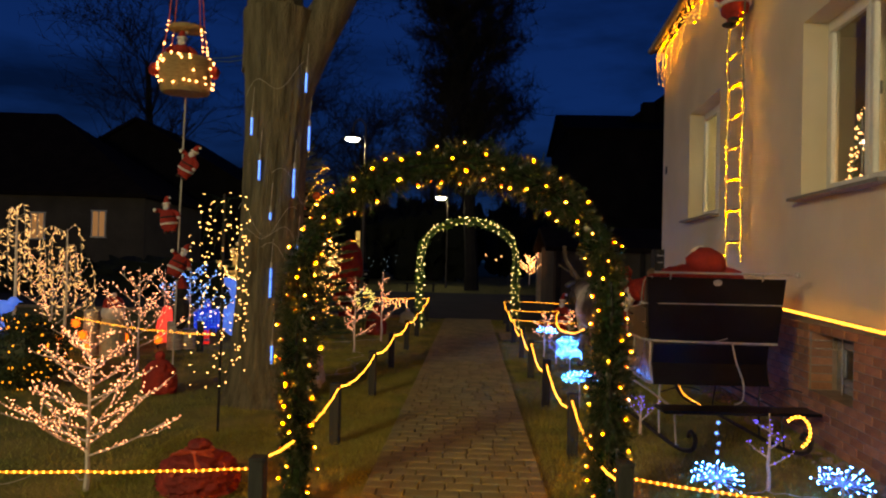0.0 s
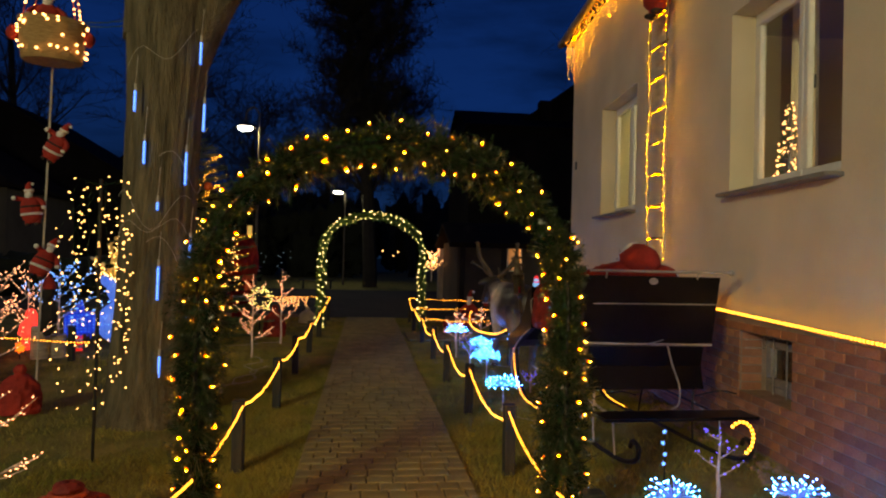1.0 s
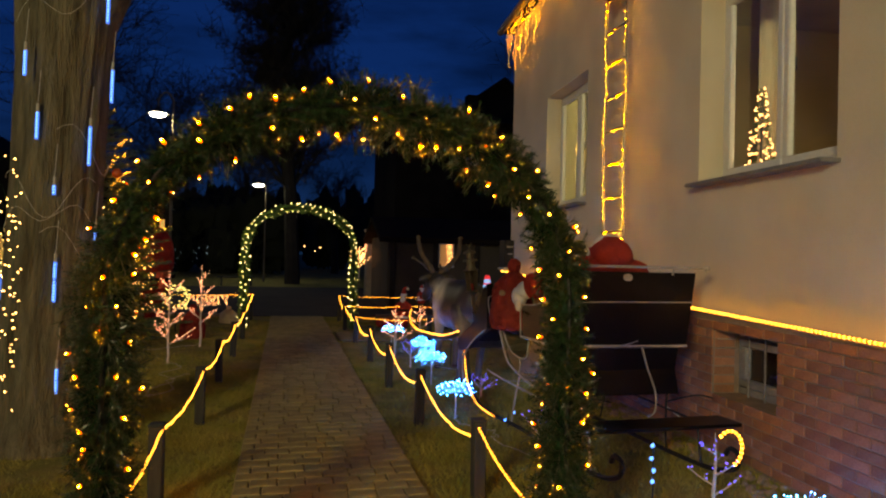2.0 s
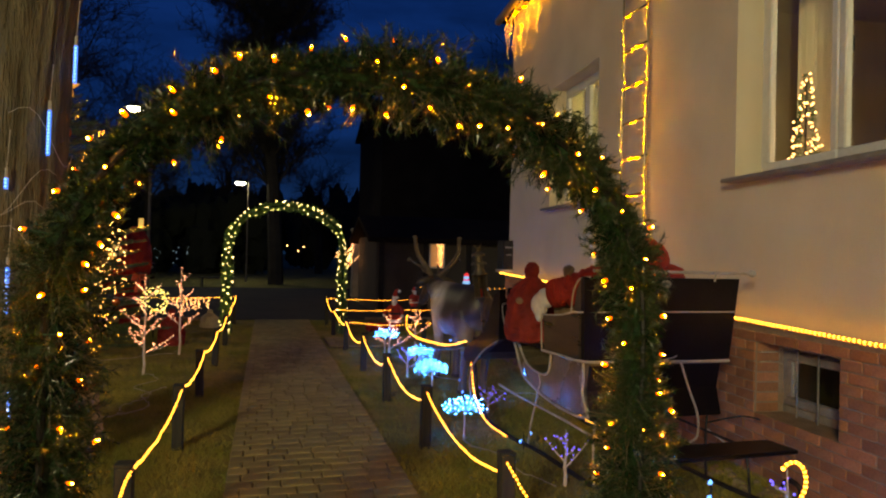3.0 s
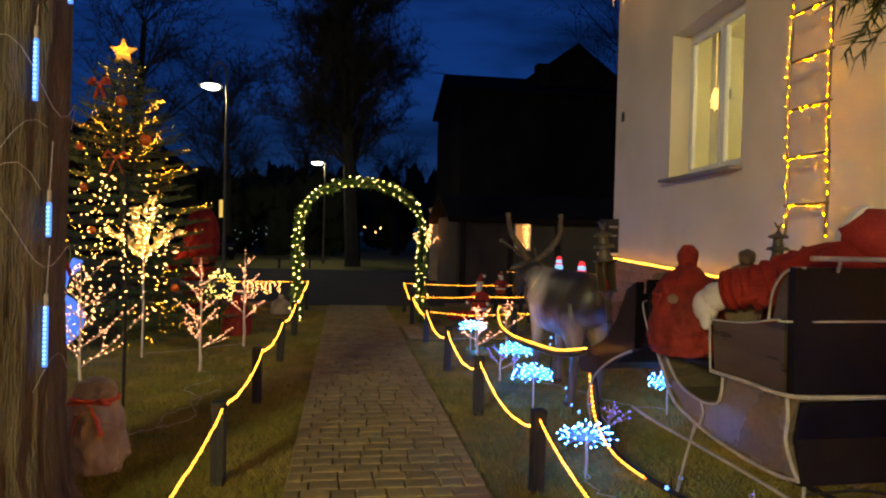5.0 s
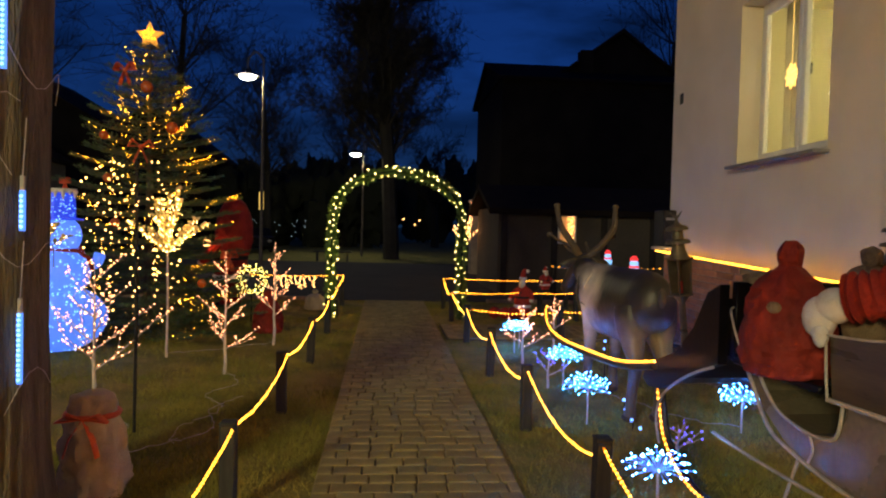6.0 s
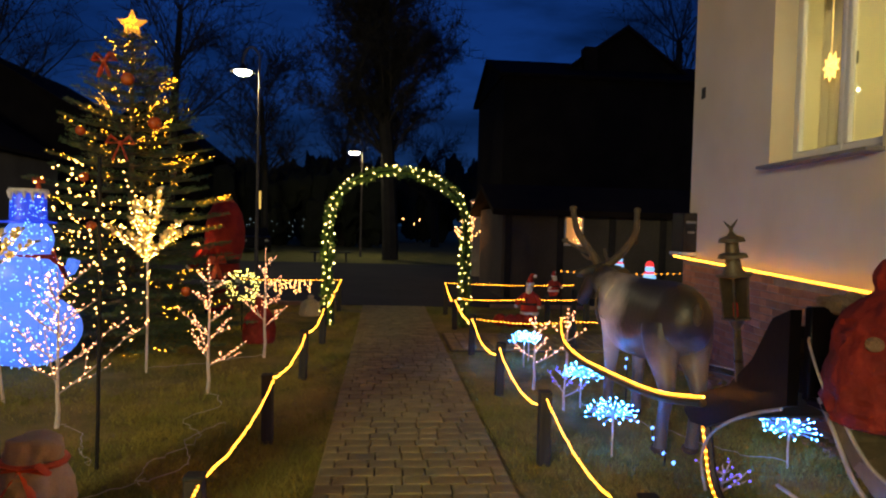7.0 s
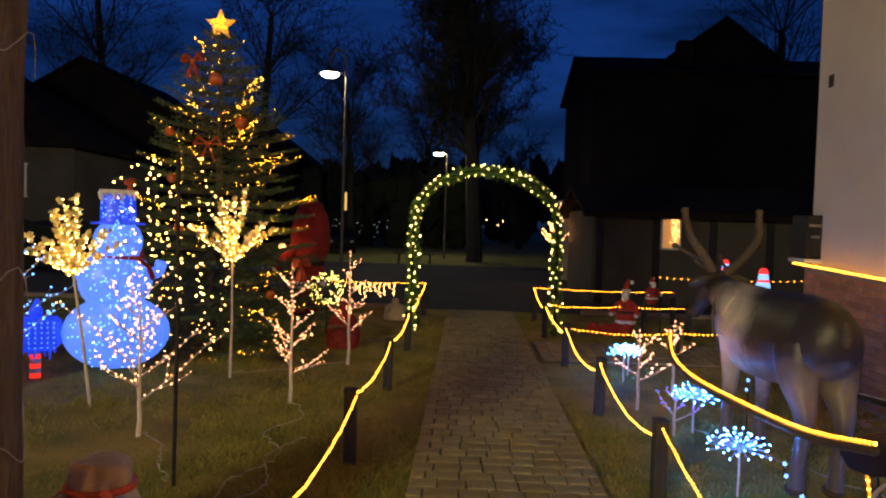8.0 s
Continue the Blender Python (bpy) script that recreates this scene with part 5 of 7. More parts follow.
def standing_santa(m, h, label, stout=1.0, arm=0.0, hood=False):
    g = Geo()
    R, W, S, K = 0, 1, 2, 3
    g.lathe([(0.10 * stout, 0.08), (0.20 * stout, 0.16), (0.23 * stout, 0.36), (0.20 * stout, 0.52), (0.15 * stout, 0.62), (0.07 * stout, 0.68)], n=24, mi=R, squash=0.8, fold=0.025)
    g.lathe([(0.215 * stout, 0.24), (0.24 * stout, 0.25), (0.24 * stout, 0.29), (0.215 * stout, 0.30)], n=20, mi=W, squash=0.82)
    g.lathe([(0.22 * stout, 0.42), (0.228 * stout, 0.425), (0.225 * stout, 0.455), (0.215 * stout, 0.46)], n=20, mi=K, squash=0.82)
    g.ball((0, -0.02, 0.75), 0.09 * stout, S)
    g.ball((0, -0.07 * stout, 0.70), (0.085 * stout, 0.06, 0.09), W, lump=0.3)
    if hood:
        g.lathe([(0.2 * stout, 0.46), (0.245 * stout, 0.58), (0.24 * stout, 0.70), (0.205 * stout, 0.81), (0.14 * stout, 0.89), (0.06 * stout, 0.935), (0.005, 0.945)], (0, 0.03, 0), n=24, mi=R, squash=0.85, fold=0.02)
    else:
        g.lathe([(0.095 * stout, 0.77), (0.11 * stout, 0.79), (0.11 * stout, 0.82), (0.09 * stout, 0.83)], n=16, mi=W)
    if not hood:
        g.tube(curve_points([(0, 0, 0.81), (0.0, 0.01, 0.90), (0.03, 0.02, 0.97), (0.07, 0.02, 0.96)], 4), [0.09 * stout * (1 - 0.07 * k) for k in range(13)], 10, R)
        g.ball((0.085, 0.02, 0.945), 0.035, W)
    for s in (-1, 1):
        e = (s * 0.30 * stout, -0.12, 0.40 + (arm if s < 0 else 0))
        g.tube(curve_points([(s * 0.13 * stout, 0, 0.60), (s * 0.25 * stout, -0.02, 0.52 + arm * (0.5 if s < 0 else 0)), e], 4), 0.058 * stout, 8, R)
        g.ball(e, 0.055 * stout, W)
        g.tube([(s * 0.09 * stout, 0, 0.2), (s * 0.10 * stout, 0, 0.05)], 0.07 * stout, 8, R)
        g.ball((s * 0.10 * stout, -0.03, 0.035), (0.065 * stout, 0.10 * stout, 0.04), K)
    g.v = [(q[0] * h, q[1] * h, q[2] * h) for q in g.v]
    ob = g.make("santa_doll", [REDCLOTH, WHITEFUR, SKIN, BLACKCLOTH], at=m)
    return tagged(ob, label, "doll")


standing_santa(pose(-3.17, 18.3, 0, 0, 0, -120), 2.34, "large red santa figure holding a lamp by the fir", 0.68, 0.08, True)
standing_santa(pose(2.44, 17.35, 0, 0, 0, -30), 0.98, "small red garden santa figure by the crossing path", 0.72)
standing_santa(pose(2.85, 17.3, 0.55, 0, 0, 30), 0.48, "tiny red santa figure perched on a post")
standing_santa(pose(3.5, 9.15, 4.87, 0, 0, -90), 1.0, "red santa figure climbing the lit ladder")
g = Geo()
g.tube([(0, 0, 0), (0, 0, 0.02)], 0.045, 10)
g.ball((0, 0, 0.07), 0.06)
tagged(g.make("hand_lamp", L_WARM, at=pose(-3.5, 17.75, 1.26)), "round warm lamp held by the large santa", "lamp")
for i, (x, z, ry) in enumerate(((-3.85, 2.74, 28), (-3.98, 1.98, -8), (-3.95, 1.38, 24))):
    standing_santa(pose(x, 9.3, z, 0, ry, 20 * i - 10), 0.52, "small red santa doll climbing a hanging rope", 0.95, 0.25)
g = Geo()
g.tube([(-3.92, 9.36, 0.0), (-3.85, 9.36, 3.9)], 0.012, 6)
tagged(g.make("climbing_rope", WIRE), "pale rope hanging from the balloon basket", "rope")
g = Geo()
for i in range(4):
    g.ball((1.9 + i * 0.17, 17.3 - 0.1 * (i % 2), 0.14), (0.12, 0.10, 0.11), lump=0.2, seed=i)
tagged(g.make("gift_pile", REDCLOTH), "pile of small red gift bundles", "gifts")


# ---- balloon basket with santa ----
def balloon_basket():
    th = thing("balloon_basket", "wicker balloon basket wrapped in warm lights, hanging", "balloon basket", pose(-3.75, 9.11, 3.86, 0, 0, 12))
    g = Geo()
    prof = [(0.30, 0.0), (0.315, 0.02), (0.33, 0.2), (0.345, 0.42), (0.36, 0.44), (0.36, 0.47), (0.33, 0.47), (0.31, 0.2), (0.02, 0.03)]
    g.lathe(prof, n=28, fold=0.012, folds=28, squash=0.8)
    g.make("basket", WICKER, th)
    g = Geo()
    for sx in (-1, 1):
        for sy in (-1, 1):
            g.tube([(sx * 0.26, sy * 0.2, 0.46), (sx * 0.2, sy * 0.16, 0.88), (sx * 0.14, sy * 0.12, 1.8)], 0.008, 6)
    g.make("rope_stay", RIBBON, th)
    g = Geo()
    g.lathe([(0.22, 0.84), (0.235, 0.85), (0.235, 0.90), (0.22, 0.91)], n=20, squash=0.8)
    g.make("burner_ring", WICKER, th)
    gb = Geo()
    r = random.Random(5)
    for i in range(64):
        a, z = r.uniform(0, 2 * math.pi), r.uniform(0.06, 0.48)
        gb.bulb((0.355 * math.cos(a), 0.285 * math.sin(a), z), 0.017)
    for i in range(26):
        k = i % 4
        sx, sy = (1, 1, -1, -1)[k], (1, -1, 1, -1)[k]
        t = r.random()
        gb.bulb((sx * (0.26 - 0.06 * t), sy * (0.2 - 0.04 * t), 0.46 + 0.46 * t), 0.014)
    gb.make("led_chain", L_WARM, th, kind="stuff")
    for x in (-0.4, 0.37):
        g = Geo()
        g.ball((x, 0, 0.3), (0.07, 0.07, 0.09), lump=0.2)
        g.make("side_bag", REDCLOTH, th)
    return th


balloon_basket()
standing_santa(pose(-3.8, 9.08, 4.1, 0, 0, 20), 0.62, "red santa doll riding in the balloon basket")
g = Geo()
prof = [(0.14, 0.0), (0.3, 0.25), (0.7, 0.8), (0.95, 1.5), (0.9, 2.1), (0.55, 2.6), (0.02, 2.8)]
g.lathe(prof, n=28, fold=0.02, folds=14)
tagged(g.make("balloon", REDCLOTH, at=pose(-3.75, 9.11, 5.62)), "red fabric balloon above the basket", "balloon")
g = Geo()
for dz in (0, 0.04):
    g.tube(sagging((-3.4, 9.11, 4.3 + dz), (-2.4, 8.6, 4.28 + dz * 2), 0.04), 0.006, 5)
tagged(g.make("guy_line", GREENWIRE), "green line tying the basket to the oak", "line")


# ---- reindeer statue: one plain mesh ----
def reindeer():
    g = Geo()
    B, A = 0, 1
    loft = [(10.41, 2.25, 1.10, 0.04, 0.06), (10.44, 2.25, 1.08, 0.13, 0.17), (10.52, 2.245, 1.07, 0.20, 0.25), (10.66, 2.24, 1.06, 0.245, 0.305), (10.85, 2.23, 1.035, 0.255, 0.335), (11.1, 2.21, 1.005, 0.262, 0.36),
            (11.35, 2.195, 0.99, 0.265, 0.37), (11.6, 2.17, 1.005, 0.255, 0.365), (11.78, 2.15, 1.04, 0.235, 0.335), (11.93, 2.13, 1.08, 0.19, 0.27), (12.02, 2.12, 1.10, 0.10, 0.15)]
    ys = [q[0] for q in loft]
    rows = np.linspace(10.41, 12.02, 34)
    cols = [np.interp(rows, ys, [q[c] for q in loft]) for c in (1, 2, 3, 4)]
    m_ = 26
    vs = []
    for y, xc, zc, rx, rz in zip(rows, *cols):
        for k in range(m_):
            t = 2 * math.pi * k / m_
            muscle = 1 + 0.05 * noise.noise(Vector((math.cos(t) * 1.6, y * 3.1, math.sin(t) * 1.6)))
            vs.append((xc + rx * math.cos(t) * muscle * (1 - 0.12 * math.sin(t)), y, zc + rz * math.sin(t) * muscle))
    fs = [(a * m_ + k, a * m_ + (k + 1) % m_, a * m_ + m_ + (k + 1) % m_, a * m_ + m_ + k) for a in range(len(rows) - 1) for k in range(m_)]
    fs += [tuple(range(m_ - 1, -1, -1)), tuple(range((len(rows) - 1) * m_, len(rows) * m_))]
    g.add(vs, fs, B)
    neck = curve_points([(2.14, 11.72, 1.12), (2.10, 11.98, 1.22), (2.06, 12.2, 1.30)], 4)
    g.tube(neck, [0.22, 0.21, 0.2, 0.19, 0.175, 0.16, 0.15, 0.14, 0.12], 16, B)
    head = curve_points([(2.08, 12.12, 1.38), (2.03, 12.26, 1.30), (1.98, 12.40, 1.14), (1.94, 12.50, 1.00)], 4)
    g.tube(head, [0.07, 0.10, 0.115, 0.12, 0.115, 0.105, 0.095, 0.085, 0.08, 0.075, 0.07, 0.06, 0.04], 14, B)
    for s in (-1, 1):
        g.ball((2.07 + s * 0.17, 12.16, 1.36), (0.13, 0.035, 0.055), B, turn=Euler((0, s * 0.35, 0)).to_matrix())
        beam = curve_points([(2.07 + s * 0.05, 12.2, 1.42), (2.10 + s * 0.16, 12.18, 1.55), (2.12 + s * 0.30, 12.25, 1.74), (2.13 + s * 0.335, 12.34, 1.9), (2.13 + s * 0.345, 12.36, 2.0)], 5)
        g.tube(beam, [0.044 - 0.0008 * k for k in range(len(beam))], 8, A)
        g.tube(curve_points([(2.10 + s * 0.15, 12.19, 1.54), (2.1 + s * 0.25, 12.32, 1.58), (2.1 + s * 0.37, 12.4, 1.66)], 4), [0.024, 0.023, 0.022, 0.02, 0.018, 0.017, 0.016, 0.014, 0.012], 7, A)
        g.ball((2.1 + s * 0.38, 12.4, 1.665), (0.035, 0.02, 0.028), A)
        g.tube(curve_points([(2.08 + s * 0.08, 12.24, 1.46), (2.06 + s * 0.12, 12.42, 1.50), (2.05 + s * 0.13, 12.5, 1.58)], 4), 0.016, 7, A)
        g.ball((2.13 + s * 0.345, 12.36, 2.0), (0.04, 0.03, 0.03), A)
        # legs
        hx = 2.22 + s * 0.13
        hind = curve_points([(hx - 0.02 * s, 10.72, 1.02), (hx, 10.66, 0.76), (hx - 0.01, 10.54, 0.52), (hx - 0.03, 10.55, 0.28), (hx - 0.04, 10.56, 0.06)], 4)
        g.tube(hind, [0.175, 0.178, 0.17, 0.155, 0.132, 0.108, 0.09, 0.076, 0.066, 0.058, 0.052, 0.05, 0.048, 0.047, 0.048, 0.052, 0.055], 12, B)
        g.ball((hx - 0.04, 10.59, 0.035), (0.06, 0.085, 0.04), A)
        fx = 2.16 + s * 0.14
        fore = curve_points([(fx, 11.66, 0.95), (fx, 11.7, 0.7), (fx, 11.72, 0.45), (fx - 0.01, 11.73, 0.25), (fx - 0.01, 11.72, 0.06)], 4)
        g.tube(fore, [0.13, 0.12, 0.11, 0.095, 0.085, 0.075, 0.068, 0.062, 0.056, 0.052, 0.05, 0.048, 0.046, 0.046, 0.047, 0.05, 0.054], 12, B)
        g.ball((fx - 0.01, 11.75, 0.035), (0.06, 0.085, 0.04), A)
    g.ball((2.25, 10.41, 1.14), (0.04, 0.045, 0.09), A)
    g.tube([(2.135 + 0.23 * math.cos(a), 11.88, 1.06 + 0.315 * math.sin(a)) for a in [2 * math.pi * k / 20 for k in range(21)]], 0.012, 6, 1, cap=False)
    m, n, l, p = nodes_of("reindeer_coat")
    geo, sep, mp, ns, rp = n.new("ShaderNodeTexCoord"), n.new("ShaderNodeSeparateXYZ"), n.new("ShaderNodeMapping"), n.new("ShaderNodeTexNoise"), n.new("ShaderNodeValToRGB")
    ns.inputs["Scale"].default_value, ns.inputs["Detail"].default_value = 5.0, 6
    ma, mb = n.new("ShaderNodeMath"), n.new("ShaderNodeMath")
    ma.operation, mb.operation = "MULTIPLY_ADD", "ADD"
    ma.inputs[1].default_value, ma.inputs[2].default_value = 0.35, -0.17
    l.new(geo.outputs["Object"], ns.inputs["Vector"])
    l.new(geo.outputs["Object"], sep.inputs[0])
    l.new(ns.outputs[0], ma.inputs[0])
    l.new(sep.outputs["Z"], mb.inputs[0])
    l.new(ma.outputs[0], mb.inputs[1])
    l.new(mb.outputs[0], rp.inputs[0])
    rp.color_ramp.elements[0].position, rp.color_ramp.elements[0].color = 0.5, (0.135, 0.122, 0.10, 1)
    rp.color_ramp.elements[1].position, rp.color_ramp.elements[1].color = 0.97, (0.04, 0.034, 0.024, 1)
    e = rp.color_ramp.elements.new(0.72)
    e.color = (0.27, 0.215, 0.125, 1)
    # pale shoulder and breast behind the collar, fading into the brown flank
    pale, off, size, ln_, mask, mx = n.new("ShaderNodeMixRGB"), n.new("ShaderNodeVectorMath"), n.new("ShaderNodeVectorMath"), n.new("ShaderNodeVectorMath"), n.new("ShaderNodeValToRGB"), n.new("ShaderNodeMath")
    off.operation, size.operation, ln_.operation, mx.operation = "SUBTRACT", "MULTIPLY", "LENGTH", "MULTIPLY_ADD"
    off.inputs[1].default_value = (1.88, 11.62, 0.98)
    size.inputs[1].default_value = (0.9, 1.55, 1.15)
    mx.inputs[1].default_value = 0.55
    l.new(geo.outputs["Object"], off.inputs[0])
    l.new(off.outputs[0], size.inputs[0])
    l.new(size.outputs[0], ln_.inputs[0])
    l.new(ns.outputs[0], mx.inputs[0])
    l.new(ln_.outputs["Value"], mx.inputs[2])
    l.new(mx.outputs[0], mask.inputs[0])
    mask.color_ramp.elements[0].position, mask.color_ramp.elements[0].color = 0.42, (1, 1, 1, 1)
    mask.color_ramp.elements[1].position, mask.color_ramp.elements[1].color = 0.98, (0, 0, 0, 1)
    pale.inputs[2].default_value = (0.80, 0.72, 0.58, 1)
    l.new(mask.outputs[0], pale.inputs[0])
    l.new(rp.outputs[0], pale.inputs[1])
    l.new(pale.outputs[0], p.inputs["Base Color"])
    bp = n.new("ShaderNodeBump")
    fur = n.new("ShaderNodeTexNoise")
    fur.inputs["Scale"].default_value, fur.inputs["Detail"].default_value = 22.0, 5
    bp.inputs["Strength"].default_value, bp.inputs["Distance"].default_value = 0.35, 0.012
    l.new(geo.outputs["Object"], fur.inputs["Vector"])
    l.new(fur.outputs[0], bp.inputs["Height"])
    l.new(bp.outputs[0], p.inputs["Normal"])
    p.inputs["Roughness"].default_value = 0.43
    antler = surface("antler", (0.055, 0.043, 0.03), (0.12, 0.092, 0.062), 0.7, 8, 60, 0.4)
    tagged(g.make("reindeer_statue", [m, antler, TRIM]), "life-size brown reindeer statue with tall antlers", "statue")


reindeer()


# ---- old oak with ice-blue tubes ----
def oak():
    th = thing("oak_tree", "old forked oak with rough brown bark", "tree", pose(-2.285, 8.18, 0))
    g = Geo()
    n = 110
    def trunk(pts, radii, g, seed):
        fine = curve_points([(*Vector(q), ) for q in pts], 7)
        radii = [p.x for p in curve_points([(q, 0, 0) for q in radii], 7)]
        pts = fine
        vs, fs = [], []
        for i, q in enumerate(pts):
            for k in range(n):
                t = 2 * math.pi * k / n
                ridge = abs(noise.noise(Vector((math.cos(t) * 9, math.sin(t) * 9, q.z * 0.9 + seed)))) + 0.5 * abs(noise.noise(Vector((math.cos(t) * 21, math.sin(t) * 21, q.z * 2.2 + seed))))
                f = 0.965 - 0.055 * max(0.0, 0.32 - ridge) / 0.32 + 0.05 * noise.noise(Vector((math.cos(t) * 4, math.sin(t) * 4, q.z * 0.5 + seed))) + 0.035 * noise.noise(Vector((math.cos(t) * 13, math.sin(t) * 13, q.z * 1.3)))
                vs.append((q.x + radii[i] * f * math.cos(t), q.y + radii[i] * f * math.sin(t), q.z))
        for i in range(len(pts) - 1):
            for k in range(n):
                j = (k + 1) % n
                fs.append((i * n + k, i * n + j, i * n + n + j, i * n + n + k))
        fs += [tuple(range(n - 1, -1, -1)), tuple(range((len(pts) - 1) * n, len(pts) * n))]
        g.add(vs, fs)
    zs = [-0.1, 0.05, 0.2, 0.45, 0.8, 1.2, 1.7, 2.2, 2.7, 3.2, 3.7, 4.2, 4.6]
    rad = [0.56, 0.52, 0.47, 0.43, 0.41, 0.39, 0.38, 0.375, 0.375, 0.38, 0.41, 0.44, 0.46]
    trunk([(0.02 * z, 0, z) for z in zs], rad, g, 0)
    trunk([(-0.02 + 0.02 * i, 0, 3.9 + 0.5 * i) for i in range(12)], [0.36, 0.35, 0.33, 0.31, 0.3, 0.29, 0.27, 0.25, 0.23, 0.2, 0.17, 0.12], g, 3)
    limb = curve_points([(0.12, 0, 3.5), (0.42, 0.02, 4.2), (0.80, 0.05, 4.95), (1.15, 0.1, 5.9), (1.3, 0.1, 7.2), (1.7, 0.2, 9.0)], 6)
    g.tube(limb, [0.30 - 0.007 * k for k in range(len(limb))], 22)
    g.make("trunk", BARK, th)
    r = random.Random(4)
    for i in range(14):
        g = Geo()
        a = i * 2.4
        z = r.uniform(6.3, 9.5)
        root = Vector((0.15, 0, z)) if i % 2 else Vector((1.35, 0.1, z))
        tip = root + Vector((math.cos(a), math.sin(a), 0.5)) * r.uniform(1.5, 3.5)
        limb = curve_points([root, root.lerp(tip, 0.5) + Vector((0, 0, 0.3)), tip], 5)
        g.tube(limb, [0.09 - 0.008 * k for k in range(len(limb))], 7)
        for j in range(5):
            s = limb[3 + j % 7]
            e = s + Vector((r.uniform(-1, 1), r.uniform(-1, 1), r.uniform(0, 1))) * 0.9
            g.tube([s, s.lerp(e, 0.5) + Vector((0, 0, 0.1)), e], [0.025, 0.016, 0.006], 5)
        g.make("limb", BARK, th)
    return th


oak()


ICE_LED = glow("ice_tube_led", (0.16, 0.36, 1.0), 3.0)


def ice_tube(x, y, z, h=0.42, lean=0.0):
    th = thing("ice_tube_light", "hanging ice-blue meteor tube light on the oak", "tube light", pose(x, y, z, lean, lean * 0.6, 0), "ice tube lights")
    g = Geo()
    g.tube([(0, 0, -h), (0, 0, 0)], 0.014, 8)
    g.make("tube", TUBE_ICE, th)
    g = Geo()
    for k in range(int(h / 0.024)):
        g.bulb((0, -0.012, -h + 0.02 + k * 0.024), 0.0095)
    g.make("led_chain", ICE_LED, th, kind="stuff")
    g = Geo()
    g.tube([(0, 0, 0), (0, 0, 0.07)], 0.012, 8)
    g.tube([(0, 0, 0.06), (0.01, 0.01, 0.34)], 0.003, 4)
    g.make("hanger", WIRE, th)


def on_trunk(ang, z, out=0.05):
    rr = (0.43 if z < 0.4 else 0.375 if z < 3.2 else 0.40) + out
    return -2.285 + 0.02 * z + rr * math.cos(radians(ang)), 8.18 + rr * math.sin(radians(ang)), z


for x, z, h in ((-1.78, 2.72, 0.33), (-1.72, 1.84, 0.19), (-1.73, 1.26, 0.34), (-2.0, 0.69, 0.27), (-2.045, 1.57, 0.33), (-1.68, 3.83, 0.22), (-1.64, 3.23, 0.28), (-2.27, 2.79, 0.22), (-2.08, 2.20, 0.08), (-2.37, 3.27, 0.2)):
    rim = 0.47 if z < 3.0 else 0.51
    turn = -math.degrees(math.acos(max(-1.0, min(1.0, 0.86 * (x + 2.25 - 0.02 * z) / rim))))
    ice_tube(*on_trunk(turn, z, 0.03 if z < 3.0 else 0.08), h=h, lean=2.0)
g = Geo()
r = random.Random(9)
for i in range(6):
    a0, z0 = r.uniform(-150, -20), r.uniform(0.5, 4.0)
    pts = []
    for k in range(14):
        q = on_trunk(a0 + k * 9, z0 + 0.12 * math.sin(k * 0.7) + 0.03 * k * (1 if i % 2 else -1), 0.02)
        pts.append(Vector(q))
    g = Geo()
    g.tube(pts, 0.0024, 4)
    tagged(g.make("trunk_cable", WIRE), "thin pale cable wound round the oak", "cable", "oak cables")


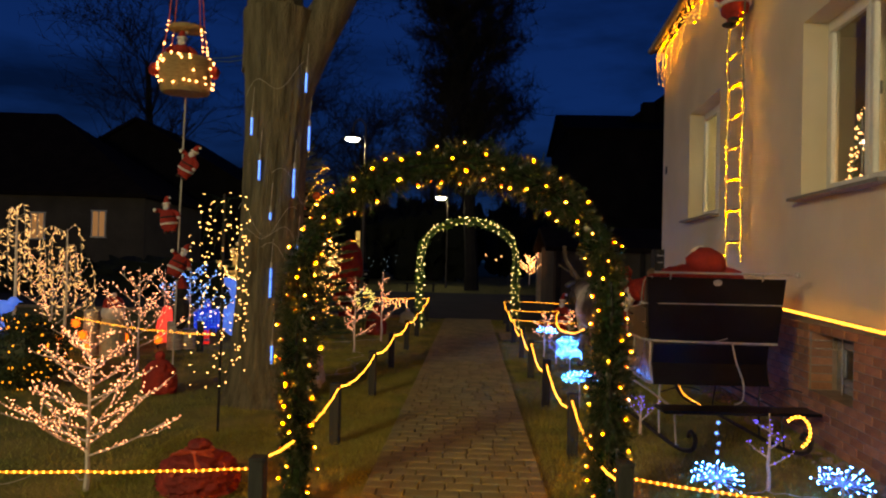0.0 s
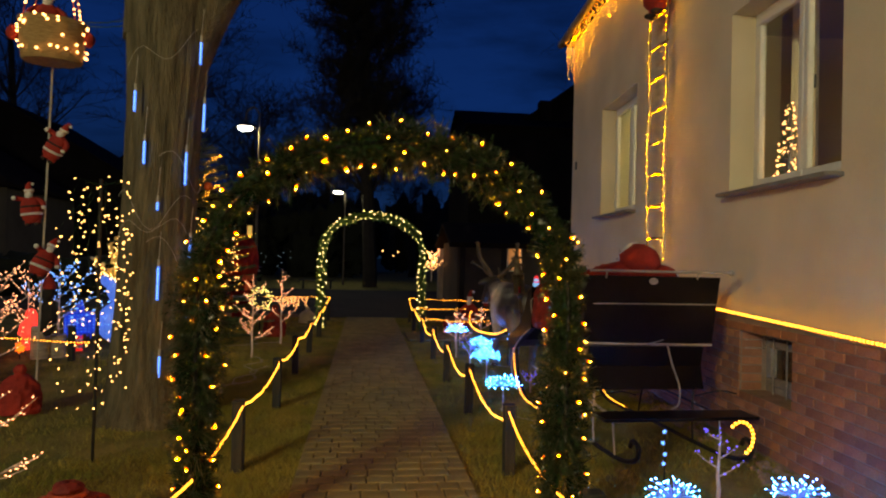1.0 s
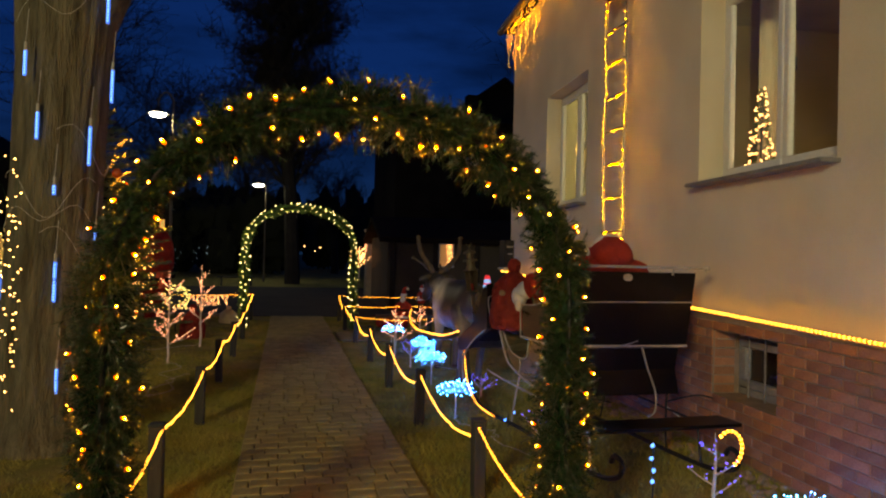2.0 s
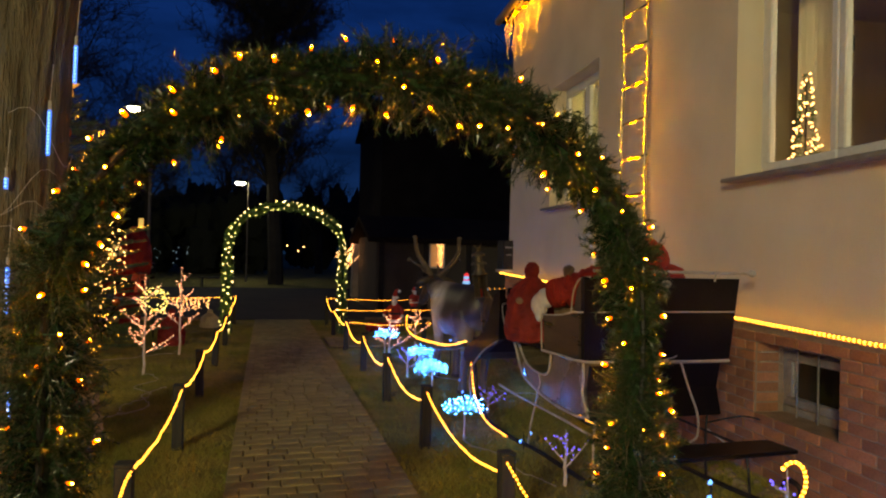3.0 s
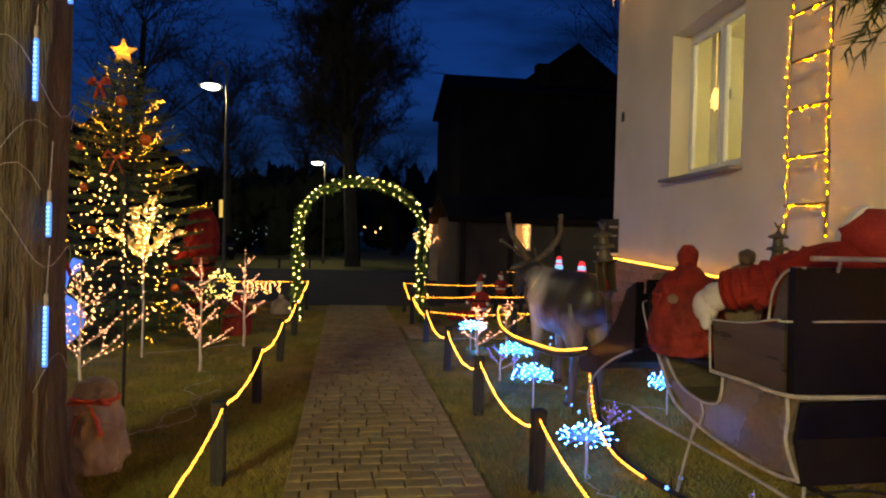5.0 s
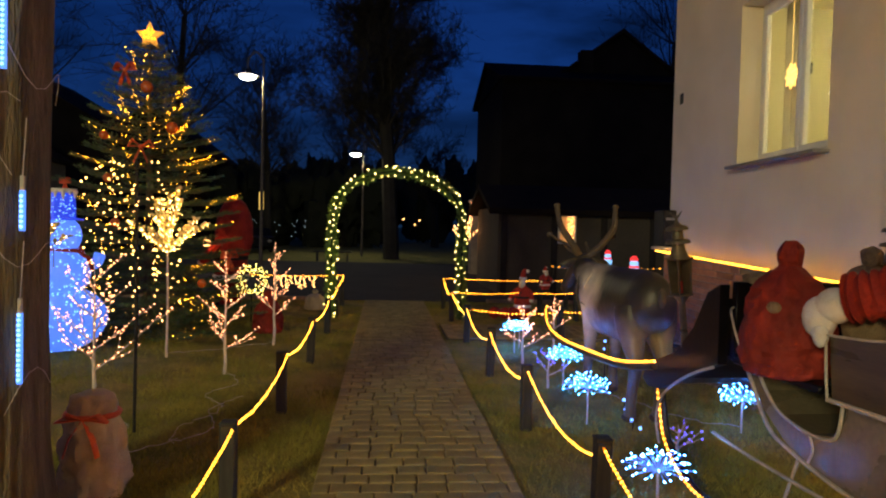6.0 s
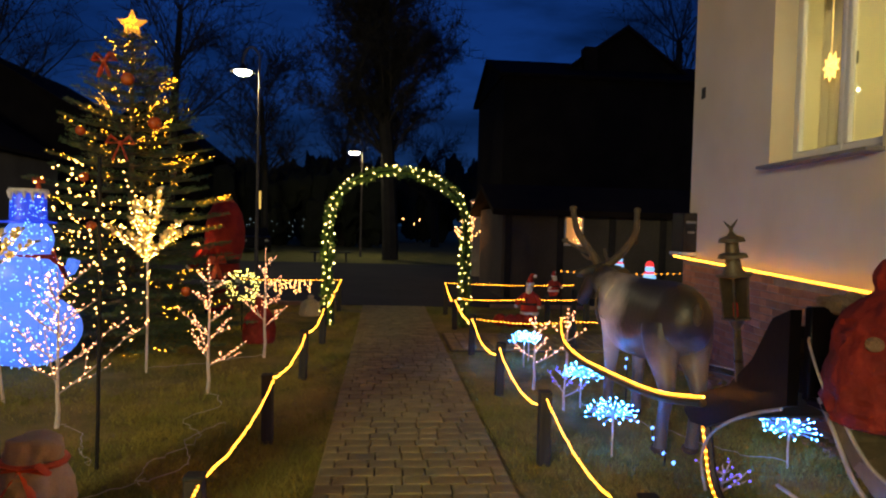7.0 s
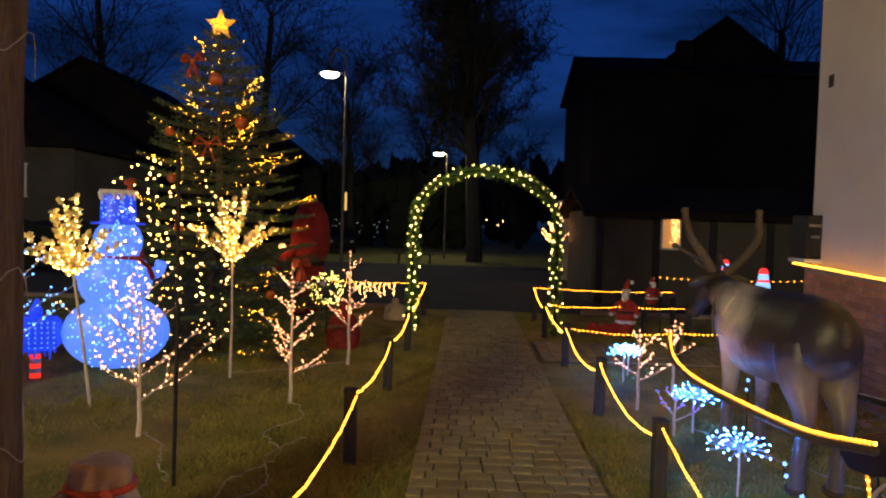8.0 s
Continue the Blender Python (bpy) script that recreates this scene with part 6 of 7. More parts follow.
# ---- fir with fairy lights ----
def fir():
    th = thing("christmas_tree", "tall fir with warm fairy lights and red bows", "christmas tree", pose(-3.75, 15.3, 0))
    r = random.Random(21)
    H, RB = 4.42, 1.78
    def girth(z):
        return RB * max(0.0, 1 - z / H) ** 0.62
    g = Geo()
    g.tube([(0, 0, -0.05), (0.02, 0, 2.0), (0, 0, H)], [0.075, 0.05, 0.012], 9)
    g.make("trunk", BARK, th)
    stems = Geo()
    roots, tips, widths = [], [], []
    ends = []
    z = 0.28
    while z < H - 0.05:
        s = z / H
        reach = girth(z) + 0.04
        n = int(8 + 8 * (1 - s))
        ph = r.uniform(0, 6)
        for k in range(n):
            a = ph + 2 * math.pi * k / n + r.uniform(-0.15, 0.15)
            ln = reach * r.choice((0.72, 0.85, 0.95, 1.0, 1.08))
            rise = 0.12 + 0.42 * s
            base = Vector((0, 0, z))
            tip = Vector((math.cos(a) * ln, math.sin(a) * ln, z + ln * (rise - 0.22)))
            mid = base.lerp(tip, 0.55) - Vector((0, 0, 0.06 * ln))
            limb = curve_points([base, mid, tip], 5)
            stems.tube(limb, [0.012 - 0.001 * q for q in range(len(limb))], 4, cap=False)
            ends.append((a, z, ln, limb))
            twigs = [limb[2:]]
            d = (tip - base).normalized()
            side = d.cross(Vector((0, 0, 1))).normalized()
            m = int(ln / 0.085)
            for j in range(1, m):
                t = j / m
                q = base.lerp(mid, t * 2) if t < 0.5 else mid.lerp(tip, t * 2 - 1)
                if t < 0.25:
                    continue
                for sgn in (-1, 1):
                    tl = (0.10 + 0.30 * ln * (1 - t)) * r.uniform(0.75, 1.1)
                    e = q + (side * sgn * 0.85 + d * 0.62) * tl + Vector((0, 0, r.uniform(-0.05, 0.05) * tl))
                    stems.tube([q, e], [0.004, 0.002], 3, cap=False)
                    twigs.append([q, e])
            for tw in twigs:
                for p, q in zip(tw, tw[1:]):
                    L = (q - p).length
                    ax = (q - p).normalized()
                    u = ax.orthogonal().normalized()
                    w = ax.cross(u)
                    for j in range(max(2, int(L / 0.0085))):
                        pt = p.lerp(q, r.random())
                        b = r.uniform(0, 2 * math.pi)
                        out = u * math.cos(b) + w * math.sin(b) + ax * 0.7 + Vector((0, 0, 0.25))
                        roots.append(pt)
                        tips.append(pt + out * 0.036)
                        widths.append(0.0036)
        z += 0.15 + 0.05 * (1 - s)
    stems.make("branch", BARK, th, kind="stuff")
    blades_object("foliage", roots, tips, widths, NEEDLE, th, "dark green fir needles", "stuff")
    # light chain: runs out along one branch, back in, and sags over to the next
    gw, gb = Geo(), Geo()
    tiers = {}
    for a, z, ln, limb in ends:
        tiers.setdefault(round(z, 3), []).append((a % (2 * math.pi), ln, limb))
    for lev in (4.22, 3.66, 3.28, 2.92, 2.52, 2.1, 1.66, 1.2, 0.75, 0.42):
        z = min(tiers, key=lambda q: abs(q - lev + 0.1))
        row = sorted(tiers[z], key=lambda q: q[0])
        skip = 2 if lev > 2.0 else 3
        for k in range(0, len(row), skip):
            limb = row[k][2]
            nxt = row[(k + skip) % len(row)][2]
            out = [q + Vector((r.uniform(-1, 1) * 0.03, r.uniform(-1, 1) * 0.03, 0.03)) for q in limb[6:]]
            far = nxt[6]
            sag = [out[0].lerp(far, f) * (1 - 0.10 * math.sin(math.pi * f)) - Vector((0, 0, (0.10 + 0.12 * r.random()) * math.sin(math.pi * f))) for f in (0.0, 0.2, 0.4, 0.6, 0.8, 1.0)]
            gw.tube(out + out[::-1] + sag, 0.0022, 3, cap=False)
            full = r.random() < 0.5
            for q in along(out + out[::-1], 0.036):
                if full and lev > 1.9 or r.random() < 0.22:
                    gb.bulb(q + Vector((r.uniform(-1, 1), r.uniform(-1, 1), r.uniform(-0.8, 0.8))) * 0.03, 0.0048 * r.uniform(0.7, 1.2))
            for q in along(sag, 0.045 if lev > 1.9 else 0.07):
                if r.random() < (0.38 if lev > 1.9 else 0.42):
                    gb.bulb(q + Vector((r.uniform(-1, 1), r.uniform(-1, 1), r.uniform(-0.5, 1))) * 0.018, 0.0046 * r.uniform(0.7, 1.2))
    wire = gw.make("light_chain", GREENWIRE, th)
    gb.make("led_chain", L_WARM_TREE, wire, kind="stuff")
    # star on top
    g = Geo()
    poly = []
    for i in range(10):
        rr = 0.21 if i % 2 == 0 else 0.088
        a = math.pi / 2 + math.pi * i / 5
        poly.append((rr * math.cos(a), 4.47 + rr * math.sin(a)))
    g.prism(poly, -0.03, 0.03, axis="y")
    star = g.make("star", STARGOLD, th, "golden glowing star", smooth=False)
    g = Geo()
    for i in range(46):
        a, rr = r.uniform(0, 6.28), r.uniform(0.02, 0.13)
        g.bulb((rr * math.cos(a), -0.035, 4.47 + rr * math.sin(a)), 0.009)
    g.make("led_chain", L_YELLOW, star, kind="stuff")
    # bows and baubles on the side that faces the garden
    def bow(a, z, s=1.0):
        rad = (girth(z) + 0.06) * 0.95
        c = Vector((rad * math.cos(a), rad * math.sin(a), z))
        side = Vector((-math.sin(a), math.cos(a), 0))
        gg = Geo()
        for sg in (-1, 1):
            gg.tube([c, c + side * sg * 0.10 * s + Vector((0, 0, 0.08 * s)), c + side * sg * 0.15 * s, c + side * sg * 0.02], [0.02, 0.06 * s, 0.05 * s, 0.015], 8, flat=0.35)
            gg.tube([c, c + side * sg * 0.05 * s - Vector((0, 0, 0.12 * s)), c + side * sg * 0.08 * s - Vector((0, 0, 0.2 * s))], [0.02, 0.04 * s, 0.035 * s], 6, flat=0.3)
        gg.ball(c, 0.03 * s)
        gg.make("bow", RIBBON, th, "red ribbon bow")
    for a, zz, s in ((-1.35, 2.72, 1.1), (-1.9, 3.85, 1.1), (-2.0, 1.3, 1.3), (-0.4, 1.2, 1.0), (-2.4, 2.2, 0.8)):
        bow(a, zz, s)
    for a, zz in ((-1.3, 3.68), (-0.9, 3.10), (-1.9, 2.95), (-1.55, 1.75), (-0.8, 0.95), (-1.7, 2.35)):
        rad = girth(zz) + 0.04
        gg = Geo()
        gg.ball((rad * math.cos(a), rad * math.sin(a), zz - 0.08), 0.085 if zz > 3 else 0.06, n=16, rings=10)
        gg.make("bauble", ORANGEBALL, th)


L_WARM_TREE = glow("fir_led", (1.0, 0.33, 0.022), 24)
fir()


# ---- lit snowman, blue letter box, small figures ----
def snowman():
    th = thing("lit_snowman", "tall blue-glowing snowman with a tinsel hat", "light figure", pose(-4.2, 13.45, 0, 0, 0, 26))
    g = Geo()
    g.ball((0, 0, 0.47), (0.56, 0.24, 0.42), n=30, rings=14)
    g.make("lower_ball", ICECLOTH, th)
    g = Geo()
    g.ball((-0.02, 0, 1.06), (0.39, 0.20, 0.37), n=26, rings=12)
    g.make("middle_ball", ICECLOTH, th)
    g = Geo()
    g.ball((0.0, 0, 1.50), (0.26, 0.16, 0.26), n=24, rings=12)
    g.make("head", ICECLOTH, th)
    g = Geo()
    g.lathe([(0.27, 1.24), (0.29, 1.26), (0.28, 1.33), (0.25, 1.34)], n=24, squash=0.52)
    g.tube([(0.22, -0.12, 1.30), (0.32, -0.16, 1.22), (0.37, -0.15, 1.08)], [0.05, 0.06, 0.06], 8, flat=0.4)
    g.make("scarf", REDCLOTH, th, "red scarf")
    g = Geo()
    g.lathe([(0.28, 1.69), (0.28, 1.71), (0.19, 1.72), (0.18, 2.02), (0.02, 2.03)], n=24, squash=0.55)
    hat = g.make("hat", BLUECLOTH, th, "blue tinsel hat")
    g = Geo()
    for k in range(14):
        a = 2 * math.pi * k / 14
        g.tube([(0.185 * math.cos(a), 0.105 * math.sin(a), 2.05), (0.19 * math.cos(a), 0.11 * math.sin(a), 2.0 - 0.07 * (k % 3) / 2)], [0.032, 0.007], 6)
    g.lathe([(0.19, 2.03), (0.2, 2.04), (0.2, 2.07), (0.19, 2.08)], n=24, squash=0.56)
    g.make("snow_fringe", WHITEFUR, hat, "white fringe")
    for sg in (-1, 1):
        g = Geo()
        g.tube(curve_points([(sg * 0.32, 0, 1.12), (sg * 0.42, 0, 1.16), (sg * 0.46, -0.02, 1.27)], 4), 0.07, 10)
        g.make("arm", ICECLOTH, th)
    g = Geo()
    r = random.Random(3)
    for i in range(230):
        z = r.uniform(0.08, 1.74)
        hw = 0.56 * math.sqrt(max(0, 1 - ((z - 0.47) / 0.42) ** 2)) if z < 0.78 else (0.39 * math.sqrt(max(0, 1 - ((z - 1.06) / 0.37) ** 2)) if z < 1.3 else 0.26 * math.sqrt(max(0, 1 - ((z - 1.5) / 0.26) ** 2)))
        x = r.uniform(-0.9, 0.9) * hw
        yy = (0.24 if z < 0.78 else 0.20 if z < 1.3 else 0.16) * math.sqrt(max(0, 1 - (x / max(hw, 0.01)) ** 2)) * 1.0
        g.bulb((x, -yy - 0.002, z), 0.0085)
    for i in range(40):
        a = r.uniform(-2.8, -0.3)
        g.bulb((0.187 * math.cos(a), 0.107 * math.sin(a), r.uniform(1.74, 2.0)), 0.007)
    g.make("led_chain", L_ICE, th, kind="stuff")


snowman()


def letter_box():
    th = thing("lit_letter_box", "blue glowing letter box on a striped pole", "light figure", pose(-4.92, 13.1, 0, 0, 0, 20))
    for k in range(6):
        g = Geo()
        g.lathe([(0.055, k * 0.052), (0.055, k * 0.052 + 0.052)], n=12)
        g.make("pole_band", [L_RED_SOFT, WHITEFUR][k % 2], th)
    g = Geo()
    g.box((0, 0, 0.48), (0.47, 0.30, 0.36), bev=0.05)
    box = g.make("box", BLUECLOTH, th)
    g = Geo()
    for k in range(10):
        x = -0.22 + 0.049 * k
        g.tube([(x, -0.15, 0.32), (x, -0.15, 0.29 - 0.04 * (k % 3))], [0.02, 0.004], 5)
    g.make("icicle_fringe", BLUECLOTH, box)
    g = Geo()
    for i in range(6):
        for j in range(8):
            g.bulb((-0.21 + 0.06 * j, -0.153, 0.345 + 0.054 * i), 0.008)
    g.make("led_chain", L_BLUE, box, kind="stuff")
    g = Geo()
    g.ball((0.0, 0, 0.72), (0.07, 0.05, 0.08))
    g.tube([(0.0, 0, 0.76), (0.015, 0, 0.86)], [0.05, 0.02], 8)
    g.make("top_figure", BLUECLOTH, th)


L_RED_SOFT = glow("red_lit_plastic", (1.0, 0.03, 0.02), 0.8, (0.6, 0.03, 0.03))
letter_box()
g = Geo()
g.lathe([(0.10, 0.0), (0.13, 0.04), (0.13, 0.22), (0.2, 0.26), (0.17, 0.42), (0.1, 0.5), (0.1, 0.6), (0.06, 0.68), (0.02, 0.7)], n=18, squash=0.8)
tagged(g.make("lit_gnome", glow("red_lit_figure", (1.0, 0.05, 0.03), 1.4, (0.6, 0.05, 0.05)), at=pose(-5.75, 13.2, 0)), "small red glowing gnome figure", "light figure")
for x, y, rr, h in ((-5.15, 12.2, 0.13, 0.5), (-4.95, 12.35, 0.11, 0.36), (-6.5, 10.6, 0.12, 0.55), (-6.1, 11.2, 0.13, 0.75)):
    g = Geo()
    g.lathe([(rr, 0), (rr * 1.02, h * 0.5), (rr * 0.98, h), (0.01, h + 0.004)], n=16, fold=0.02)
    tagged(g.make("birch_log", BIRCH, at=pose(x, y, 0)), "upright birch log on the lawn", "log", "birch logs")
g = Geo()
g.lathe([(0.20, 0.0), (0.20, 0.35), (0.17, 0.62)], n=18, mi=2)
g.ball((0, 0, 0.72), (0.19, 0.18, 0.16), 1, lump=0.15)
g.lathe([(0.17, 0.80), (0.15, 0.92), (0.09, 0.97), (0.02, 0.98)], n=16, mi=0)
g.ball((0, 0, 1.0), 0.045, 1)
tagged(g.make("santa_log_figure", [REDCLOTH, WHITEFUR, BURLAP], at=pose(-5.75, 11.2, 0)), "log figure with a santa hat and beard", "figure")
g = Geo()
g.ball((0, 0, 0.3), (0.14, 0.12, 0.3), 0, lump=0.15)
g.ball((0, -0.02, 0.68), (0.1, 0.1, 0.12), 0, lump=0.15)
g.lathe([(0.11, 0.74), (0.08, 0.85), (0.01, 0.95)], n=12, mi=1)
tagged(g.make("garden_gnome", [BLACKCLOTH, REDCLOTH], at=pose(-5.0, 12.1, 0.36)), "dark garden gnome figure on a birch log", "figure")
for i, (x, y, z) in enumerate(((-6.45, 10.9, 0.25), (-6.15, 11.0, 0.35), (-5.95, 10.8, 0.2), (-5.6, 11.3, 0.3), (-5.35, 12.0, 0.2), (-6.5, 11.4, 0.5), (-5.5, 12.3, 0.15))):
    g = Geo()
    poly = []
    for k in range(16):
        rr = 0.085 if k % 2 == 0 else 0.045
        poly.append((rr * math.cos(math.pi * k / 8), rr * math.sin(math.pi * k / 8)))
    g.prism(poly, -0.02, 0.02, axis="y")
    g.tube([(0, 0.0, -z), (0, 0.0, -0.04)], 0.006, 5, mi=1)
    tagged(g.make("star_light", [L_ORANGE, IRON], at=pose(x, y, z, 0, 0, rnd.uniform(-30, 30)), smooth=False), "small orange star light on a stake", "star light", "orange stars")


def lit_bush():
    th = thing("box_bush", "round dark bush sprinkled with yellow lights", "bush", pose(-5.4, 8.4, 0))
    r = random.Random(6)
    roots, tips, widths = [], [], []
    gb = Geo()
    for i in range(6500):
        d = Vector((r.gauss(0, 1), r.gauss(0, 1), r.gauss(0, 1))).normalized()
        rad = 0.52 * (0.8 + 0.2 * r.random()) * (1 + 0.14 * noise.noise(d * 2.5))
        q = Vector((d.x * rad, d.y * rad, 0.45 + d.z * rad * 0.85))
        if q.z < 0:
            continue
        roots.append(q)
        tips.append(q + (d + Vector((r.uniform(-1, 1), r.uniform(-1, 1), r.uniform(-1, 1)))) * 0.04)
        widths.append(0.009)
        if i % 46 == 0:
            gb.bulb(q + d * 0.02, 0.011)
    blades_object("foliage", roots, tips, widths, BUSH, th, "", "stuff")
    g = Geo()
    g.ball((0, 0, 0.42), (0.40, 0.40, 0.38), lump=0.2)
    g.make("branch_core", BUSH, th)
    gb.make("led_chain", L_YELLOW, th, kind="stuff")


lit_bush()
for x, y, z, a in ((-5.75, 8.5, 0.99, 20), (-5.65, 8.2, 0.72, -20)):
    g = Geo()
    g.ball((0, 0, 0), (0.15, 0.07, 0.085), n=16, rings=10)
    g.ball((0.13, 0, 0.07), 0.06)
    g.tube([(0.18, 0, 0.07), (0.23, 0, 0.06)], [0.015, 0.003], 6)
    g.tube([(-0.1, 0, 0.0), (-0.28, 0, 0.01)], [0.06, 0.035], 8, flat=0.4)
    g.tube([(0, 0.0, -0.08), (0, 0.0, -z + 0.3)], 0.006, 5)
    tagged(g.make("lit_bird", ICECLOTH, at=pose(x, y, z, 0, 0, a)), "blue glowing acrylic bird on the bush", "light figure", "lit birds")


# wreath, low light net and bits beside the far arch
g = Geo()
roots, tips, widths = [], [], []
r = random.Random(8)
for i in range(1500):
    a = r.uniform(0, 6.283)
    c = Vector((0.20 * math.cos(a), 0, 0.20 * math.sin(a)))
    d = Vector((r.gauss(0, 1), r.gauss(0, 1), r.gauss(0, 1))).normalized()
    roots.append(c + d * 0.05)
    tips.append(c + d * 0.10)
    widths.append(0.004)
wr = thing("lit_wreath", "round green wreath of lime-white lights", "wreath", pose(-2.45, 16.6, 0.72, 0, 0, 10))
blades_object("greenery", roots, tips, widths, GARLAND, wr, "", "stuff")
for i in range(110):
    a = r.uniform(0, 6.283)
    g.bulb((0.20 * math.cos(a) + r.gauss(0, 0.045), r.gauss(0, 0.05), 0.20 * math.sin(a) + r.gauss(0, 0.045)), 0.012)
g.make("led_chain", L_GREENW, wr, kind="stuff")
g = Geo()
g.tube([(0, 0, -0.72), (0, 0, -0.2)], 0.012, 6)
g.make("stand", IRON, wr)
g, gw = Geo(), Geo()
for i in range(9):
    x = -2.42 + i * 0.095
    ln = 0.12 + 0.18 * abs(math.sin(i * 0.9))
    gw.tube([(x, 19.24, 0.62), (x, 19.24, 0.62 - ln)], 0.003, 4)
    for k in range(int(ln / 0.035)):
        g.bulb((x + r.uniform(-0.03, 0.03), 19.24 + r.uniform(-0.03, 0.03), 0.60 - k * 0.035), 0.013)
net = thing("icicle_lights", "short icicle lights hanging from the street rope", "icicle lights")
gw.make("cable", WIRE, net)
g.make("led_chain", L_WARM, net, kind="stuff")


# ---- on the house: icicles, ladder, mailbox, number ----
g, gw = Geo(), Geo()
r = random.Random(14)
y = 14.7
while y > 9.2:
    ln = (0.25 + 0.55 * r.random()) * (1.25 if y > 12.6 else 0.75)
    pts = [Vector((3.80 + r.uniform(-0.03, 0.05), y + r.uniform(-0.02, 0.02), 6.27 - ln * k / 5)) for k in range(6)]
    gw.tube(pts, 0.0025, 4)
    for q in along(pts, 0.065):
        g.bulb(q + Vector((r.uniform(-1, 1), r.uniform(-1, 1), 0)) * 0.012, 0.0066, 1 if r.random() < 0.05 else 0)
    y -= 0.12
ic = thing("icicle_lights", "amber icicle lights hanging from the gutter", "icicle lights")
gw.make("cable", WIRE, ic)
g.make("led_chain", [L_ICICLE, L_GOLD_STRONG], ic, kind="stuff")

lad = thing("lit_rope_ladder", "hanging ladder wrapped in amber lights", "ladder", pose(3.5, 9.08, 1.78))
LH = 4.5
for s in (-0.25, 0.25):
    g = Geo()
    pts = [Vector((0.01 * math.sin(k), s, k * 0.25)) for k in range(int(LH / 0.25) + 1)]
    g.tube(pts, 0.011, 6)
    side = g.make("side_rope", BROWNWOOD, lad)
    g = Geo()
    for q in along(pts, 0.085):
        g.bulb(q + Vector((-0.014 + r.uniform(-0.01, 0.01), r.uniform(-0.018, 0.018), 0)), 0.0036, 1 if r.random() < 0.22 else 0)
    g.make("led_chain", [L_GOLD, L_GOLD_STRONG], side, kind="stuff")
for s in (-0.25, 0.25):
    g = Geo()
    g.tube([(0.0, s, LH - 0.02), (0.12, s, LH + 0.06), (0.25, s, LH + 0.05)], 0.008, 6)
    g.make("hook", IRON, lad)
for k in range(11):
    g = Geo()
    z = 0.26 + k * 0.405
    g.tube([(0, -0.27, z), (0, 0.27, z)], 0.013, 7)
    rung = g.make("rung", BROWNWOOD, lad)
    g = Geo()
    for j in range(6 + k % 3 * 3):
        g.bulb((r.uniform(-0.02, 0.0), r.uniform(-0.23, 0.23), z + r.uniform(-0.03, 0.0)), 0.0036)
    g.make("led_chain", L_GOLD, rung, kind="stuff")

mb = thing("letter_box", "dark metal letter box on the house corner", "letter box", pose(3.90, 14.66, 1.58))
g = Geo()
g.box((0, 0, 0.2), (0.22, 0.44, 0.54), bev=0.015)
g.make("box", IRON, mb)
g = Geo()
g.box((0.0, -0.225, 0.34), (0.15, 0.012, 0.035), bev=0.004)
g.make("slot", STEEL, mb)
g = Geo()
g.box((0.0, -0.226, 0.2), (0.1, 0.008, 0.03), bev=0.002)
g.make("plate", STEEL, mb)
g = Geo()
g.box((0.0, 0, -0.1), (0.26, 0.5, 0.05), bev=0.01)
g.make("bracket", STUCCO, mb)
g = Geo()
for k, (dy, w) in enumerate(((0.0, 0.05), (0.07, 0.05))):
    g.box((WX - 0.006, 14.34 + dy, 3.68), (0.012, w, 0.15), bev=0.003)
tagged(g.make("wall_plate", IRON), "small dark plate with two bars on the wall", "plate")

# window ornaments
def window_tree(m, h):
    th = thing("window_tree", "small fairy-lit fir standing in the window", "christmas tree", m)
    r = random.Random(2)
    roots, tips, widths = [], [], []
    gb = Geo()
    for i in range(1500):
        z = r.random() ** 1.3 * h
        a = r.uniform(0, 6.283)
        rad = 0.14 * (1 - z / h) * (0.4 + 0.6 * r.random()) + 0.01
        q = Vector((rad * math.cos(a), rad * math.sin(a), z + 0.08))
        roots.append(q)
        tips.append(q + Vector((math.cos(a), math.sin(a), -0.2)) * 0.03)
        widths.append(0.005)
        if i % 17 == 0:
            gb.bulb(q + Vector((math.cos(a), math.sin(a), 0)) * 0.02, 0.011)
    blades_object("foliage", roots, tips, widths, NEEDLE, th, "", "stuff")
    g = Geo()
    g.lathe([(0.06, 0), (0.075, 0.09), (0.02, 0.1)], n=14)
    g.tube([(0, 0, 0.05), (0, 0, h)], 0.01, 6)
    g.make("pot", BROWNWOOD, th)
    gb.make("led_chain", L_WARM, th, kind="stuff")


window_tree(pose(4.47, 7.28, 2.44), 0.85)
g = Geo()
g.box((4.53, 6.615, 2.42), (0.36, 1.85, 0.04), bev=0.01)
g.box((4.53, 11.54, 2.48), (0.36, 1.86, 0.04), bev=0.01)
tagged(g.make("window_board", PVC, smooth=False), "white inner window board", "window board", kind="structure")


def drape(y0, y1, x, z0, z1, label):
    g = Geo()
    n = 40
    vs, fs = [], []
    for k in range(n + 1):
        yy = y0 + (y1 - y0) * k / n
        dx = 0.03 * math.sin(k * 1.3) + 0.012 * math.sin(k * 2.9)
        vs += [(x + dx, yy, z0), (x + dx * 0.7, yy, z1), (x + dx + 0.004, yy, z0), (x + dx * 0.7 + 0.004, yy, z1)]
    for k in range(n):
        a, b = 4 * k, 4 * k + 4
        fs += [(a, b, b + 1, a + 1), (a + 2, a + 3, b + 3, b + 2)]
    g.add(vs, fs)
    tagged(g.make("curtain", CURTAIN), label, "curtain")


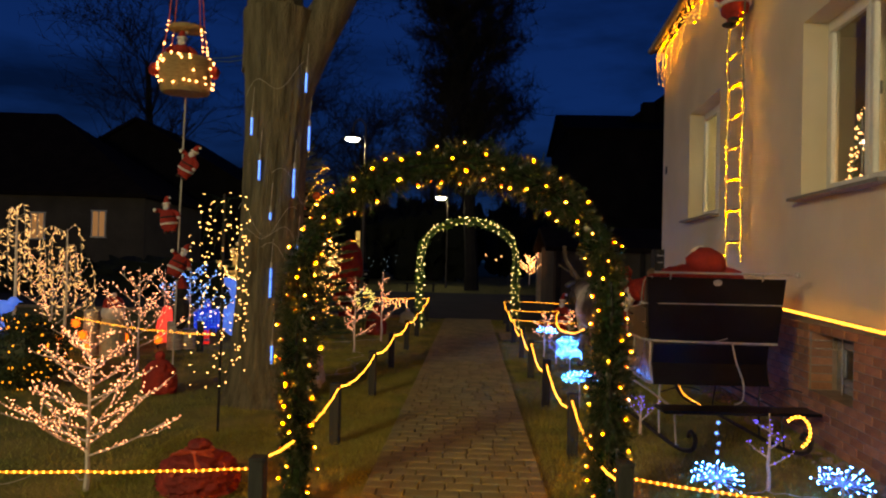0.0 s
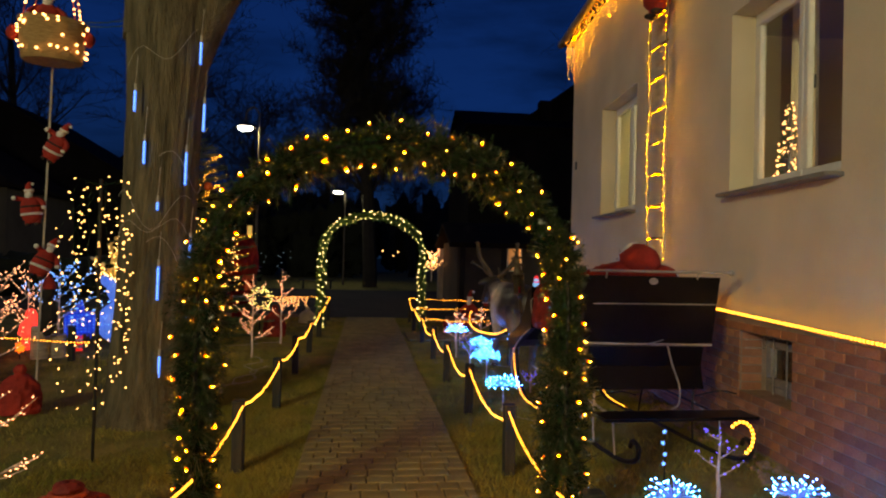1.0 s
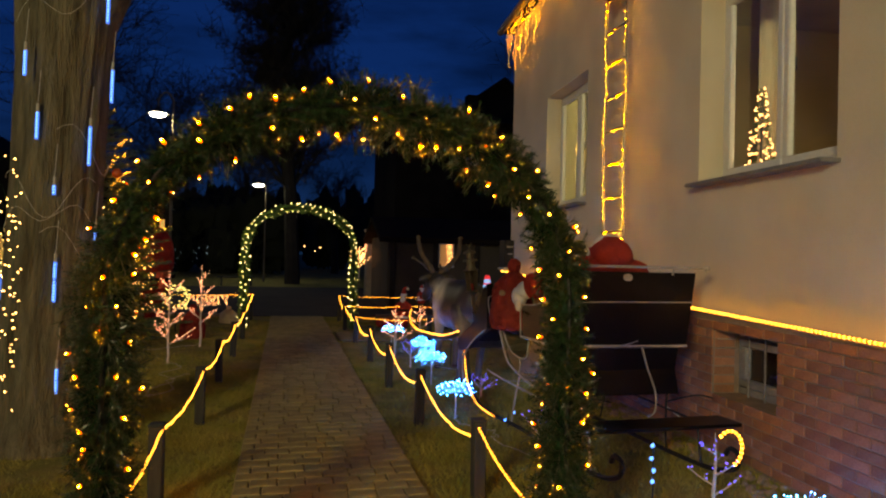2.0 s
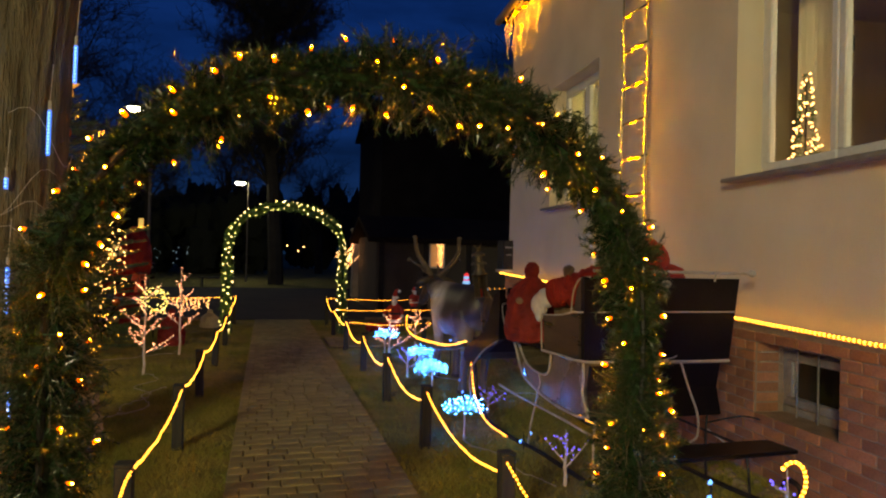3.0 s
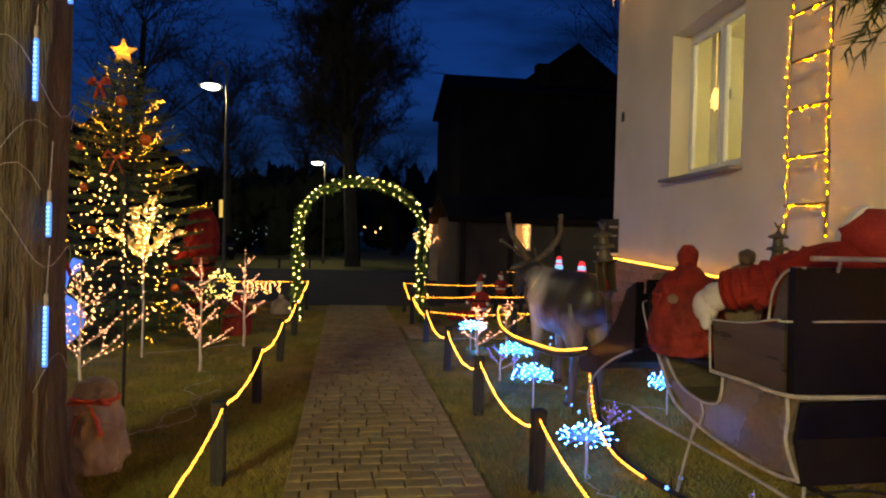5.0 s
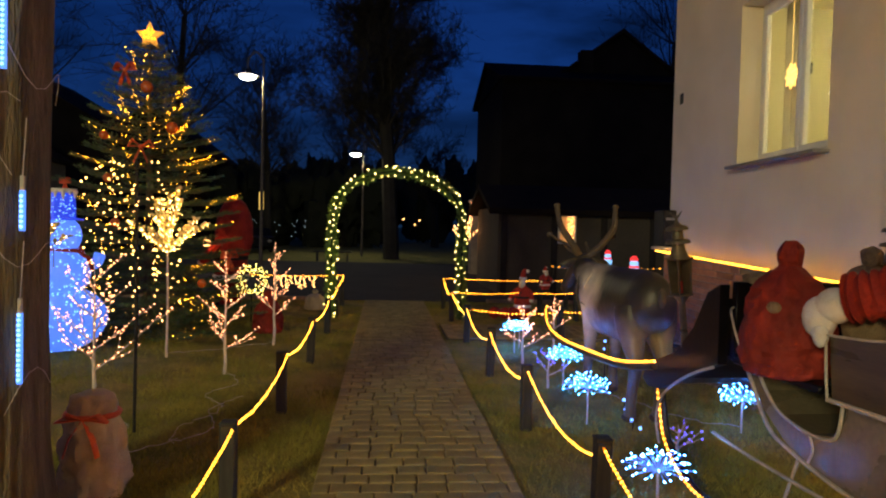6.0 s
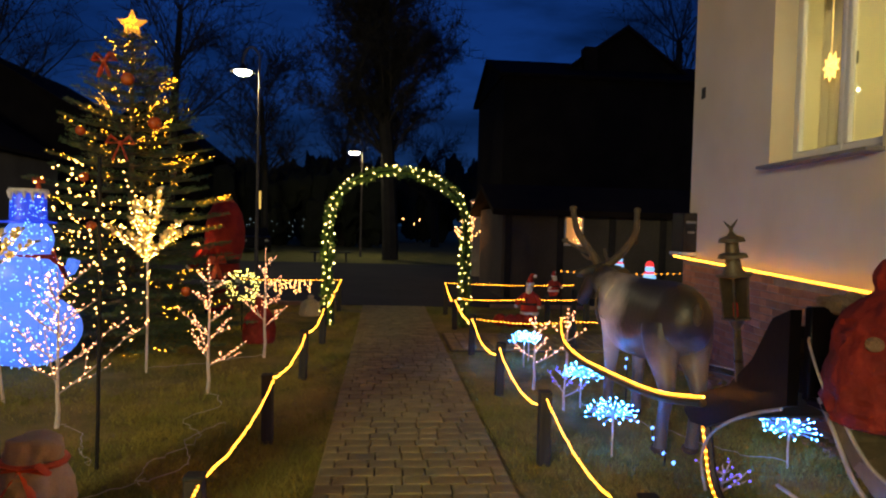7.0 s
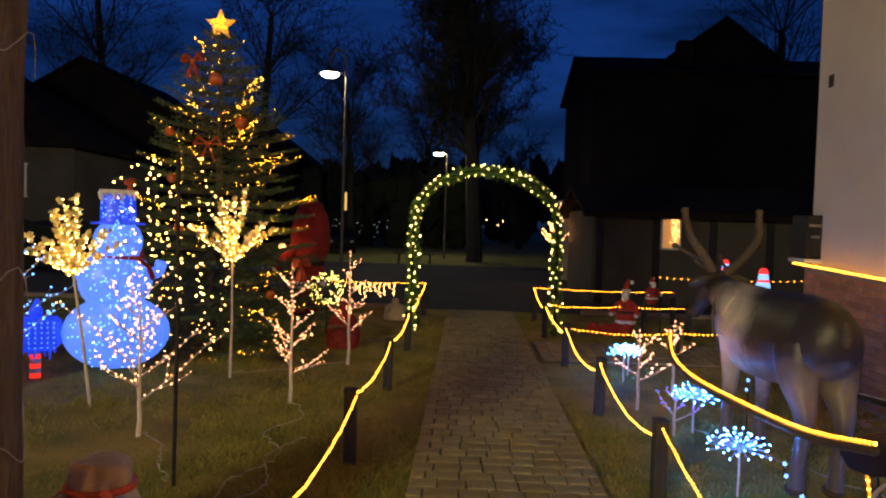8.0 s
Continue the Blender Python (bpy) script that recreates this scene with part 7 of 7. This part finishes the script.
drape(12.3, 12.65, 4.62, 2.3, 4.7, "cream curtain drawn aside in the lit room")
drape(10.5, 10.85, 4.62, 2.3, 4.7, "cream curtain drawn aside in the lit room")
drape(7.3, 7.75, 4.75, 2.3, 4.7, "cream curtain behind the window")
drape(5.5, 5.9, 4.75, 2.3, 4.7, "cream curtain behind the window")
g = Geo()
for k in range(9):
    a = 2 * math.pi * k / 9
    tip = Vector((0.02 * math.sin(k * 2), math.cos(a), math.sin(a))).normalized() * 0.16
    g.tube([(0, 0, 0), tip], [0.055, 0.003], 5)
g.tube([(0, 0, 0.1), (0, 0, 1.2)], 0.003, 4)
tagged(g.make("paper_star", STARWIN, at=pose(4.46, 12.2, 3.55), smooth=False), "glowing yellow paper star in the window", "star lamp")
g = Geo()
g.ball((0, 0, 0.10), (0.06, 0.05, 0.10), lump=0.3)
g.ball((0.03, 0.03, 0.2), 0.035)
g.tube([(0, -0.03, 0.12), (0, -0.12, 0.18)], [0.02, 0.01], 6)
tagged(g.make("window_figure", BLACKCLOTH, at=pose(4.45, 6.81, 2.44)), "small dark ornament on the window board", "ornament")


# all that belongs to the house turns with it
HOUSE_PARTS = {"wall_house", "wall_gable", "roof", "gutter", "wall_room_far", "wall_room_near", "window_1", "window_2", "window_3", "wall_cellar", "plinth", "trim",
               "gravel_strip", "letter_box", "wall_plate", "window_tree", "window_board", "curtain", "paper_star", "window_figure"}
for ob in [q for q in scene.objects if q.parent is None and q.name.split(".")[0] in HOUSE_PARTS] + [ledge_rope, ic]:
    on_house(ob)


# ---- street lamps ----
def street_lamp(x, y, z, side, label, arm=0.56):
    th = thing("street_lamp", label, "street lamp", None, "street lamps")
    g = Geo()
    px = x + arm * side
    line = curve_points([(px, y, 0), (px, y, z * 0.5), (px, y, z + 0.15), (px - 0.06 * arm * side, y, z + 0.62), (px - 0.5 * arm * side, y, z + 0.86), (px - 0.93 * arm * side, y, z + 0.62), (x, y, z + 0.22)], 7)
    g.tube(line, [0.07 - 0.035 * min(1, k / 14) for k in range(len(line))], 10)
    g.make("pole", POLEPAINT, th)
    g = Geo()
    g.lathe([(0.05, 0.28), (0.09, 0.2), (0.2, 0.12), (0.42, 0.02), (0.43, 0.0), (0.36, 0.01), (0.06, 0.16)], (x, y, z), n=24)
    g.make("shade", IRON, th)
    g = Geo()
    g.lathe([(0.30, 0.02), (0.28, -0.05), (0.18, -0.10), (0.02, -0.115)], (x, y, z), n=20)
    g.make("lamp_glass", LAMPGLASS, th)


street_lamp(*LAMPS[0], 1, "tall curved street lamp, lit warm white")
street_lamp(*LAMPS[1], 1, "distant curved street lamp, lit warm white", 0.42)
# post for the added fill lamp, out of view
street_lamp(*LAMPS[2], -1, "curved street lamp of the same street, lit warm white")


# ---- neighbouring houses ----
def house(name, label, m, w, d, eave, ridge, wall, windows, chimney=None, along_x=True, hip=0.0):
    th = thing(name, label, "house", m)
    g = Geo()
    g.box((0, d / 2, eave / 2), (w, d, eave))
    if not along_x:
        g.prism([(-w / 2, eave), (w / 2, eave), (0, ridge)], 0.0, d, axis="y")
    g.make("wall", wall, th, smooth=False)
    g = Geo()
    if hip:
        a, b, top = w / 2 + 0.3, w / 2 - hip, eave - 0.05
        g.add([(-a, -0.4, top), (a, -0.4, top), (a, d + 0.4, top), (-a, d + 0.4, top), (-a, d / 2, ridge), (b, d / 2, ridge),
               (-a, -0.4, top - 0.15), (a, -0.4, top - 0.15), (a, d + 0.4, top - 0.15), (-a, d + 0.4, top - 0.15)],
              [(0, 1, 5, 4), (1, 2, 5), (2, 3, 4, 5), (3, 0, 4), (6, 7, 1, 0), (7, 8, 2, 1), (8, 9, 3, 2), (9, 6, 0, 3), (9, 8, 7, 6)])
    elif along_x:
        g.prism([(-0.4, eave - 0.05), (d / 2, ridge), (d + 0.4, eave - 0.05), (d + 0.4, eave - 0.2), (d / 2, ridge - 0.22), (-0.4, eave - 0.2)], -w / 2 - 0.3, w / 2 + 0.3)
    else:
        g.prism([(-w / 2 - 0.4, eave - 0.1), (0, ridge + 0.12), (w / 2 + 0.4, eave - 0.1), (w / 2 + 0.4, eave - 0.25), (0, ridge - 0.1), (-w / 2 - 0.4, eave - 0.25)], -0.3, d + 0.3, axis="y")
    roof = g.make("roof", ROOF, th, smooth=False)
    if along_x and not hip:
        for sx in (-1, 1):
            g = Geo()
            g.prism([(0, eave - 0.1), (d / 2, ridge - 0.25), (d, eave - 0.1)], sx * w / 2 - 0.1, sx * w / 2 + 0.1)
            g.make("gable", wall, th, smooth=False)
    if chimney:
        g = Geo()
        g.box(chimney, (0.7, 0.7, 1.8), bev=0.02)
        g.make("chimney", BLACKWALL, roof)
    for x, z, ww, hh, lit in windows:
        g = Geo()
        for c, s in (((x, -0.03, z + hh / 2), (ww + 0.14, 0.06, 0.07)), ((x, -0.03, z - hh / 2), (ww + 0.14, 0.08, 0.07)), ((x - ww / 2, -0.03, z), (0.07, 0.06, hh)), ((x + ww / 2, -0.03, z), (0.07, 0.06, hh)), ((x, -0.03, z), (0.05, 0.05, hh))):
            g.box(c, s, bev=0.008)
        fr = g.make("window", PVC, th)
        g = Geo()
        g.box((x, -0.012, z), (ww, 0.02, hh))
        g.make("pane", CANDLEWIN if lit else BLACKCLOTH, fr, "warm lit pane" if lit else "", smooth=False)
    return th


house("house", "low pale house across the street with lit windows", pose(-21.4, 30.4, 0, 0, 0, 4), 13.0, 8.0, 4.45, 8.8, DARKWALL, [(1.7, 2.85, 0.6, 1.2, True), (4.45, 3.0, 0.6, 1.2, True)], hip=6.2)
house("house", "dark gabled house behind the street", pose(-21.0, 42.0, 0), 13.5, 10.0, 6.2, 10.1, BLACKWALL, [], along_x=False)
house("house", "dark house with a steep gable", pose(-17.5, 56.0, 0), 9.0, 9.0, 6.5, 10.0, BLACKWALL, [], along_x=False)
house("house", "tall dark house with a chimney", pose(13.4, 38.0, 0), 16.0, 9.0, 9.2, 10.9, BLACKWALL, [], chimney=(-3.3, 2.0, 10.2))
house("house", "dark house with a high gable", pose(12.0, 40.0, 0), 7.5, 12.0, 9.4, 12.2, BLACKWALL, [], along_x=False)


def shed():
    th = thing("shed", "low rendered shed with dark timber posts", "shed", pose(7.9, 22.5, 0))
    g = Geo()
    g.box((0, 2, 1.15), (10.2, 4.0, 2.3))
    g.make("wall", DARKWALL, th, smooth=False)
    g = Geo()
    g.prism([(-0.35, 2.25), (2.0, 3.0), (4.4, 2.25), (4.4, 2.1), (2.0, 2.85), (-0.35, 2.1)], -5.4, 5.4)
    g.make("roof", ROOF, th, smooth=False)
    for k in range(8):
        g = Geo()
        g.box((-4.95 + k * 1.35, -0.04, 1.1), (0.16, 0.08, 2.2), bev=0.01)
        g.make("timber_post", BLACKCLOTH, th)
    g = Geo()
    for c, s in (((-3.26, -0.04, 2.1), (0.5, 0.07, 0.05)), ((-3.26, -0.04, 1.38), (0.5, 0.07, 0.05)), ((-3.48, -0.04, 1.74), (0.05, 0.07, 0.7)), ((-3.04, -0.04, 1.74), (0.05, 0.07, 0.7))):
        g.box(c, s, bev=0.006)
    win = g.make("window", PVC, th)
    g = Geo()
    g.box((-3.26, -0.015, 1.74), (0.4, 0.02, 0.68))
    g.make("pane", CANDLEWIN, win, "warm lit pane", smooth=False)
    g = Geo()
    r = random.Random(3)
    for i in range(46):
        g.bulb((-3.14 + r.gauss(0, 0.05), -0.06, 1.42 + 0.65 * r.random()), 0.011)
    g.make("led_chain", L_WARM, win, kind="stuff")


shed()
gp = thing("gate_post", "cream rendered gate post edged with lights", "gate post", pose(3.35, 30.0, 0))
g = Geo()
g.box((0, 0, 1.35), (0.75, 0.6, 2.7), bev=0.03)
g.box((0, 0, 2.72), (0.85, 0.7, 0.1), bev=0.03)
g.make("post", CREAMPOST, gp)
g = Geo()
for s in (-0.40, 0.40):
    for k in range(12):
        g.bulb((s + rnd.uniform(-0.03, 0.03), -0.33, 1.9 + k * 0.075), 0.02)
g.make("led_chain", L_PINK, gp, kind="stuff")
for x, y, z, h in ((3.93, 15.6, 0.98, 0.34), (4.15, 17.6, 1.05, 0.3)):
    ob = thing("snowman_lamp", "small acrylic snowman glowing blue and red", "light figure", pose(x, y, z), "snowman lamps")
    g = Geo()
    g.ball((0, 0, h * 0.25), (h * 0.3, h * 0.24, h * 0.25))
    g.ball((0, 0, h * 0.62), (h * 0.22, h * 0.2, h * 0.2))
    g.make("body", glow("ice_lit_acrylic", (0.2, 0.5, 1.0), 0.9, (0.5, 0.6, 0.8)), ob)
    g = Geo()
    g.lathe([(h * 0.22, h * 0.42), (h * 0.26, h * 0.46), (h * 0.2, h * 0.52)], n=12)
    g.lathe([(h * 0.2, h * 0.76), (h * 0.2, h * 0.82), (h * 0.12, h * 0.98), (h * 0.01, h)], n=12)
    g.make("scarf_and_hat", glow("red_lit_acrylic", (1.0, 0.04, 0.05), 0.8, (0.6, 0.05, 0.05)), ob)
    g = Geo()
    g.tube([(0, 0, -z), (0, 0, 0.02)], 0.02, 6)
    g.make("stake", IRON, ob)
g, gw = Geo(), Geo()
line = sagging((3.1, 17.75, 1.0), (5.6, 17.75, 1.02), 0.04)
gw.tube(line, 0.004, 4)
for q in along(line, 0.12):
    g.bulb(q, 0.013)
fl_ = thing("light_string", "thin string of amber lights behind the reindeer", "light string")
gw.make("cable", WIRE, fl_)
g.make("led_chain", L_YELLOW, fl_, kind="stuff")
for x in (3.12, 5.58):
    g = Geo()
    g.tube([(x, 17.75, -0.05), (x, 17.75, 1.03)], 0.015, 6)
    g.make("stake", IRON, fl_)


# ---- bare trees against the sky ----
def bare_tree(m, h, r0, seed, label, levels=3, reach=1.0, haze=3000, column=False):
    r = random.Random(seed)
    th = thing("tree", label, "tree", m, "bare winter trees")
    g, tw = Geo(), Geo()
    def grow(p, d, ln, rad, lev):
        pts = [p]
        n = (10 if column else 4) if lev == 0 else (4 if lev < 3 else 2)
        q, dd = p, d
        for k in range(n):
            dd = (dd + Vector((r.uniform(-1, 1), r.uniform(-1, 1), r.uniform(-0.3, 0.6))) * (0.05 if lev == 0 else 0.13)).normalized()
            q = q + dd * ln / n
            pts.append(q)
        rr = [rad * (1 - 0.13 * k * 4 / n) if lev == 0 else rad * (1 - 0.13 * k) for k in range(n + 1)]
        (g if lev <= 1 else tw).tube(pts, rr, 8 if lev == 0 else (5 if lev < 3 else 3), cap=False)
        if lev >= levels:
            return
        kids = (64 if column else 22) if lev == 0 else (6 if lev < 3 else 7)
        for k in range(kids):
            i = 1 + int(r.random() * n) if lev else (3 + k % (n - 2) if column else 2 + (k % (n - 1)))
            i = min(i, n)
            a = k * 2.4 + r.uniform(-0.4, 0.4)
            o = dd.orthogonal().normalized()
            side = o * math.cos(a) + dd.cross(o) * math.sin(a)
            nd = (dd * r.uniform(0.5, 1.1) + side * r.uniform(0.6, 1.0) + Vector((0, 0, 0.15))).normalized()
            grow(pts[i], nd, ln * (r.uniform(0.28, 0.46) * reach if lev == 0 else r.uniform(0.42, 0.62)), max(rr[i] * (0.26 if lev == 0 else 0.45), 0.014), lev + 1)
    grow(Vector((0, 0, 0)), Vector((0, 0, 1)), h * 0.8, r0, 0)
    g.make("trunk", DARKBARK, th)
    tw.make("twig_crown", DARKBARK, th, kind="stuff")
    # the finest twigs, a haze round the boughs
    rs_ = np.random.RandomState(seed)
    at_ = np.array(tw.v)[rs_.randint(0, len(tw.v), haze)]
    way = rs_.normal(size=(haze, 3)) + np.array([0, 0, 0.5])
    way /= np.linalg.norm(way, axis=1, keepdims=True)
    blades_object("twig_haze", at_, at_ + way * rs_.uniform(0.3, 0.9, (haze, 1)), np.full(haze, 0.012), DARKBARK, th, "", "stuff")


bare_tree(pose(0.15, 40.0, 0), 21, 0.42, 1, "tall bare street tree, a dark silhouette", 3, reach=0.55, haze=90000, column=True)
bare_tree(pose(-12.4, 45.0, 0), 17, 0.32, 2, "bare tree behind the far houses", haze=6000)
bare_tree(pose(-7.8, 50.0, 0), 12, 0.26, 3, "bare tree behind the far houses", haze=9000)
bare_tree(pose(-21.5, 46.0, 0), 18, 0.34, 4, "bare tree behind the far houses", haze=6000)
bare_tree(pose(20.0, 52.0, 0), 19, 0.5, 5, "bare tree behind the tall house")
bare_tree(pose(-3.6, 60.0, 0), 10, 0.4, 6, "bare tree along the street", haze=6000)
bare_tree(pose(4.0, 62.0, 0), 8, 0.35, 7, "bare tree along the street")


def hedge(m, w, h, d, seed, label):
    r = random.Random(seed)
    g = Geo()
    for i in range(int(w * 5)):
        g.ball((r.uniform(-w / 2, w / 2), r.uniform(-d / 2, d / 2), r.uniform(0.2, 0.75) * h), (r.uniform(0.5, 1.3), r.uniform(0.4, 0.8), h * r.uniform(0.16, 0.34)), n=12, rings=8, lump=0.9, seed=i)
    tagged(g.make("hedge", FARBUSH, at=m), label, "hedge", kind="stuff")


hedge(pose(-24, 58, 0), 46, 6.5, 4, 1, "dark far hedge along the street")
hedge(pose(-1, 78, 0), 46, 8.5, 4, 2, "dark far shrubs at the street's end")
hedge(pose(-15, 27.5, 0), 12, 1.5, 0.8, 3, "dark low hedge before the pale house")
g = Geo()
g.box((0, 0, 0.45), (1.8, 0.4, 0.05), bev=0.01)
for x in (-0.7, 0.7):
    g.box((x, 0, 0.22), (0.08, 0.36, 0.42), bev=0.01)
tagged(g.make("bench", POSTWOOD, at=pose(-2.6, 36.8, 0)), "plain low bench beyond the street", "bench")


def parked_car(m, label):
    th = thing("car", label, "car", m)
    g = Geo()
    g.prism([(-2.1, 0.3), (-2.15, 0.7), (-1.9, 0.85), (-1.2, 0.92), (-0.7, 1.35), (0.8, 1.42), (1.6, 0.98), (2.1, 0.9), (2.15, 0.4), (2.0, 0.28)], -0.85, 0.85, axis="y")
    g.make("body", BLACKWOOD, th, smooth=False)
    for x in (-1.35, 1.35):
        for y in (-0.82, 0.82):
            g = Geo()
            g.tube([(x, y - 0.1, 0.32), (x, y + 0.1, 0.32)], 0.32, 16)
            g.make("wheel", BLACKCLOTH, th)
    for y in (-0.6, 0.6):
        g = Geo()
        g.ball((2.1, y, 0.7), (0.05, 0.14, 0.08))
        g.make("headlight", STEEL, th)


parked_car(pose(-8.0, 46.0, 0, 0, 0, -70), "dark car parked at the street's end")
g = Geo()
for i in range(26):
    g.bulb((rnd.uniform(-9.5, -5.2), 50 + rnd.uniform(-2, 2), 1.2 + rnd.uniform(-0.3, 0.8)), 0.026)
tagged(g.make("far_window_lights", glow("far_cool_light", (0.5, 0.7, 0.85), 0.6)), "scattered small lights far down the street", "lights", kind="stuff")
g = Geo()
for x, z in ((5.0, 2.3), (4.0, 1.9), (1.9, 2.4)):
    g.bulb((x * 0.5 + 0.6, 70, z), 0.07)
tagged(g.make("far_street_lights", L_WARM), "tiny street lights in the distance", "lights", kind="stuff")
g = Geo()
g.box((-8.6, 52, 3.2), (0.3, 0.1, 1.2))
tagged(g.make("far_lit_window", glow("far_yellow_window", (1.0, 0.6, 0.15), 0.6), smooth=False), "narrow lit window of a far house", "window")


# ---- pieces: bricks, pavers, grass ----
def piece_mesh(name, sx, sy, sz, bev, mat):
    ob_g = Geo()
    ob_g.box((0, 0, 0), (sx, sy, sz), bev=bev)
    me = bpy.data.meshes.new(name)
    me.from_pydata(ob_g.v, [], ob_g.f)
    me.materials.append(mat)
    me.polygons.foreach_set("use_smooth", [False] * len(ob_g.f))
    me.update()
    return me


def lay(name, mesh_by_size, place, parent):
    ob = new(name, mesh_by_size)
    ob.parent = parent
    ob.matrix_basis = place
    return ob


# plinth bricks, 24 cm stretchers in half bond
BL, BH, JT = 0.24, 0.071, 0.0115
brick_meshes = {}
rest = Geo()
count = 0
row = 0
z = 0.02
r = random.Random(33)
while z < 1.5:
    y = 3.0 + (0.125 if row % 2 else 0.0)
    while y < 14.7:
        y1 = min(y + BL, 14.73)
        zt = z + BH
        in_cellar = y < 7.15 and y1 > 6.215 and zt > 0.505 and z < 1.085
        if zt < plinth_top(y) - 0.004 and not (in_cellar and y >= 6.215 and y1 <= 7.15):
            ya, yb = y, y1
            if in_cellar:
                if ya < 6.215:
                    yb = 6.215
                elif yb > 7.15:
                    ya = 7.15
            ln = round(yb - ya, 3)
            if ln > 0.03:
                c = (WX - 0.05 + r.uniform(-0.002, 0.002), (ya + yb) / 2, z + BH / 2)
                if count < 300 and 4.5 < y < 8.6:
                    if ln not in brick_meshes:
                        brick_meshes[ln] = piece_mesh("brick", 0.022, ln, BH, 0.004, CLINKER)
                    lay("brick", brick_meshes[ln], pose(*c, 0, 0, r.uniform(-0.4, 0.4)), plinth)
                    count += 1
                else:
                    rest.box(c, (0.022, ln, BH), bev=0.004)
        y += BL + JT
    z += BH + JT
    row += 1
rest.make("brick_courses", CLINKER, plinth, smooth=False, kind="stuff")
# window reveal of the cellar
reveal = Geo()
for k in range(7):
    for yy in (6.211, 7.154):
        reveal.box((WX + 0.07, yy, 0.545 + k * 0.0825), (0.2, 0.012, BH), bev=0.003)
reveal.make("reveal_bricks", CLINKER, plinth, smooth=False, kind="stuff")

# pavers in three lengths, rows across the path
paver_meshes = {}
rest = Geo()
count = 0
y = -2.0
r = random.Random(44)
row = 0
PD = 0.163
while y < 20.15:
    x = PX0
    while x < PX1 - 0.03:
        ln = r.choice((0.16, 0.2, 0.2, 0.24))
        if row % 2 and x == PX0:
            ln = 0.11
        if x + ln > PX1 - 0.07:
            ln = PX1 - x
        ln = round(ln, 3)
        c = (x + ln / 2, y + PD / 2, 0.002 + r.uniform(-0.003, 0.003))
        near = 5.0 < y < 11.5 and count < 300
        if near:
            if ln not in paver_meshes:
                paver_meshes[ln] = piece_mesh("paver", ln - 0.009, PD - 0.009, 0.05, 0.007, PAVER)
            lay("paver", paver_meshes[ln], pose(*c, r.uniform(-0.5, 0.5), r.uniform(-0.5, 0.5), r.uniform(-0.6, 0.6)), path)
            count += 1
        else:
            rest.box(c, (ln - 0.009, PD - 0.009, 0.05), bev=0.007)
        x += ln
    y += PD
    row += 1
rest.make("paver_rows", PAVER, path, smooth=False, kind="stuff")
rest = Geo()
x = 0.82
while x < 4.15:
    y = 15.02
    while y < 16.45:
        ln = r.choice((0.145, 0.18, 0.215))
        ln = min(ln, 16.5 - y)
        rest.box((x + PD / 2, y + ln / 2, 0.002 + r.uniform(-0.003, 0.003)), (PD - 0.009, ln - 0.009, 0.05), bev=0.007)
        y += ln
    x += PD
rest.make("paver_rows", PAVER, side_path, smooth=False, kind="stuff")

# lawn blades
rs = np.random.RandomState(5)
def lawn(n, x0, x1, y0, y1, name):
    x, y = rs.uniform(x0, x1, n), rs.uniform(y0, y1, n)
    patch = np.sin(x * 2.1 + np.sin(y * 1.3) * 1.5) * np.sin(y * 1.7 + 0.6 * x) + 0.4 * np.sin(x * 7.3) * np.sin(y * 6.1)
    keep = (rs.uniform(-1.1, 0.7, n) < patch) & ~((x > 0.85) & (y > 14.95) & (y < 16.55))
    x, y, patch = x[keep], y[keep], patch[keep]
    k = len(x)
    h = rs.uniform(0.014, 0.038, k) * (1 + 0.35 * patch)
    a = rs.uniform(0, 6.283, k)
    roots = np.stack([x, y, np.full(k, -0.012)], 1)
    tips = roots + np.stack([np.cos(a) * h * 0.9, np.sin(a) * h * 0.9, h + 0.012], 1)
    ob = blades_object(name, roots, tips, np.full(k, 0.0026), GRASS_A, None, "short mottled winter grass beside the path", "stuff")
    ob["category"] = "grass"


lawn(110000, -2.6, PX0 + 0.035, 3.6, 12.0, "grass")
lawn(110000, PX1 - 0.035, 3.6, 3.6, 12.0, "grass")
lawn(60000, -7.5, -2.6, 4.0, 15.0, "grass")
lawn(60000, -4.0, PX0 + 0.03, 12.0, 20.2, "grass")
lawn(45000, PX1 - 0.03, 3.9, 12.0, 20.2, "grass")
